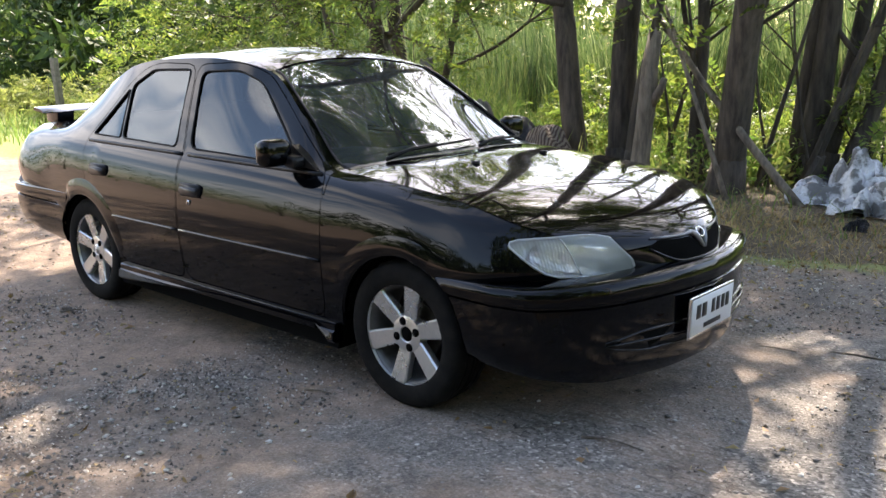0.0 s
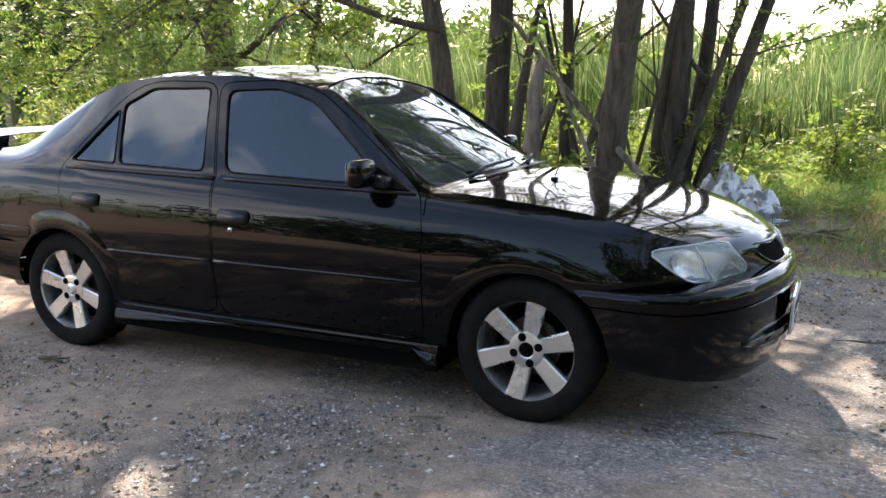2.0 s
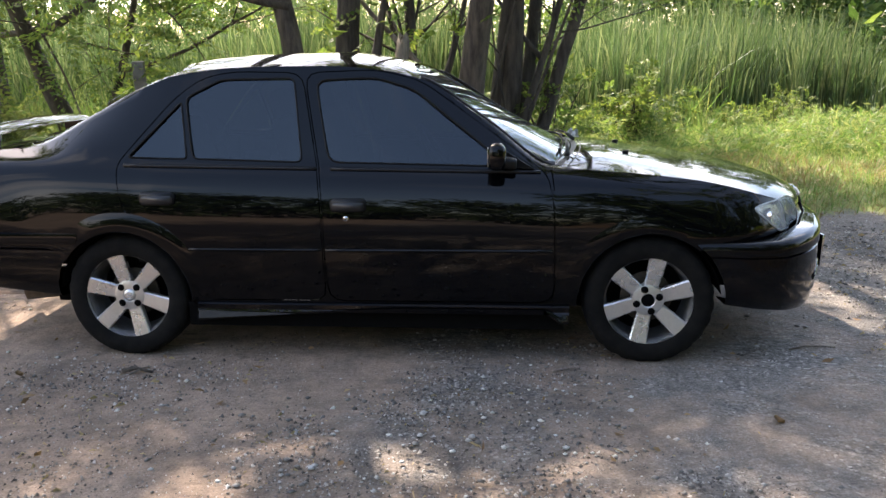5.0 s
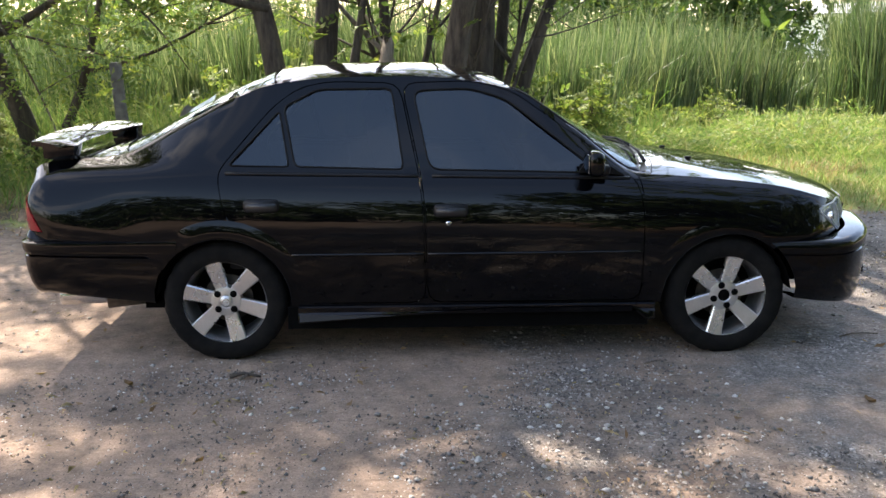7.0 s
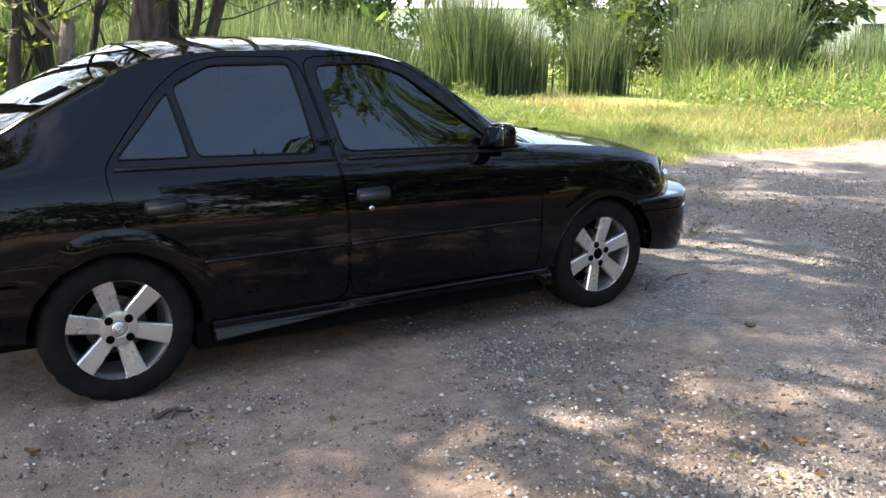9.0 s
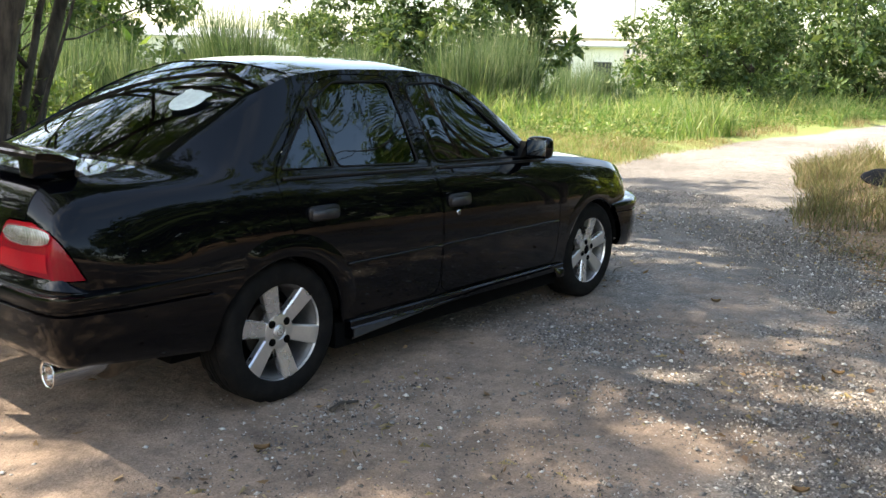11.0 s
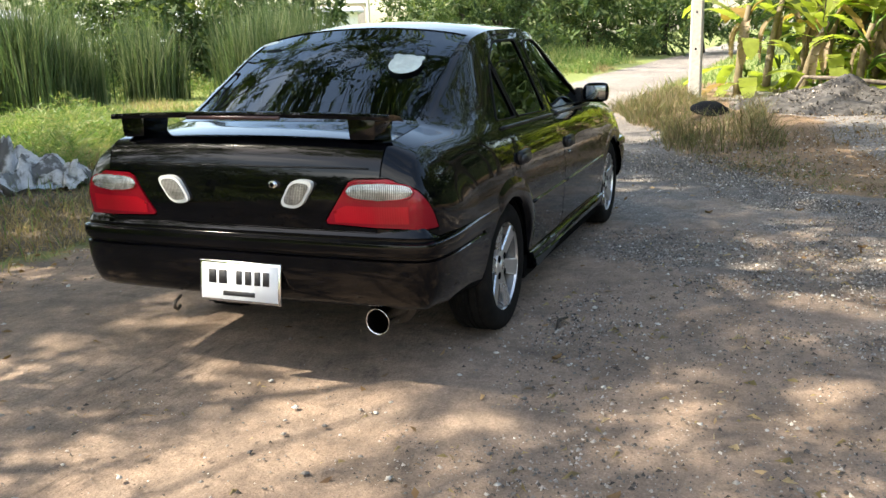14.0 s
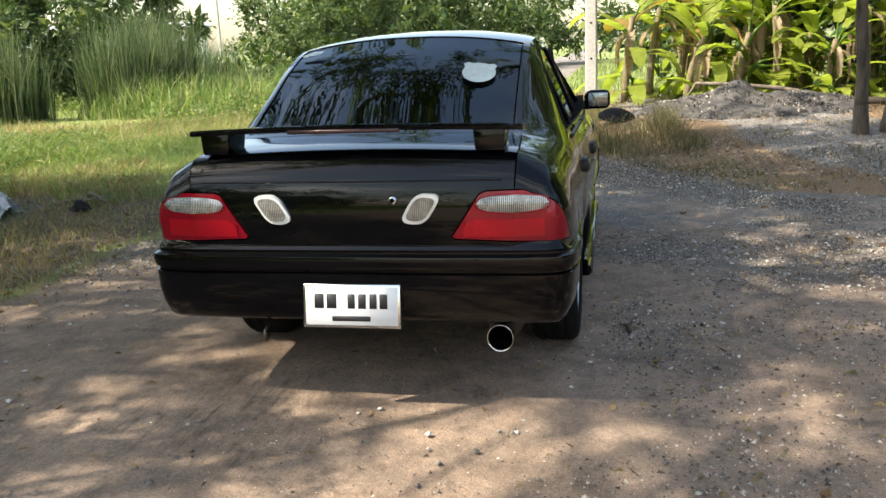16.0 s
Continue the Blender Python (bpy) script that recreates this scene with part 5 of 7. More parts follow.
_rng = np.random.default_rng(91)
for x, y in ((1.92, -2.34), (-.37, -1.08), (2.78, -1.40), (3.0, -2.0), (.6, -2.6), (-1.4, -1.5), (4.4, .4), (2.5, 1.9), (-1.9, -.6)):
    root = thing("dead_leaf", "curled orange-brown dead leaf on the gravel", "leaf", (x, y, .006), "dead leaves")
    b = bmesh.new()
    a = float(_rng.uniform(0, 6.28))
    rows = []
    for i in range(6):
        t = i / 5
        w = .016 * math.sin(math.pi * (t * .92 + .06))
        rows.append([b.verts.new(Matrix.Rotation(a, 3, 'Z') @ Vector((.055 * (t - .5), w * u, .006 + .012 * abs(u) + .010 * (t - .5) ** 2 * 4))) for u in (-1, 0, 1)])
    for p, q in zip(rows, rows[1:]):
        for j in range(2):
            b.faces.new((p[j], p[j + 1], q[j + 1], q[j]))
    part("blade", b, DEAD_LEAF, root)


def litter(seed, n, xr, yr, keep, label):
    r = np.random.default_rng(seed)
    x, y = r.uniform(*xr, n), r.uniform(*yr, n)
    k = keep(x, y, r)
    x, y = x[k], y[k]
    m = len(x)
    d = np.stack([r.normal(0, 1, m), r.normal(0, 1, m), r.normal(0, .25, m)], 1)
    sz = r.uniform(.02, .06, m)
    tagged(leaves("leaf_litter", np.stack([x, y, ground_z(x, y) + .012], 1), d, np.stack([r.normal(0, 1, m), r.normal(0, 1, m), r.normal(0, .3, m)], 1), sz, sz * .45, DEAD_LEAF), label, "leaf litter", kind="stuff")


litter(301, 7000, (3.3, 10), (-6, 1), lambda x, y, r: y < dry_edge(x) + r.normal(0, .15, len(x)), "dry leaves and straw strewn over the bank")
litter(302, 5000, (-4, 6), (2.0, 5.2), lambda x, y, r: y > verge_edge(x) - .15 + r.normal(0, .12, len(x)), "dry leaves strewn along the verge")
litter(303, 700, (-4, 6), (-4, 2.4), lambda x, y, r: r.random(len(x)) < .8, "few small dry leaves strewn over the gravel")


# ---- far buildings ----
def building(name, label, x, y, turn, w, d, h, mat, windows, roof_h=.5):
    root = thing(name, label, "building", (x, y, 0))
    root.rotation_euler[2] = radians(turn)
    b = bmesh.new()
    add_box(b, (0, 0, h / 2), (w, d, h))
    part("wall", b, mat, root, smooth=False)
    b = bmesh.new()
    add_prism(b, [(-w / 2 - .4, h), (w / 2 + .4, h), (w / 2 + .4, h + .12), (0, h + roof_h), (-w / 2 - .4, h + .12)], "xz", -d / 2 - .4, d / 2 + .4)
    part("roof", b, ROOF, root, smooth=False)
    for k in range(windows):
        yy = -d / 2 + d * (k + .5) / windows
        win = new("window")
        win.parent = root
        b = bmesh.new()
        add_box(b, (-w / 2 - .03, yy, h - 1.5), (.08, 1.4, 1.3))
        part("frame", b, WHITE_WALL, win, smooth=False)
        b = bmesh.new()
        add_box(b, (-w / 2 - .06, yy, h - 1.5), (.06, 1.2, 1.1))
        part("pane", b, PANE, win, smooth=False)


building("house", "low faded pink house with small windows far off", 119, 66, 27, 15, 14, 6.4, PINK_WALL, 3, .5)
building("wall_house", "long low whitewashed building far off", 50, 34, 30, 6, 16, 3.1, WHITE_WALL, 6, .5)
building("warehouse", "long white warehouse far across the field", 47, 60, 50, 10, 34, 3.4, WHITE_WALL, 4, 1.0)


def far_line():
    """Two slender poles far off with a sagging wire between them."""
    a, b = (46.5, 22.4), (49.5, 20.6)
    for x, y in (a, b):
        concrete_pole(x, y, 7.5, .18, "slender grey utility pole far across the field")
    wire = thing("power_line", "thin dark wires between far poles", "wire", (a[0], a[1], 0))
    for z in (6.6, 6.0):
        bm = bmesh.new()
        add_tube(bm, [((b[0] - a[0]) * t, (b[1] - a[1]) * t, z - .5 * t * (1 - t)) for t in (0, .2, .4, .6, .8, 1)], .018, 4)
        part("wire", bm, DARK, wire)


far_line()


# ---- the car: x forward from the rear axle, y to its left ----
CENTRE = [(-.876, 0, .60), (-.886, 0, .75), (-.872, 0, .872), (-.822, 0, .962), (-.70, 0, .985), (-.56, 0, .995), (-.27, 0, 1.135), (-.02, 0, 1.268),
          (.20, 0, 1.338), (.55, 0, 1.368), (.90, 0, 1.372), (1.12, 0, 1.352), (1.29, 0, 1.312), (1.66, 0, 1.122), (2.06, 0, .908), (2.20, 0, .903),
          (2.42, 0, .873), (2.70, 0, .833), (2.94, 0, .782), (3.09, 0, .735), (3.185, 0, .675), (3.225, 0, .585)]
RAIL = [(-.870, .568, .60), (-.877, .582, .74), (-.862, .594, .865), (-.805, .597, .947), (-.66, .595, .966), (-.47, .585, .972), (-.19, .57, 1.095), (.05, .56, 1.215),
        (.25, .55, 1.285), (.55, .548, 1.315), (.90, .548, 1.318), (1.16, .543, 1.297), (1.37, .53, 1.252), (1.66, .612, 1.068), (1.94, .695, .872), (2.14, .70, .858),
        (2.40, .697, .835), (2.64, .69, .803), (2.82, .665, .757), (2.95, .58, .712), (3.06, .44, .652), (3.13, .30, .575)]
BELT = [(-.844, .688, .60), (-.852, .700, .73), (-.831, .700, .845), (-.738, .702, .905), (-.57, .712, .918), (-.40, .725, .920), (-.15, .735, .917), (.08, .742, .908),
        (.30, .745, .900), (.60, .748, .892), (.90, .748, .884), (1.18, .748, .876), (1.45, .748, .868), (1.72, .745, .860), (1.95, .738, .850), (2.16, .748, .825),
        (2.40, .752, .795), (2.62, .745, .757), (2.79, .715, .705), (2.90, .655, .665), (3.00, .54, .612), (3.07, .40, .565)]
WAIST = [(-.788, .758, .60), (-.788, .767, .69), (-.748, .779, .725), (-.63, .790, .735), (-.45, .798, .73), (-.30, .806, .72), (-.10, .813, .705), (.10, .817, .69),
         (.30, .820, .68), (.60, .822, .67), (.90, .823, .665), (1.18, .823, .66), (1.42, .822, .655), (1.70, .820, .65), (1.97, .816, .645), (2.15, .812, .64),
         (2.40, .808, .625), (2.60, .798, .60), (2.76, .768, .60), (2.86, .718, .592), (2.95, .63, .578), (3.02, .51, .56)]
BOTTOM = [(-.62, .785, .57), (-.57, .795, .56), (-.48, .80, .555), (-.38, .803, .55), (-.24, .80, .42), (-.10, .797, .30), (.08, .795, .27), (.22, .795, .262),
          (.36, .795, .26), (.60, .795, .26), (.90, .795, .26), (1.18, .795, .26), (1.45, .795, .26), (1.72, .795, .26), (1.98, .795, .262), (2.18, .795, .27),
          (2.42, .792, .36), (2.60, .788, .52), (2.72, .772, .55), (2.80, .735, .553), (2.88, .66, .553), (2.95, .56, .552)]
ARCH_R, ARCH_Z = 0.315, 0.285
WHEELBASE = 2.38


def body_point(s, v):
    """The right half of the body skin: s from tail to nose, v from sill (0) over belt (1) and roof edge (2) to the centre line (3)."""
    bo, wa, be, ra, ce = (smooth_curve(c, s) for c in (BOTTOM, WAIST, BELT, RAIL, CENTRE))
    if v <= 1:
        p = bo * ((2 * v - 1) * (v - 1)) + wa * (4 * v * (1 - v)) + be * (v * (2 * v - 1))
    elif v <= 2:
        t = v - 1
        p = be + (ra - be) * t
        p[1] += 0.012 * math.sin(math.pi * t) * min(1, abs(ra[2] - be[2]) * 6)
    else:
        w = 3 - v
        w = w + 0.12 * w * (1 - w)
        p = ce + (ra - ce) * w
        p[2] = ce[2] - (ce[2] - ra[2]) * w ** 2.3
        p[0] = ce[0] + (ra[0] - ce[0]) * w ** 1.9
    return Vector((p[0], -p[1], p[2]))


def cut(bm, line, plane, where):
    """Cuts the skin along a line that is seen in the plane 'xz', 'yz' or 'xy'."""
    i, j = {"xz": (0, 2), "yz": (1, 2), "xy": (0, 1)}[plane]
    for (a0, a1), (b0, b1) in zip(line, line[1:]):
        lo0, hi0, lo1, hi1 = min(a0, b0) - .002, max(a0, b0) + .002, min(a1, b1) - .002, max(a1, b1) + .002
        fs = []
        for f in bm.faces:
            c0, c1 = [v.co[i] for v in f.verts], [v.co[j] for v in f.verts]
            if max(c0) >= lo0 and min(c0) <= hi0 and max(c1) >= lo1 and min(c1) <= hi1 and where(f.calc_center_median()):
                fs.append(f)
        if not fs:
            continue
        co, no = Vector((0, 0, 0)), Vector((0, 0, 0))
        co[i], co[j] = a0, a1
        no[i], no[j] = b1 - a1, a0 - b0
        geom = list({g for f in fs for g in (*f.verts, *f.edges)}) + fs
        bmesh.ops.bisect_plane(bm, geom=geom, dist=1e-5, plane_co=co, plane_no=no.normalized())


def rounded(poly, r=0.03, n=3):
    """The same polygon with its corners rounded."""
    out = []
    m = len(poly)
    for k in range(m):
        p, a, b = Vector(poly[k]), Vector(poly[k - 1]), Vector(poly[(k + 1) % m])
        ra = min(r, (a - p).length * .45)
        rb = min(r, (b - p).length * .45)
        a, b = p + (a - p).normalized() * ra, p + (b - p).normalized() * rb
        for q in range(n + 1):
            t = q / n
            out.append(tuple(a * (1 - t) ** 2 + p * 2 * t * (1 - t) + b * t * t))
    return out


def ring(cx, cz, r, n=36):
    return [(cx + r * math.cos(2 * math.pi * k / n), cz + r * math.sin(2 * math.pi * k / n)) for k in range(n)]


# outlines in side view (x, z)
FRONT_WINDOW = rounded([(.965, .902), (.891, 1.254), (1.16, 1.263), (1.335, 1.210), (1.72, .915), (1.72, .882)], .05)
REAR_WINDOW = rounded([(.345, .918), (.290, 1.182), (.45, 1.261), (.791, 1.265), (.845, .903)], .03)
QUARTER_WINDOW = rounded([(.040, .925), (.271, 1.166), (.318, .918)], .02)
FRONT_DOOR = rounded([(.955, .28), (.945, .50), (.945, .70), (.925, .875), (.837, 1.288), (1.17, 1.297), (1.365, 1.247), (1.60, 1.085), (1.925, .852), (1.945, .80), (1.962, .70), (1.965, .28)], .07)
REAR_DOOR = rounded([(.945, .28), (.935, .50), (.935, .70), (.915, .875), (.827, 1.288), (.50, 1.296), (.355, 1.268), (.232, 1.178), (.005, .915), (-.005, .87), (.012, .76), (.045, .665),
             (.13, .615), (.22, .575), (.30, .50), (.335, .40), (.345, .28)], .07)
# lamp outlines seen along x: (y, z)
HEADLAMP = [(-.704, .680), (-.698, .695), (-.680, .703), (-.60, .709), (-.50, .711), (-.45, .708), (-.41, .697), (-.345, .615), (-.334, .592), (-.338, .577), (-.36, .569), (-.50, .568), (-.60, .576), (-.640, .590), (-.668, .614), (-.690, .648)]
TAIL_INNER = [(-.80, .845), (-.490, .837), (-.466, .826), (-.370, .682), (-.380, .671), (-.80, .655)]

S_N, V_LOW, V_MID, V_TOP = 6, 14, 9, 14


def body_skin():
    bm = bmesh.new()
    ss = [i / S_N for i in range((len(CENTRE) - 1) * S_N + 1)]
    vv = [i / V_LOW for i in range(V_LOW)] + [1 + i / V_MID for i in range(V_MID)] + [2 + i / V_TOP for i in range(V_TOP + 1)]
    grid = [[bm.verts.new(body_point(s, v)) for v in vv] for s in ss]
    for a in range(len(ss) - 1):
        for b in range(len(vv) - 1):
            f = bm.faces.new((grid[a][b], grid[a + 1][b], grid[a + 1][b + 1], grid[a][b + 1]))
            s, v = (ss[a] + ss[a + 1]) / 2, (vv[b] + vv[b + 1]) / 2
            k = 0
            if v > 2:
                if 12 < s < 14 and v > 2.07:
                    k = 1
                elif 5.15 < s < 8 and v > 2.1:
                    k = 2
                elif 14.34 < s < 20.17:
                    k = 3
                elif 1.0 / 3 < s < 5:
                    k = 4
            f.material_index = k
    bmesh.ops.recalc_face_normals(bm, faces=bm.faces)
    if sum(f.normal.y * f.calc_area() for f in bm.faces) > 0:
        bmesh.ops.reverse_faces(bm, faces=bm.faces)
    # an even sweep over the rear quarter
    quarter = [v for v in bm.verts if -.74 < v.co.x < .12 and v.co.y < -.60 and .56 < v.co.z < .93 and not v.is_boundary]
    for _ in range(10):
        bmesh.ops.smooth_vert(bm, verts=quarter, factor=.5, use_axis_x=True, use_axis_y=True, use_axis_z=True)
    side = lambda c: c.y < -.5 and c.z < 1.30
    for poly in (FRONT_WINDOW, REAR_WINDOW, QUARTER_WINDOW):
        cut(bm, poly + poly[:1], "xz", lambda c: side(c) and c.z > .86)
    for poly in (FRONT_DOOR, REAR_DOOR):
        cut(bm, poly + poly[:1], "xz", side)
    for cx in (0, WHEELBASE):
        p = ring(cx, ARCH_Z, ARCH_R)
        cut(bm, p + p[:1], "xz", lambda c: c.y < -.6 and c.z < .72)
    cut(bm, HEADLAMP + HEADLAMP[:1], "yz", lambda c: c.x > 2.76 and c.z < .76)
    cut(bm, [(-.585, .73), (-.509, .54)], "yz", lambda c: c.x > 2.76 and c.z < .76)
    cut(bm, TAIL_INNER, "yz", lambda c: c.x < -.6)
    cut(bm, [(-.882, .88), (-.854, .83), (-.760, .645)], "xz", lambda c: c.y < -.6 and c.x < -.6)
    kinds = {}
    dead = []
    for f in bm.faces:
        c = f.calc_center_median()
        q = (c.x, c.z)
        if c.y < -.6 and c.z < .72 and min((Vector(q) - Vector((w, ARCH_Z))).length for w in (0, WHEELBASE)) < ARCH_R - .001:
            dead.append(f)
            continue
        k = ("body_shell", "windscreen", "rear_glass", "hood", "trunk_lid")[f.material_index]
        if c.y < -.5 and c.z > .85 and c.z < 1.3 and inside(q, FRONT_WINDOW):
            k = "front_window"
        elif c.y < -.5 and c.z > .85 and c.z < 1.3 and inside(q, REAR_WINDOW):
            k = "rear_window"
        elif c.y < -.5 and c.z > .85 and inside(q, QUARTER_WINDOW):
            k = "quarter_window"
        elif c.y < -.5 and inside(q, FRONT_DOOR):
            k = "front_door"
        elif c.y < -.5 and inside(q, REAR_DOOR):
            k = "rear_door"
        elif c.x > 2.76 and c.z < .76 and inside((c.y, c.z), HEADLAMP):
            k = "headlamp"
        elif c.x < -.6 and inside((c.y, c.z), TAIL_INNER) and (c.y > -.6 or c.x < -.854 + (.83 - c.z) * .508):
            k = "tail_lamp"
        elif k == "body_shell" and c.x > 1.95 and (c.z < .86 and c.y < -.4 or c.x > 2.2):
            k = "front_fender"
        f.material_index = 0
        kinds.setdefault(k, []).append(f)
    return bm, kinds, dead


def panel(faces, gap=.0026, flange=.014, sink=0.0, both=False, relax=0):
    """A panel of the skin as its own bmesh, drawn in at its rim, with a folded edge; both: mirrored across the centre line."""
    bm = bmesh.new()
    vm = {}
    for f in faces:
        for v in f.verts:
            if v not in vm:
                vm[v] = bm.verts.new(v.co - v.normal * sink)
        try:
            bm.faces.new([vm[v] for v in f.verts])
        except ValueError:
            pass
    bm.normal_update()
    if both:
        geom = bm.verts[:] + bm.edges[:] + bm.faces[:]
        d = bmesh.ops.duplicate(bm, geom=geom)
        nv = [g for g in d["geom"] if isinstance(g, bmesh.types.BMVert)]
        nf = [g for g in d["geom"] if isinstance(g, bmesh.types.BMFace)]
        for v in nv:
            v.co.y = -v.co.y
        bmesh.ops.reverse_faces(bm, faces=nf)
        bmesh.ops.remove_doubles(bm, verts=[v for v in bm.verts if abs(v.co.y) < 1e-4], dist=1e-4)
        bm.normal_update()
    if relax:
        inner = [v for v in bm.verts if not v.is_boundary]
        for _ in range(relax):
            bmesh.ops.smooth_vert(bm, verts=inner, factor=.5, use_axis_x=True, use_axis_y=True, use_axis_z=True)
        bm.normal_update()
    rim = [e for e in bm.edges if e.is_boundary]
    move = {}
    for e in rim:
        f = e.link_faces[0]
        for v in e.verts:
            d = f.calc_center_median() - v.co
            t = (e.verts[1].co - e.verts[0].co).normalized()
            d = d - t * d.dot(t)
            if d.length > 1e-7:
                move.setdefault(v, []).append(d.normalized())
    for v, ds in move.items():
        d = sum(ds, Vector())
        if d.length > 1e-6:
            v.co += d.normalized() * gap
    if flange:
        normals = {v: v.normal.copy() for v in move}
        ext = bmesh.ops.extrude_edge_only(bm, edges=rim)["geom"]
        for v in ext:
            if isinstance(v, bmesh.types.BMVert):
                near = v.link_edges
                n = v.normal
                for e in near:
                    o = e.other_vert(v)
                    if o in normals:
                        n = normals[o]
                v.co -= n * flange
    return bm


def mirrored(bm):
    c = bm.copy()
    for v in c.verts:
        v.co.y = -v.co.y
    bmesh.ops.reverse_faces(c, faces=c.faces)
    return c


def skin_part(name, bm, mat, parent, label=""):
    me = bpy.data.meshes.new(name)
    bm.to_mesh(me)
    bm.free()
    for p in me.polygons:
        p.use_smooth = True
    me.materials.append(mat)
    ob = new(name, me)
    ob.parent = parent
    me.set_sharp_from_angle(angle=radians(38))
    if label:
        ob["label"] = label
    return ob


def bumper(path, rows, bottom, shelf=lambda x: 0.0):
    """A bumper swept along a plan path (x, |y|) with rows of (height 0..1, outward, ...): from the side to the centre and on to the other side."""
    keys = [(x, y, 0) for x, y in path]
    n = (len(keys) - 1) * 7
    pts = [smooth_curve(keys, i / 7) for i in range(n + 1)]
    full = [(p[0], -p[1]) for p in pts] + [(p[0], p[1]) for p in pts[-2::-1]]
    bm = bmesh.new()
    cols = []
    for i, (x, y) in enumerate(full):
        a, b = full[max(i - 1, 0)], full[min(i + 1, len(full) - 1)]
        t = Vector((b[0] - a[0], b[1] - a[1])).normalized()
        nrm = Vector((t.y, -t.x))
        if nrm.dot(Vector((x - 1.19, y))) < 0:
            nrm = -nrm
        lo, hi = bottom(x)
        col = []
        for h, o in rows:
            px, py, pz = x + nrm.x * o, y + nrm.y * o, lo + (hi - lo) * min(h, 1) + shelf(x) * max(0, h - 1)
            # the end follows the wheel arch
            hub = 0 if x < 1 else WHEELBASE
            if abs(py) > .45 and (px - hub) ** 2 + (pz - ARCH_Z) ** 2 < (ARCH_R + .012) ** 2:
                px = hub + math.copysign(math.sqrt(max(0, (ARCH_R + .012) ** 2 - (pz - ARCH_Z) ** 2)), px - hub)
            col.append(bm.verts.new((px, py, pz)))
        cols.append(col)
    for p, q in zip(cols, cols[1:]):
        for k in range(len(rows) - 1):
            bm.faces.new((p[k], q[k], q[k + 1], p[k + 1]))
    return bm


def build_wheel(car, x, side, cap):
    """Alloy wheel with six flat spokes; the outer face looks along -y before it is placed."""
    w = new("wheel")
    w.parent = car
    w.matrix_basis = pose(x, side * .664, .285, 0, 0, 0 if side < 0 else 180) @ pose(0, 0, 0, 0, 42 if x > 1 else 15, 0)
    bm = bmesh.new()
    R = .289
    prof = [(.196, -.088), (.206, -.094), (.225, -.098), (.250, -.099), (.268, -.094), (.279, -.085), (R - .003, -.074)]
    tread = [(-.070, R), (-.050, R), (-.047, R - .007), (-.041, R - .007), (-.038, R), (-.016, R + .001), (-.013, R - .007), (-.006, R - .007), (-.003, R + .001)]
    prof += [(r, o) for o, r in tread]
    prof += [(r, -o) for r, o in prof[::-1]]
    rings = add_lathe(bm, prof, 72)
    for k, ring_ in enumerate(rings):
        if prof[k][0] >= R - .001 or abs(prof[k][0] - (R - .003)) < 1e-6:
            for a, v in enumerate(ring_):
                if a % 3 == 0 and abs(prof[k][1]) > .03:
                    v.co.x *= (R - .006) / R
                    v.co.z *= (R - .006) / R
    ty = crease(part("tyre", bm, TYRE, w, "worn black tyre with dusty sidewall"), 40)
    bm = bmesh.new()
    add_lathe(bm, [(.150, .07), (.178, .05), (.180, -.03), (.186, -.066), (.1945, -.076)], 72)
    part("rim_barrel", bm, BARREL, w, "dull grey inner barrel")
    bm = bmesh.new()
    add_lathe(bm, [(.1945, -.070), (.1965, -.078), (.200, -.086), (.2065, -.0905), (.2095, -.088), (.2105, -.082), (.208, -.077), (.199, -.07)], 72)
    # six spokes, dished towards the hub
    for k in range(6):
        a = math.pi / 3 * k
        rad, tan = Vector((math.cos(a), 0, math.sin(a))), Vector((-math.sin(a), 0, math.cos(a)))
        rows = []
        for r, hw, y in ((.050, .029, -.066), (.085, .0325, -.069), (.12, .0350, -.074), (.16, .0375, -.079), (.190, .0400, -.083), (.2035, .0430, -.085)):
            ps = []
            for u, dy in ((-.94, .034), (-1, .006), (-.84, 0), (.84, 0), (1, .006), (.94, .034)):
                ps.append(bm.verts.new(rad * r + tan * (hw * u) + Vector((0, y + dy, 0))))
            rows.append(ps)
        for p, q in zip(rows, rows[1:]):
            for i in range(5):
                bm.faces.new((p[i], p[i + 1], q[i + 1], q[i]))
    add_lathe(bm, [(.0285, -.058), (.030, -.070), (.033, -.0725), (.060, -.0715), (.070, -.069), (.073, -.060), (.074, -.03)], 40)
    r_ob = crease(part("rim", bm, SILVER, w, "silver six-spoke alloy rim"), 30)
    for k in range(4):
        a = math.pi / 2 * k + math.pi / 3
        bm = bmesh.new()
        add_cyl(bm, (.052 * math.cos(a), -.0735, .052 * math.sin(a)), (.052 * math.cos(a), -.05, .052 * math.sin(a)), .0165, seg=14)
        part("lug_hole", bm, DARK, w)
    bm = bmesh.new()
    if cap:
        add_lathe(bm, [(.0005, -.0775), (.018, -.077), (.026, -.075), (.0295, -.071)], 28)
        part("center_cap", bm, SILVER, w, "silver hub cap with a round emblem")
        bm = bmesh.new()
        add_lathe(bm, [(.014, -.0778), (.016, -.0792), (.018, -.0775)], 28)
        add_box(bm, (0, -.0782, 0), (.020, .002, .004))
        part("emblem", bm, CHROME, w)
    else:
        add_cyl(bm, (0, -.066, 0), (0, -.02, 0), .029, seg=24)
        part("hub_bore", bm, DARK, w, "open hub bore, cap missing")
    bm = bmesh.new()
    add_cyl(bm, (0, -.004, 0), (0, .008, 0), .115, seg=40)
    add_cyl(bm, (0, -.035, 0), (0, .03, 0), .065, seg=24)
    part("brake_disc", bm, STEEL, w, smooth=False)
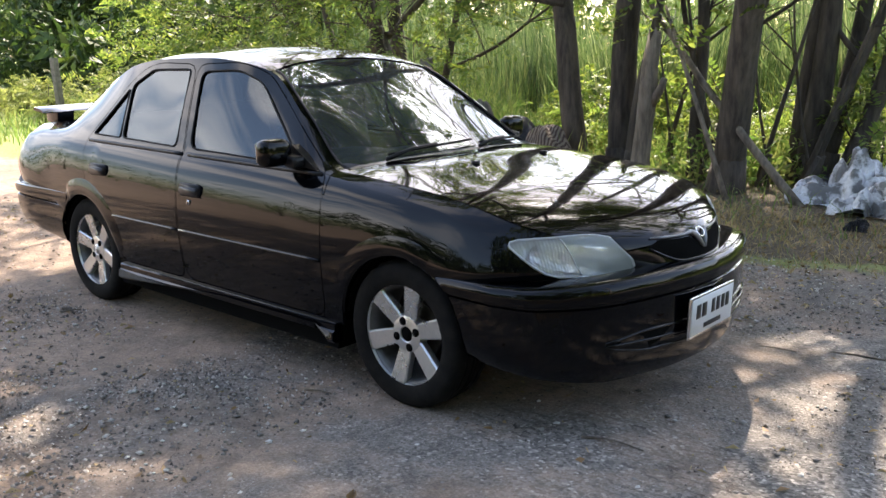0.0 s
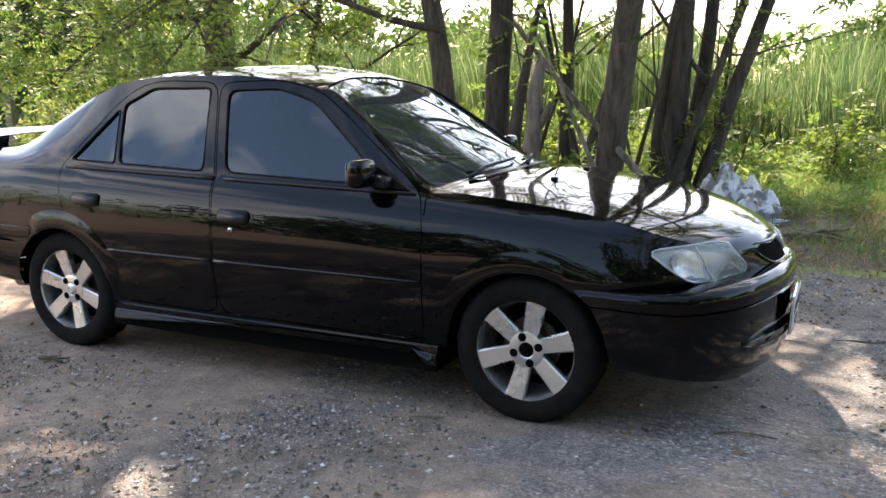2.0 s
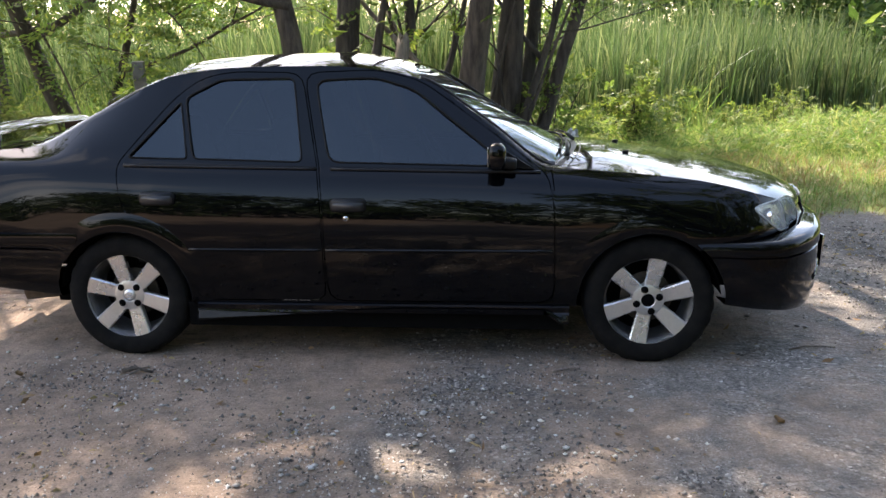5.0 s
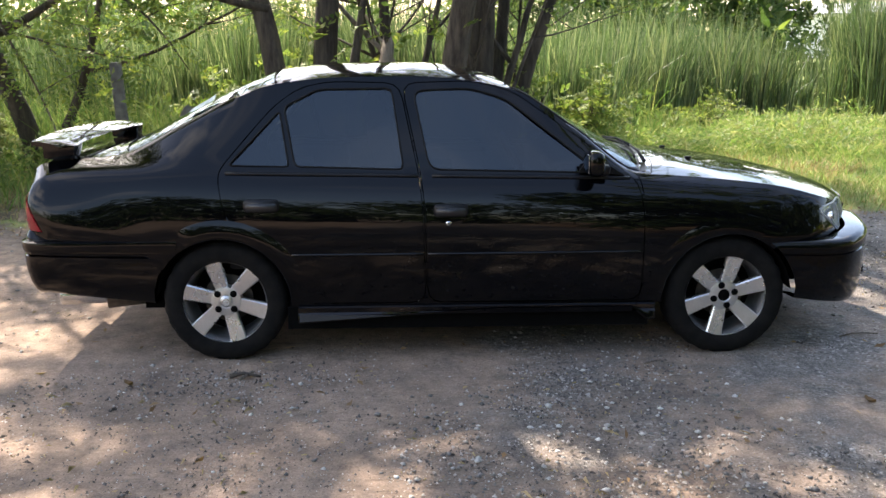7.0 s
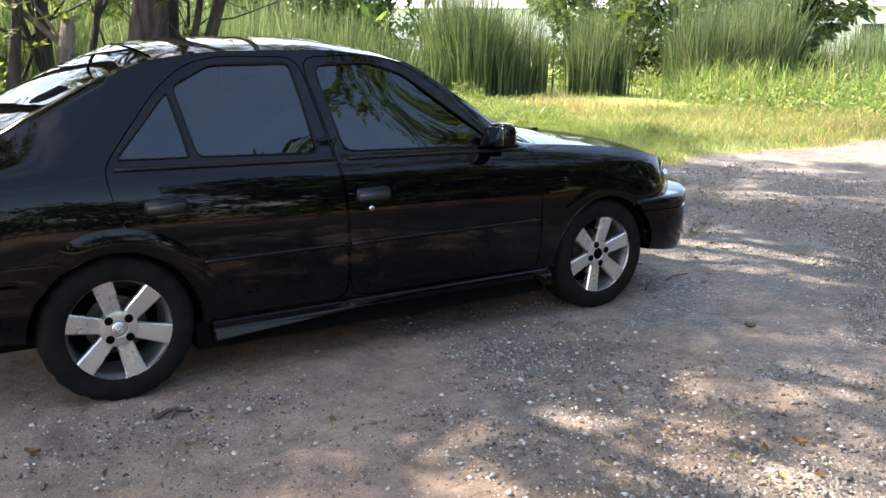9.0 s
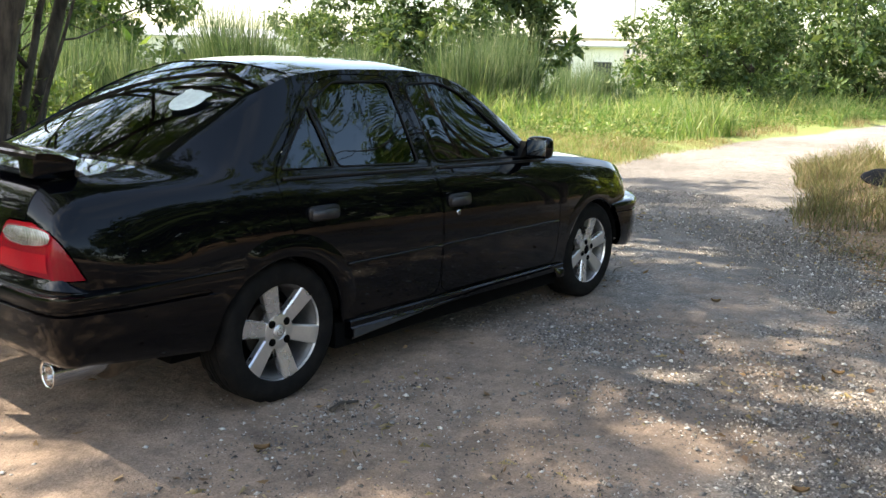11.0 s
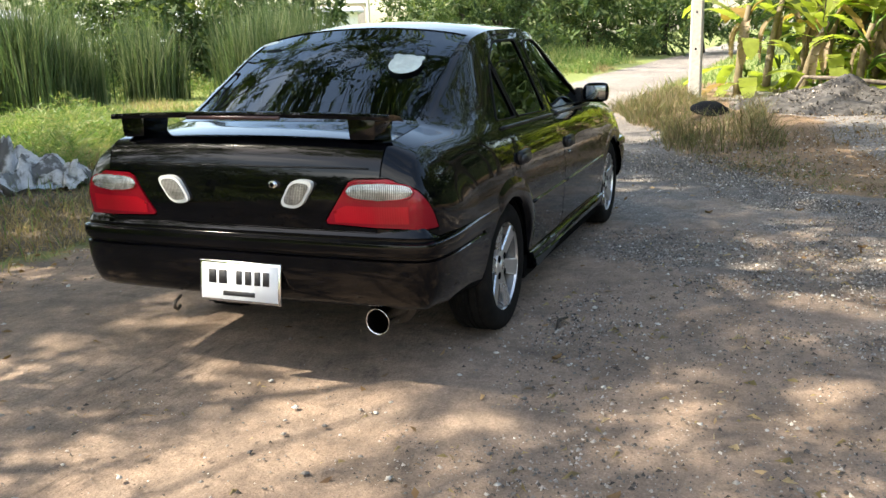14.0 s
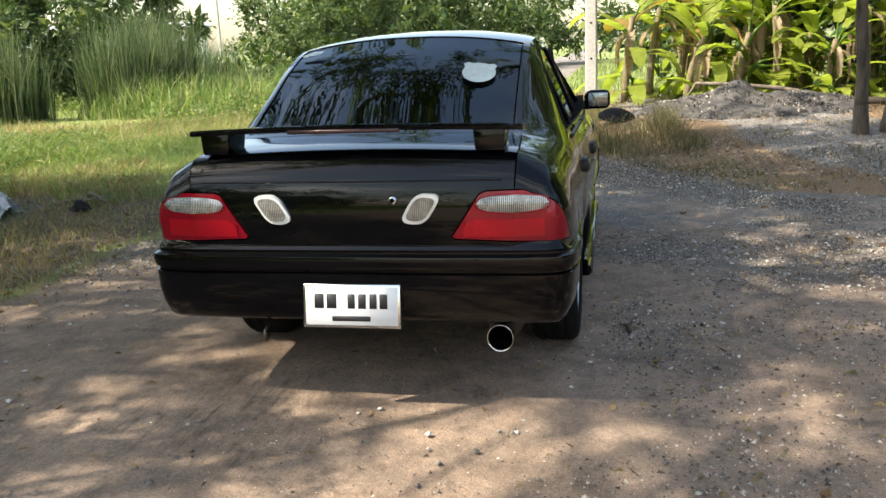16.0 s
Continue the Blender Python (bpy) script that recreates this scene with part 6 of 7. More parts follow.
    bm = bmesh.new()
    add_cyl(bm, (0, .055, 0), (0, .06, 0), .18, seg=40)
    part("wheel_back", bm, DARK, w, smooth=False)
    return w


def draw_in(car):
    """Final proportions: flanks drawn in a little, the tail drawn out and lowered."""
    for ob in car.children_recursive:
        if ob.type != 'MESH' or ob.matrix_basis != Matrix() or ob.parent.matrix_basis != Matrix():
            continue
        tail = {"rear_bumper": 0.0}.get(ob.name.split(".")[0], .4 if ob.parent.name == "rear_spoiler" else 1.0)
        n = len(ob.data.vertices)
        co = np.empty(n * 3, np.float32)
        ob.data.vertices.foreach_get("co", co)
        co = co.reshape(n, 3).astype(float)
        x, y, z = co.T
        back = step(-.15, -.80, x) * tail
        a = np.abs(y)
        slim = .028 * (1 - .65 * step(-.35, -.75, x)) * (1 - .6 * step(2.45, 2.85, x)) * step(.42, .70, a) + .35 * np.clip(a - .85, 0, 1)
        out = np.stack([x - .040 * back, np.sign(y) * (a - slim), z - .024 * back * step(.52, .66, z)], 1)
        ob.data.vertices.foreach_set("co", out.astype(np.float32).ravel())
        ob.data.update()


def build_car():
    car = thing("sedan_car", "glossy black four-door sedan with silver alloy wheels, parked on gravel", "car")
    bm, kinds, dead = body_skin()
    from mathutils.bvhtree import BVHTree
    tree = BVHTree.FromBMesh(bm)
    normals_ready = bm.normal_update()

    def side_y(x, z, off=0.0):
        """The right-hand skin at (x, z)."""
        h = tree.ray_cast(Vector((x, -2, z)), Vector((0, 1, 0)))
        return Vector((x, (h[0].y if h[0] else -.8) - off, z))

    paint = {"body_shell": "", "front_fender": "", "hood": "smooth black hood with a soft raised centre", "trunk_lid": "black trunk lid"}
    for k in ("body_shell", "hood", "trunk_lid"):
        skin_part(k, panel(kinds[k], both=True), PAINT, car, paint[k])
    skin_part("windscreen", panel(kinds["windscreen"], gap=.004, flange=.006, sink=.006, both=True, relax=50), WINDSCREEN, car, "clear windscreen mirroring branches and sky")
    rear_glass = skin_part("rear_glass", panel(kinds["rear_glass"], gap=.004, flange=.006, sink=.005, both=True, relax=70), REAR_GLASS, car, "dark tinted rear window")
    for k in ("front_fender", "front_door", "rear_door"):
        p = panel(kinds[k])
        q = mirrored(p)
        for b, sgn in ((p, -1), (q, 1)):
            ob = skin_part(k, b, PAINT, car)
            if "door" in k:
                win = ["front_window"] if k == "front_door" else ["rear_window", "quarter_window"]
                for wn in win:
                    g = panel(kinds[wn], gap=.004, flange=.008, sink=.007, relax=30)
                    g = mirrored(g) if sgn > 0 else g
                    skin_part(wn, g, GLASS, ob, "dark tinted window")
                # window seals
                for wn, poly in (("front_window", FRONT_WINDOW), ("rear_window", REAR_WINDOW), ("quarter_window", QUARTER_WINDOW)):
                    if wn in win:
                        bs = bmesh.new()
                        pts = [side_y(x, z, .0005) for x, z in poly]
                        if sgn > 0:
                            pts = [Vector((a.x, -a.y, a.z)) for a in pts]
                        add_tube(bs, pts, .0048, 6, closed=True)
                        part("window_seal", bs, RUBBER, ob)
                # waist strip, moulding and handle
                x0, x1 = (.975, 1.90) if k == "front_door" else (.03, .915)
                bs = bmesh.new()
                pts = [side_y(x0 + (x1 - x0) * i / 14, .893 - .0195 * ((x0 + (x1 - x0) * i / 14)), .003) for i in range(15)]
                add_tube(bs, [Vector((a.x, -sgn * a.y, a.z)) for a in pts], .0085, 6)
                part("waist_seal", bs, TRIM, ob)
                x0, x1 = (.952, 1.955) if k == "front_door" else (.325, .930)
                bs = bmesh.new()
                pts = [side_y(x0 + (x1 - x0) * i / 14, .520, .002) for i in range(15)]
                add_tube(bs, [Vector((a.x, -sgn * a.y, a.z)) for a in pts], .0075, 8)
                part("side_moulding", bs, PAINT, ob)
                hx, hz = (1.06, .722) if k == "front_door" else (.195, .750)
                a = side_y(hx, hz)
                bs = bmesh.new()
                pill = lambda w, h, r, cz: rounded([(hx - w / 2, cz - h / 2), (hx + w / 2, cz - h / 2), (hx + w / 2, cz + h / 2), (hx - w / 2, cz + h / 2)], r, 5)
                add_prism(bs, pill(.160, .060, .024, hz), "xz", -sgn * a.y - .012, -sgn * a.y + .012)
                base = part("handle", bs, TRIM, ob, "black plastic flap door handle")
                bs = bmesh.new()
                gy = -sgn * (a.y - .014)
                add_prism(bs, pill(.142, .036, .016, hz - .005), "xz", gy - .006, gy + .006)
                bmesh.ops.bevel(bs, geom=[e for e in bs.edges if len(e.link_faces) == 2 and e.calc_face_angle() > 1.2], offset=.004, segments=2, affect='EDGES')
                part("handle_grip", bs, HANDLE, base, "worn black grip")
                if k == "front_door":
                    a = side_y(1.048, .664)
                    bs = bmesh.new()
                    add_cyl(bs, (1.048, -sgn * a.y, .664), (1.048, -sgn * (a.y - .005), .664), .0125, seg=20)
                    part("door_lock", bs, CHROME, ob)
                    bs = bmesh.new()
                    add_box(bs, (1.048, -sgn * (a.y - .006), .664), (.003, .003, .011))
                    part("keyhole", bs, DARK, ob)
    # arch flares
    for x in (0, WHEELBASE):
        for sgn in (-1, 1):
            bs = bmesh.new()
            rows = []
            n = 30
            for i in range(n + 1):
                deg = -2 + 126 * i / n if x == 0 else 48 + 126 * i / n
                a = radians(deg)
                lo, hi = (-2, 124) if x == 0 else (48, 174)
                fade = min(1, (deg - lo) / 26, (hi - deg) / (10 if x == 0 else 34))
                fade = max(0, fade) ** .8
                col = []
                for r, o in ((ARCH_R - .004, -.03), (ARCH_R - .004, .006), (ARCH_R + .006, .010), (ARCH_R + .035, .010), (ARCH_R + .066, .006), (ARCH_R + .10, -.004)):
                    px, pz = x + r * math.cos(a), ARCH_Z + r * math.sin(a)
                    q = side_y(px, max(pz, .30), 0)
                    if q.y > -.70:
                        q.y = -.79
                    col.append(bs.verts.new((px, sgn * (-q.y + (o + .006) * fade * (1 if x == 0 else .6) - .006), pz)))
                rows.append(col)
            for p, q in zip(rows, rows[1:]):
                for j in range(5):
                    bs.faces.new((p[j], p[j + 1], q[j + 1], q[j]))
            part("wheel_arch_flare", bs, PAINT, car)
            # wheel well
            bs = bmesh.new()
            arcs = [[bs.verts.new((x + .312 * math.cos(t), sgn * y, .285 + .312 * math.sin(t))) for t in (.12 + (math.pi - .24) * i / 16 for i in range(17))] for y in (.78, .48)]
            for i in range(16):
                bs.faces.new((arcs[0][i], arcs[0][i + 1], arcs[1][i + 1], arcs[1][i]))
            bs.faces.new(arcs[1])
            part("wheel_well", bs, DARK, car)
    # lamps
    for sgn in (-1, 1):
        for k, mat, lab in (("headlamp", CLEAR_LENS, "clear headlamp with bright reflector"), ("tail_lamp", RED_LENS, "red tail lamp with a clear oval band")):
            whole = kinds[k]
            if k == "headlamp":
                side_of = lambda f: f.calc_center_median().y + .575 - (.705 - f.calc_center_median().z) * .40
                whole = [f for f in kinds[k] if side_of(f) > 0]
            g = panel(whole, gap=.003, flange=.02, sink=-.002)
            lamp = skin_part(k, mirrored(g) if sgn > 0 else g, mat, car, lab)
            if k == "headlamp":
                g = panel([f for f in kinds[k] if side_of(f) <= 0], gap=.003, flange=.02, sink=-.002)
                skin_part("indicator_lens", mirrored(g) if sgn > 0 else g, INDICATOR_LENS, lamp, "clear faceted indicator lens")
                g = panel(kinds[k], gap=.006, flange=0, sink=.045)
                skin_part("reflector", mirrored(g) if sgn > 0 else g, REFLECTOR, lamp, "bright bowl reflector")
                # two hollow bowls, each with its bulb
                for y, z, rb in ((-.645, .650, .036),):
                    bs = bmesh.new()
                    h = tree.ray_cast(Vector((4, y, z)), Vector((-1, 0, 0)))[0]
                    rings = []
                    for k in range(6):
                        q = k / 5
                        rings.append([bs.verts.new((h.x - .012 - .035 * (1 - q * q), sgn * -h.y + rb * q * math.cos(w) + (1e-4 if k == 0 else 0), h.z + rb * q * math.sin(w))) for w in (2 * math.pi * j / 20 for j in range(20))])
                    for p, q in zip(rings, rings[1:]):
                        for j in range(20):
                            bs.faces.new((p[j], p[(j + 1) % 20], q[(j + 1) % 20], q[j]))
                    add_cyl(bs, (h.x - .045, sgn * -h.y, h.z), (h.x - .02, sgn * -h.y, h.z), .008, .006, seg=10)
                    part("bulb_bowl", bs, CHROME, lamp, "bright hollow bowl with a bulb")
                bs = bmesh.new()
                pts = []
                for y, z in HEADLAMP:
                    h = tree.ray_cast(Vector((4, y, z)), Vector((-1, 0, 0)))[0] or tree.find_nearest(Vector((2.75, y, z)))[0]
                    pts.append((h.x + .002, sgn * -h.y, h.z))
                add_tube(bs, pts, .0042, 6, closed=True)
                part("lens_rim", bs, LAMP_RIM, lamp, "pale grey lens rim")
                bs = bmesh.new()
                pts = []
                for i in range(9):
                    z = .705 - .125 * i / 8
                    h = tree.ray_cast(Vector((4, -.575 + .05 * i / 8, z)), Vector((-1, 0, 0)))[0]
                    pts.append((h.x + .001, sgn * -h.y, h.z))
                add_tube(bs, pts, .003, 5)
                part("lens_divider", bs, LAMP_RIM, lamp)
            else:
                bs = bmesh.new()
                cols = []
                for i in range(25):
                    u = -1 + 2 * i / 24
                    y = -.584 + .126 * u
                    hh = .029 * math.sqrt(max(0, 1 - abs(u) ** 3)) + .001
                    col = []
                    for w in (-1, -.5, 0, .5, 1):
                        h = tree.ray_cast(Vector((-2, y,   .793 + hh * w)), Vector((1, 0, 0)))[0]
                        if h is None:
                            h = Vector((-.77, y,   .793 + hh * w))
                        col.append(bs.verts.new((h.x - .004 - .003 * (1 - w * w), sgn * -h.y, h.z)))
                    cols.append(col)
                for p, q in zip(cols, cols[1:]):
                    for j in range(4):
                        bs.faces.new((p[j], p[j + 1], q[j + 1], q[j]))
                part("clear_band", bs, LAMP_CLEAR, lamp, "clear ribbed oval band")
                # ribbed reflex field below and a dark seam round the lamp
                bs = bmesh.new()
                cols = []
                for i in range(25):
                    u = i / 24
                    y = -.695 + .285 * u
                    col = []
                    for w in range(5):
                        z = .680 + .062 * w / 4 - (.020 * (u - .85) / .15 if u > .85 and w == 4 else 0)
                        h = tree.ray_cast(Vector((-2, y, z)), Vector((1, 0, 0)))[0]
                        col.append(bs.verts.new((h.x - .0045, sgn * -h.y, h.z)))
                    cols.append(col)
                for p, q in zip(cols, cols[1:]):
                    for j in range(4):
                        bs.faces.new((p[j], p[j + 1], q[j + 1], q[j]))
                part("reflex_field", bs, DEEP_RED, lamp, "brighter red ribbed field")
                bs = bmesh.new()
                pts = []
                for i in range(29):
                    a = 2 * math.pi * i / 29
                    y, z = -.584 + .128 * math.copysign(abs(math.cos(a)) ** .7, math.cos(a)), .793 + .030 * math.copysign(abs(math.sin(a)) ** .8, math.sin(a))
                    h = tree.ray_cast(Vector((-2, y, z)), Vector((1, 0, 0)))[0]
                    if h:
                        pts.append((h.x - .003, sgn * -h.y, h.z))
                add_tube(bs, pts, .0028, 5, closed=True)
                part("band_rim", bs, RED_LENS, lamp)
    # trunk reversing lamps, lock, number plates
    for sgn in (-1, 1):
        out = rounded([(sgn * .345, .828), (sgn * .250, .834), (sgn * .190, .732), (sgn * .280, .724)], .040, 5)
        bs = bmesh.new()
        add_prism(bs, out, "yz", -.899, -.860)
        rv = crease(part("reversing_lamp", bs, LAMP_WHITE, car, "clear slanted reversing lamp in a chrome rim"), 40)
        c = sum((Vector(p) for p in out), Vector((0, 0))) / len(out)
        bs = bmesh.new()
        add_prism(bs, [tuple(c + (Vector(p) - c) * .78) for p in out], "yz", -.904, -.88)
        crease(part("lens", bs, LAMP_CLEAR, rv), 40)
    bs = bmesh.new()
    add_cyl(bs, (-.898, -.170, .810), (-.86, -.170, .810), .014, seg=20)
    part("trunk_lock", bs, CHROME, car)
    bs = bmesh.new()
    add_cyl(bs, (-.900, -.170, .810), (-.87, -.170, .810), .008, seg=16)
    part("lock_barrel", bs, DARK, car)

    def number_plate(x, y, z, tilt, face):
        pl = new("number_plate")
        pl.parent = car
        pl.matrix_basis = pose(x, y, z, 0, 0, 0 if face < 0 else 180) @ pose(0, 0, 0, 0, tilt, 0)
        pl["label"] = "white number plate in a clear frame"
        b = bmesh.new()
        add_box(b, (0, 0, 0), (.012, .356, .156), bevel=.004)
        part("plate_frame", b, CHROME, pl)
        b = bmesh.new()
        add_box(b, (-.007, 0, 0), (.003, .336, .136), bevel=.001, seg=1)
        part("plate_face", b, PLATE_WHITE, pl)
        for yy, wd in ((.118, .034), (.072, .036), (0.0, .026), (-.040, .028), (-.080, .026), (-.118, .028)):
            b = bmesh.new()
            add_box(b, (-.009, yy, .018), (.003, wd, .052), bevel=.001, seg=1)
            part("plate_bar", b, INK, pl)
        b = bmesh.new()
        add_box(b, (-.009, 0, -.044), (.003, .140, .018), bevel=.001, seg=1)
        part("plate_bar", b, INK, pl)

    number_plate(-.948, -.006, .412, 8, -1)
    number_plate(3.281, -.055, .400, -2, 1)
    # bumpers
    rows = [(-.02, -.22), (0, -.10), (.02, -.035), (.10, -.016), (.24, -.004), (.45, .0), (.66, .0), (.76, -.001), (.775, -.008), (.795, -.008), (.81, .004), (.88, .006), (.95, .002), (.985, -.010), (1.0, -.03), (1.0, -.10)]
    fb = bumper([(2.55, .806), (2.685, .803), (2.80, .797), (2.95, .755), (3.06, .672), (3.15, .54), (3.215, .36), (3.258, .17), (3.27, 0)], rows,
                lambda x: (.27 - .065 * min(1, max(0, (x - 2.7) / .45)), .560 + .028 * min(1, max(0, (x - 2.95) / .3))))
    front = part("front_bumper", fb, PAINT, car, "smooth black front bumper with a low intake slot")
    crease(front, 42)
    rows = [(-.02, -.22), (0, -.10), (.025, -.045), (.09, -.030), (.25, -.012), (.48, .0), (.73, .002), (.757, -.008), (.787, -.008), (.807, .005), (.904, .011), (.98, .007), (1.0, -.004),
            (1.05, -.014), (1.15, -.015), (1.25, -.012), (1.5, -.020), (1.8, -.034), (1.97, -.050), (2.0, -.085)]
    rb = bumper([(-.20, .806), (-.318, .806), (-.52, .805), (-.76, .797), (-.862, .782), (-.907, .740), (-.926, .64), (-.935, .34), (-.938, 0)], rows,
                lambda x: (.27 + .065 * min(1, max(0, (-.3 - x) / .5)), .592), lambda x: .012 + .055 * min(1, max(0, (-.80 - x) / .10)))
    rear = part("rear_bumper", rb, PAINT, car, "smooth black rear bumper with a ridge line")
    crease(rear, 42)
    # intake slot
    def front_x(y):
        k = [(3.258, .17), (3.215, .36), (3.15, .54), (3.06, .672)]
        a = abs(y)
        if a <= .17:
            return 3.27 - .012 * (a / .17) ** 2
        for (x0, y0), (x1, y1) in zip(k, k[1:]):
            if a <= y1:
                return x0 + (x1 - x0) * (a - y0) / (y1 - y0)
        return 3.06
    bs = bmesh.new()
    n = 24
    cols = []
    for i in range(n + 1):
        y = -.56 + 1.12 * i / n
        x = front_x(y)
        k = 1 - .75 * max(0, abs(y) - .40) / .16
        cols.append([bs.verts.new((x + o, y, .352 + dz * k)) for dz, o in ((-.036, -.014), (-.032, -.002), (.030, .004), (.034, -.004))])
    for p, q in zip(cols, cols[1:]):
        for j in range(3):
            bs.faces.new((p[j], p[j + 1], q[j + 1], q[j]))
    part("intake_slot", bs, DARK, front, "dark lower intake slot")
    for dz in (-.038, .0, .036):
        bs = bmesh.new()
        pts = []
        for i in range(n + 1):
            y = -.56 + 1.12 * i / n
            k = 1 - .75 * max(0, abs(y) - .40) / .16
            pts.append((front_x(y) + (.003 if dz >= 0 else -.003), y, .352 + dz * k))
        add_tube(bs, pts, .006, 6)
        part("intake_rib", bs, PAINT, front)
    # grille: dark mesh in a shield, winged badge bar above it
    def nose(y, z, off):
        h = tree.ray_cast(Vector((4, -abs(y), z)), Vector((-1, 0, 0)))[0]
        return Vector(((h.x if h else 3.15) + off, y, z))
    bs = bmesh.new()
    cols = []
    for i in range(31):
        y = -.27 + .54 * i / 30
        u = abs(y) / .27
        top = .655 + .020 * u - .02 * max(0, u - .85) / .15
        if u < .22:
            top -= .03 * (1 - u / .22)
        bot = .592 + .045 * max(0, u - .55) ** 1.5 / .45 ** 1.5
        cols.append([bs.verts.new(nose(y, bot + (top - bot) * j / 6, .003)) for j in range(7)])
    for p, q in zip(cols, cols[1:]):
        for j in range(6):
            bs.faces.new((p[j], p[j + 1], q[j + 1], q[j]))
    gr = part("grille", bs, DARK, car, "black shield grille with a silver V-shaped bar")
    for sgn in (-1, 1):
        bs = bmesh.new()
        pts = [nose(sgn * y, z, .008) for y, z in ((.004, .620), (.02, .645), (.035, .668), (.055, .679), (.11, .675), (.19, .677), (.265, .680))]
        add_tube(bs, pts, [.005, .009, .011, .009, .006, .005, .003], 6)
        part("grille_bar", bs, BADGE, gr, "silver grey winged bar")
    bs = bmesh.new()
    add_tube(bs, [nose(.024 * math.cos(t), .672 + .016 * math.sin(t), .012) for t in (2 * math.pi * i / 20 for i in range(20))], .0035, 6, closed=True)
    part("emblem", bs, CHROME, gr)
    bs = bmesh.new()
    pts = []
    for i in range(31):
        y = -.275 + .55 * i / 30
        u = abs(y) / .275
        pts.append(nose(y, .588 + .055 * max(0, u - .5) ** 1.5 / .5 ** 1.5, .004))
    add_tube(bs, pts, .006, 6)
    part("grille_rim", bs, PAINT, gr)
    # side skirts
    for sgn in (-1, 1):
        bs = bmesh.new()
        prof = [(.770, .268), (.806, .268), (.815, .262), (.816, .240), (.826, .232), (.828, .200), (.820, .188), (.770, .185)]
        xs = [.345, .36, .8, 1.3, 1.8, 1.92, 1.99, 2.03]
        cols = []
        for x in xs:
            lift = .055 * min(1, max(0, (x - .5) / .5)) * (1 - min(1, max(0, (x - 1.93) / .05)))
            cols.append([bs.verts.new((x, sgn * y, z + (lift if z < .23 else lift * .0))) for y, z in prof])
        for p, q in zip(cols, cols[1:]):
            for j in range(len(prof) - 1):
                bs.faces.new((p[j], p[j + 1], q[j + 1], q[j]))
        bs.faces.new(cols[0])
        bs.faces.new(cols[-1])
        crease(part("side_skirt", bs, PAINT, car, "black side skirt below the doors"), 30)
        # matt grey flared corner at the skirt's rear end, lighter than the paint
        bs = bmesh.new()
        tri = [(.352, .829, .236), (.352, .836, .200), (.80, .832, .226)]
        out = [bs.verts.new((x, sgn * y, z)) for x, y, z in tri]
        inn = [bs.verts.new((x, sgn * (y - .02), z)) for x, y, z in tri]
        bs.faces.new(out)
        bs.faces.new(inn[::-1])
        for j in range(3):
            bs.faces.new((out[j], inn[j], inn[(j + 1) % 3], out[(j + 1) % 3]))
        part("skirt_corner", bs, GREY_TRIM, car, "matt grey flared corner of the skirt", smooth=False)
    # mirrors
    for sgn in (-1, 1):
        bs = bmesh.new()
        vs = bmesh.ops.create_uvsphere(bs, u_segments=24, v_segments=14, radius=1)["verts"]
        for v in vs:
            x, y, z = v.co
            f = lambda t, e: math.copysign(abs(t) ** e, t)
            v.co = Vector((1.708 + f(x, .75) * (.046 if x > 0 else .034) + .02 * y * sgn * -1 * 0, sgn * (.842 + f(y, .55) * .093), .938 + f(z, .6) * .058))
        mir = part("wing_mirror", bs, PAINT, car, "black wing mirror")
        bs = bmesh.new()
        add_box(bs, (1.6765, sgn * .844, .938), (.006, .140, .082), bevel=.0025, seg=2)
        part("mirror_glass", bs, MIRROR, mir)
        bs = bmesh.new()
        add_box(bs, (1.755, sgn * .745, .900), (.085, .10, .05), rot=(0, 8, 0), bevel=.018, seg=3)
        part("mirror_arm", bs, TRIM, mir)
        bs = bmesh.new()
        add_prism(bs, [(1.66, .885), (1.72, .965), (1.875, .868)], "xz", sgn * .700, sgn * .742)
        part("mirror_base", bs, RUBBER, mir, smooth=False)
    # rear wing
    wing = new("rear_spoiler")
    wing.parent = car
    wing["label"] = "raised black boot spoiler on two legs"
    bs = bmesh.new()
    cols = []
    for i in range(33):
        y = -.605 + 1.21 * i / 32
        u = abs(y) / .605
        c = .195 * (1 - .35 * max(0, u - .9) / .1)
        x0 = -.890 + .030 * u ** 3
        z0 = 1.045 - .012 * u ** 2
        cols.append([bs.verts.new((x0 + c * a, y - .018, z0 + h)) for a, h in ((0, 0), (.04, .007), (.3, .006), (.7, -.004), (1, -.022), (.96, -.027), (.6, -.018), (.2, -.016), (.02, -.012))])
    for p, q in zip(cols, cols[1:]):
        for j in range(9):
            bs.faces.new((p[j], p[(j + 1) % 9], q[(j + 1) % 9], q[j]))
    bs.faces.new(cols[0])
    bs.faces.new(cols[-1])
    crease(part("blade", bs, PAINT, wing), 40)
    for sgn in (-1, 1):
        bs = bmesh.new()
        add_box(bs, (-.765, sgn * .500, .985), (.14, .105, .085), rot=(0, 6, 0), bevel=.012, seg=2, taper=-.12)
        crease(part("leg", bs, PAINT, wing), 40)
    bs = bmesh.new()
    add_box(bs, (-.889, 0, 1.032), (.010, .40, .014), bevel=.003, seg=1)
    part("brake_light", bs, BRAKE_STRIP, wing, "dull red high brake light strip")
    bs = bmesh.new()
    pts = []
    for i in range(41):
        y = -.545 + 1.09 * i / 40
        h = tree.ray_cast(Vector((-2, -abs(y), .872)), Vector((1, 0, 0)))[0]
        pts.append((h.x - .0005, y, .872))
    add_tube(bs, pts, .0035, 5)
    part("lid_crease", bs, PAINT, car)
    # tail pipe
    bs = bmesh.new()
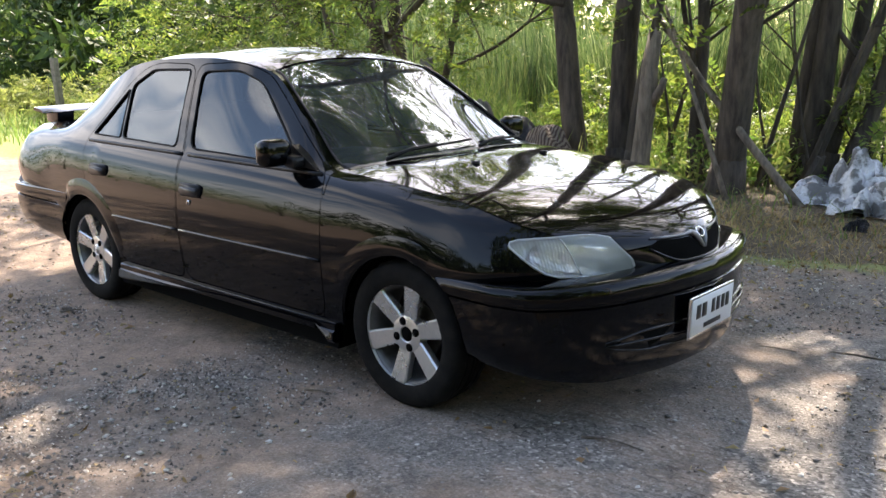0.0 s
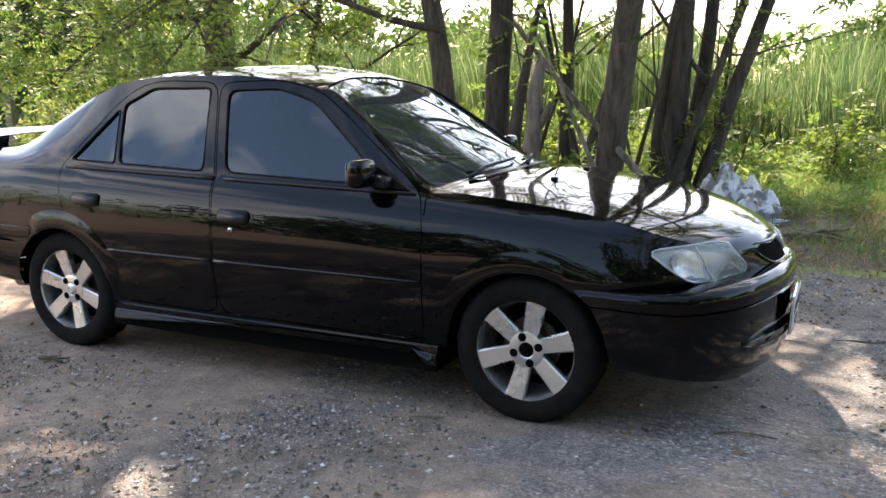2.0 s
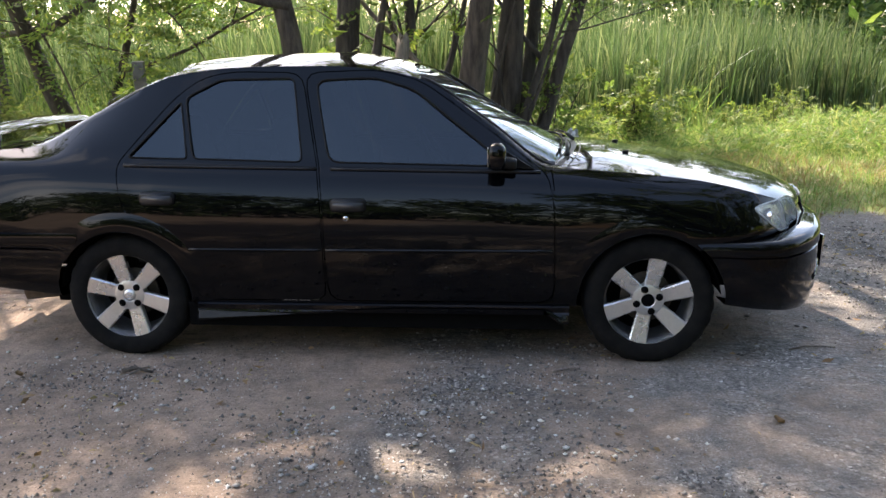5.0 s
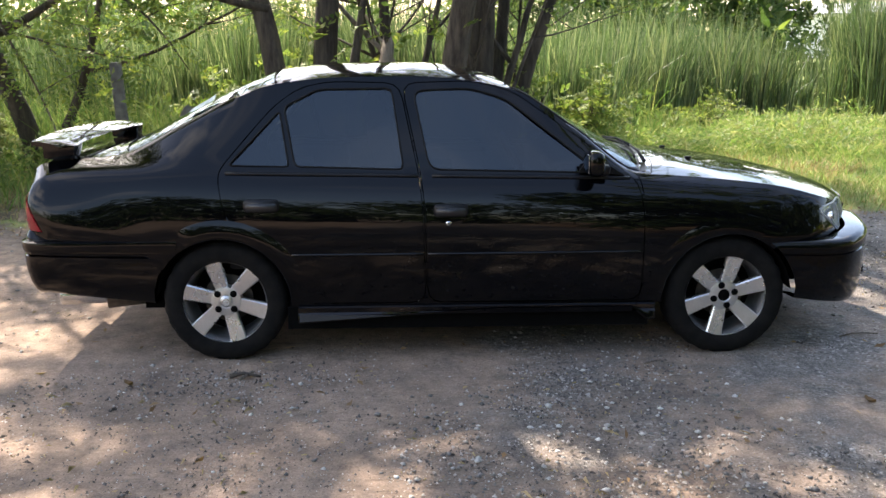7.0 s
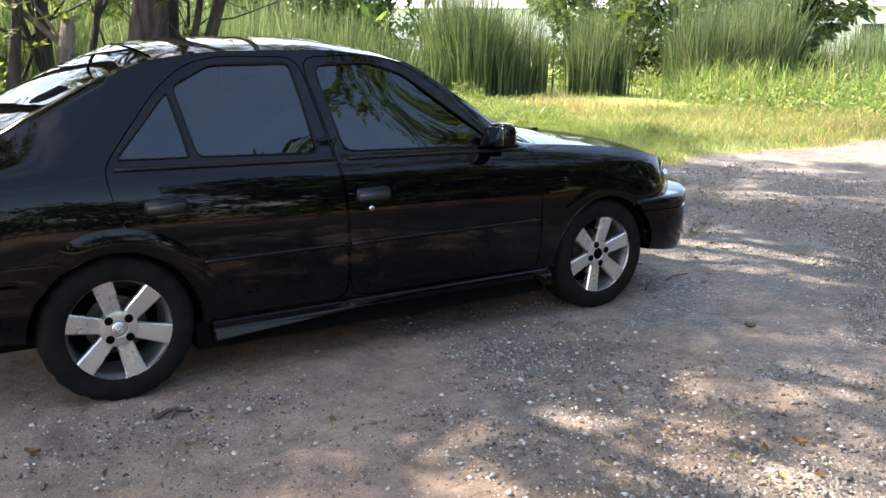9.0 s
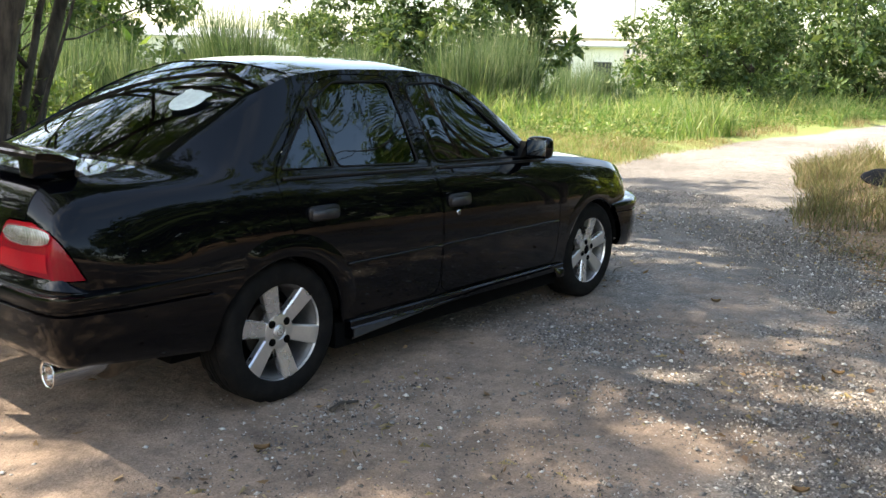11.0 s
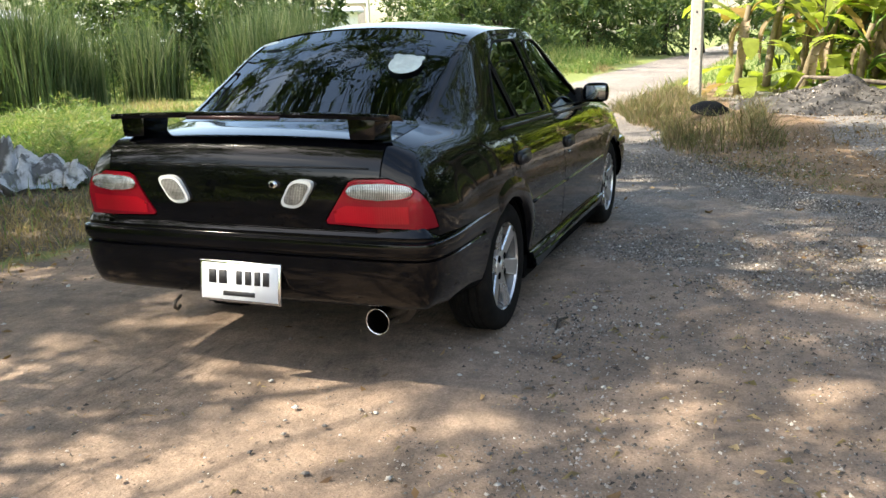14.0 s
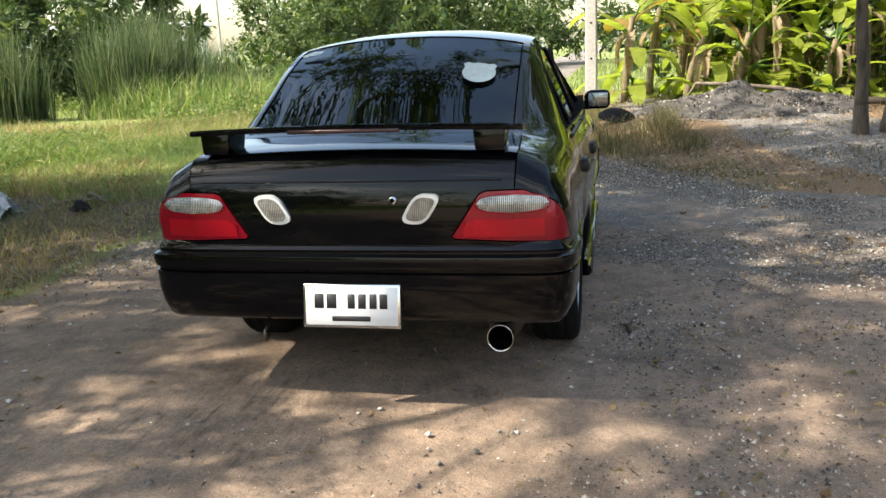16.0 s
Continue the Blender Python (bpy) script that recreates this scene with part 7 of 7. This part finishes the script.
    rings = add_lathe(bs, [(.040, .10), (.044, .09), (.049, -.10), (.051, -.104), (.049, -.107), (.0465, -.10), (.042, .08)], 36)
    for v in bs.verts:
        v.co = Vector((-.690 + v.co.y, -.518 + v.co.x, .266 + v.co.z))
    pipe = part("tail_pipe", bs, CHROME, car, "wide round chrome tail pipe")
    bs = bmesh.new()
    add_cyl(bs, (-.62, -.518, .266), (-.625, -.518, .266), .044, seg=24)
    part("pipe_core", bs, DARK, pipe)
    bs = bmesh.new()
    add_cyl(bs, (-.60, -.518, .27), (-.20, -.40, .29), .075, seg=24)
    part("silencer", bs, STEEL, car)
    bs = bmesh.new()
    add_tube(bs, [(-.80, .36, .30 + .0), (-.84, .36, .285), (-.845, .36, .262), (-.83, .36, .250), (-.81, .36, .262)], .007, 6)
    part("tow_eye", bs, STEEL, car)
    # wipers and cowl
    bs = bmesh.new()
    cols = []
    for i in range(25):
        y = -.66 + 1.32 * i / 24
        a = body_point(14.0, 3 - abs(y) / .70)
        b = body_point(14.42, 3 - abs(y) / .70)
        cols.append([bs.verts.new((a.x - .02, y, a.z - .002)), bs.verts.new((a.x + .03, y, a.z + .001)), bs.verts.new((b.x + .01, y, b.z - .012))])
    for p, q in zip(cols, cols[1:]):
        for j in range(2):
            bs.faces.new((p[j], p[j + 1], q[j + 1], q[j]))
    part("cowl_panel", bs, TRIM, car)
    for y0, y1 in ((-.42, .10), (.12, .60)):
        wp = new("wiper")
        wp.parent = car
        n = 12
        def on_screen(y, s):
            p = body_point(s, 3 - abs(y) / .66)
            return Vector((p.x + .012, y, p.z + .016))
        bs = bmesh.new()
        add_tube(bs, [on_screen(y0 + (y1 - y0) * i / n, 13.90 - .10 * i / n) for i in range(n + 1)], .006, 6)
        part("blade", bs, RUBBER, wp)
        bs = bmesh.new()
        p0 = body_point(14.15, 3 - abs(y0 - .05) / .70)
        add_tube(bs, [(p0.x, y0 - .05, p0.z + .012), on_screen(y0 + .1, 13.93) + Vector((.012, 0, .016)), on_screen((y0 + y1) / 2, 13.86) + Vector((.008, 0, .012))], [.010, .007, .005], 6)
        part("arm", bs, TRIM, wp)
    for y in (-.24, .24):
        bs = bmesh.new()
        p0 = body_point(15.6, 3 - abs(y) / .70)
        add_box(bs, (p0.x, y, p0.z + .006), (.03, .022, .012), bevel=.004)
        part("washer_jet", bs, TRIM, car)
    # bright trim line along the windscreen pillars
    for sgn in (-1, 1):
        bs = bmesh.new()
        pts = []
        for i in range(17):
            p = body_point(12 + 2 * i / 16, 2.07)
            pts.append((p.x, -sgn * p.y * -1 * -1, p.z + .002))
        add_tube(bs, pts, .005, 6)
        part("pillar_trim", bs, TRIM, car)
    # stickers on the rear glass
    def on_rear(y, t):
        lo, hi = body_point(5.2, 3 - abs(y) / .58), body_point(8, 3 - abs(y) / .56)
        s = 5.2 + 2.8 * t
        p = body_point(s, 3 - abs(y) / .57)
        return Vector((p.x - .004, y, p.z + .006))
    for lab, yc, tc, wy, wt, ears in (("white animal-head sticker on the glass", -.36, .43, .068, .095, True), ("small white torn sticker on the glass", .44, .80, .06, .035, False)):
        bs = bmesh.new()
        pts = []
        for i in range(28):
            a = 2 * math.pi * i / 28
            k = 1 + (.28 if ears and (abs(a - .75) < .2 or abs(a - 2.39) < .2) else 0) + (.15 * math.sin(5 * a) if not ears else 0)
            pts.append(bs.verts.new(on_rear(yc + wy * k * math.cos(a), tc + wt * k * math.sin(a))))
        c = bs.verts.new(on_rear(yc, tc))
        for i in range(28):
            bs.faces.new((pts[i], pts[(i + 1) % 28], c))
        part("sticker", bs, STICKER, rear_glass, lab)
    # cabin
    bs = bmesh.new()
    add_box(bs, (1.05, 0, .27), (2.9, 1.26, .10))
    add_box(bs, (2.55, 0, .45), (.9, .85, .35))
    add_box(bs, (-.5, 0, .47), (.6, .9, .22))
    add_box(bs, (1.15, 0, .205), (1.72, 1.56, .11))
    part("underbody", bs, DARK, car, smooth=False)
    bs = bmesh.new()
    add_box(bs, (1.78, 0, .77), (.42, 1.36, .24), bevel=.06, seg=3)
    add_box(bs, (1.66, -.36, .875), (.22, .36, .07), bevel=.03, seg=2)
    part("dashboard", bs, SEAT_CLOTH, car, "dark grey dashboard")
    st = new("steering_wheel")
    st.parent = car
    st.matrix_basis = pose(1.42, -.36, .86, 0, 62, 0)
    bs = bmesh.new()
    add_tube(bs, [(.185 * math.cos(t), .185 * math.sin(t), 0) for t in (2 * math.pi * i / 32 for i in range(32))], .014, 8, closed=True)
    part("steering_rim", bs, RUBBER, st)
    bs = bmesh.new()
    add_cyl(bs, (0, 0, -.02), (0, 0, .01), .06, seg=20)
    for a in (0.2, math.pi - .2, -math.pi / 2):
        add_box(bs, (.1 * math.cos(a), .1 * math.sin(a), -.003), (.17, .03, .012), rot=(0, 0, math.degrees(a)))
    part("steering_hub", bs, TRIM, st)
    for x, y in ((1.0, -.36), (1.0, .36)):
        seat = new("front_seat")
        seat.parent = car
        bs = bmesh.new()
        add_box(bs, (x + .12, y, .50), (.50, .50, .16), bevel=.05, seg=3)
        part("cushion", bs, SEAT_CLOTH, seat)
        bs = bmesh.new()
        add_box(bs, (x - .20, y, .80), (.14, .48, .60), rot=(0, -14, 0), bevel=.05, seg=3)
        part("seat_back", bs, SEAT_CLOTH, seat)
        bs = bmesh.new()
        add_box(bs, (x - .30, y, 1.14), (.10, .26, .16), rot=(0, -14, 0), bevel=.04, seg=3)
        part("headrest", bs, SEAT_CLOTH, seat)
    bs = bmesh.new()
    add_box(bs, (.22, 0, .48), (.48, 1.28, .18), bevel=.05, seg=3)
    add_box(bs, (-.06, 0, .74), (.16, 1.28, .55), rot=(0, -20, 0), bevel=.05, seg=3)
    add_box(bs, (-.36, 0, .93), (.42, 1.18, .03), bevel=.01)
    part("rear_bench", bs, SEAT_CLOTH, car)
    bm.free()
    draw_in(car)
    for x in (0, WHEELBASE):
        for sgn in (-1, 1):
            build_wheel(car, x, sgn, x == 0)
    return car


def ribbed_lens():
    """Clear ribbed plastic over a dull reflector."""
    m = Nodes("clear_ribbed_lens").set(Roughness=0.12, Metallic=0.5, Coat_Weight=0.7)
    w = m.n.new("ShaderNodeTexWave")
    w.bands_direction = 'Y'
    w.inputs["Scale"].default_value = 48
    m.link(m.coord(), w.inputs["Vector"])
    w2 = m.n.new("ShaderNodeTexWave")
    w2.bands_direction = 'Z'
    w2.inputs["Scale"].default_value = 30
    m.link(m.coord(), w2.inputs["Vector"])
    facet = m.mix(0.3, w.outputs[0], w2.outputs[0], 'MULTIPLY')
    blot = m.ramp(m.noise(26, 3), (0.35, 0.45), (0.65, 1.0))
    m.color(m.mix(1.0, m.ramp(facet, (0.05, (0.16, 0.16, 0.155)), (0.40, (0.30, 0.30, 0.29)), (0.9, (0.62, 0.62, 0.60))), blot, 'MULTIPLY'))
    m.bump(w.outputs[0], 0.4, 0.004)
    return m.mat


LAMP_CLEAR = ribbed_lens()
LAMP_WHITE = plain("clear_lamp_rim", (0.72, 0.73, 0.72), 0.2, 0.15, var=0.08, bump=0.0)
LAMP_RIM = plain("lamp_rim_plastic", (0.45, 0.46, 0.47), 0.3, 0.2, var=0.1, bump=0.0)
BADGE = plain("dull_grey_lacquer", (0.26, 0.26, 0.28), 0.30, 0.4, var=0.1)
BRAKE_STRIP = plain("dull_red_strip", (0.035, 0.012, 0.012), 0.35, var=0.25, scale=150, bump=0.2)
car = build_car()
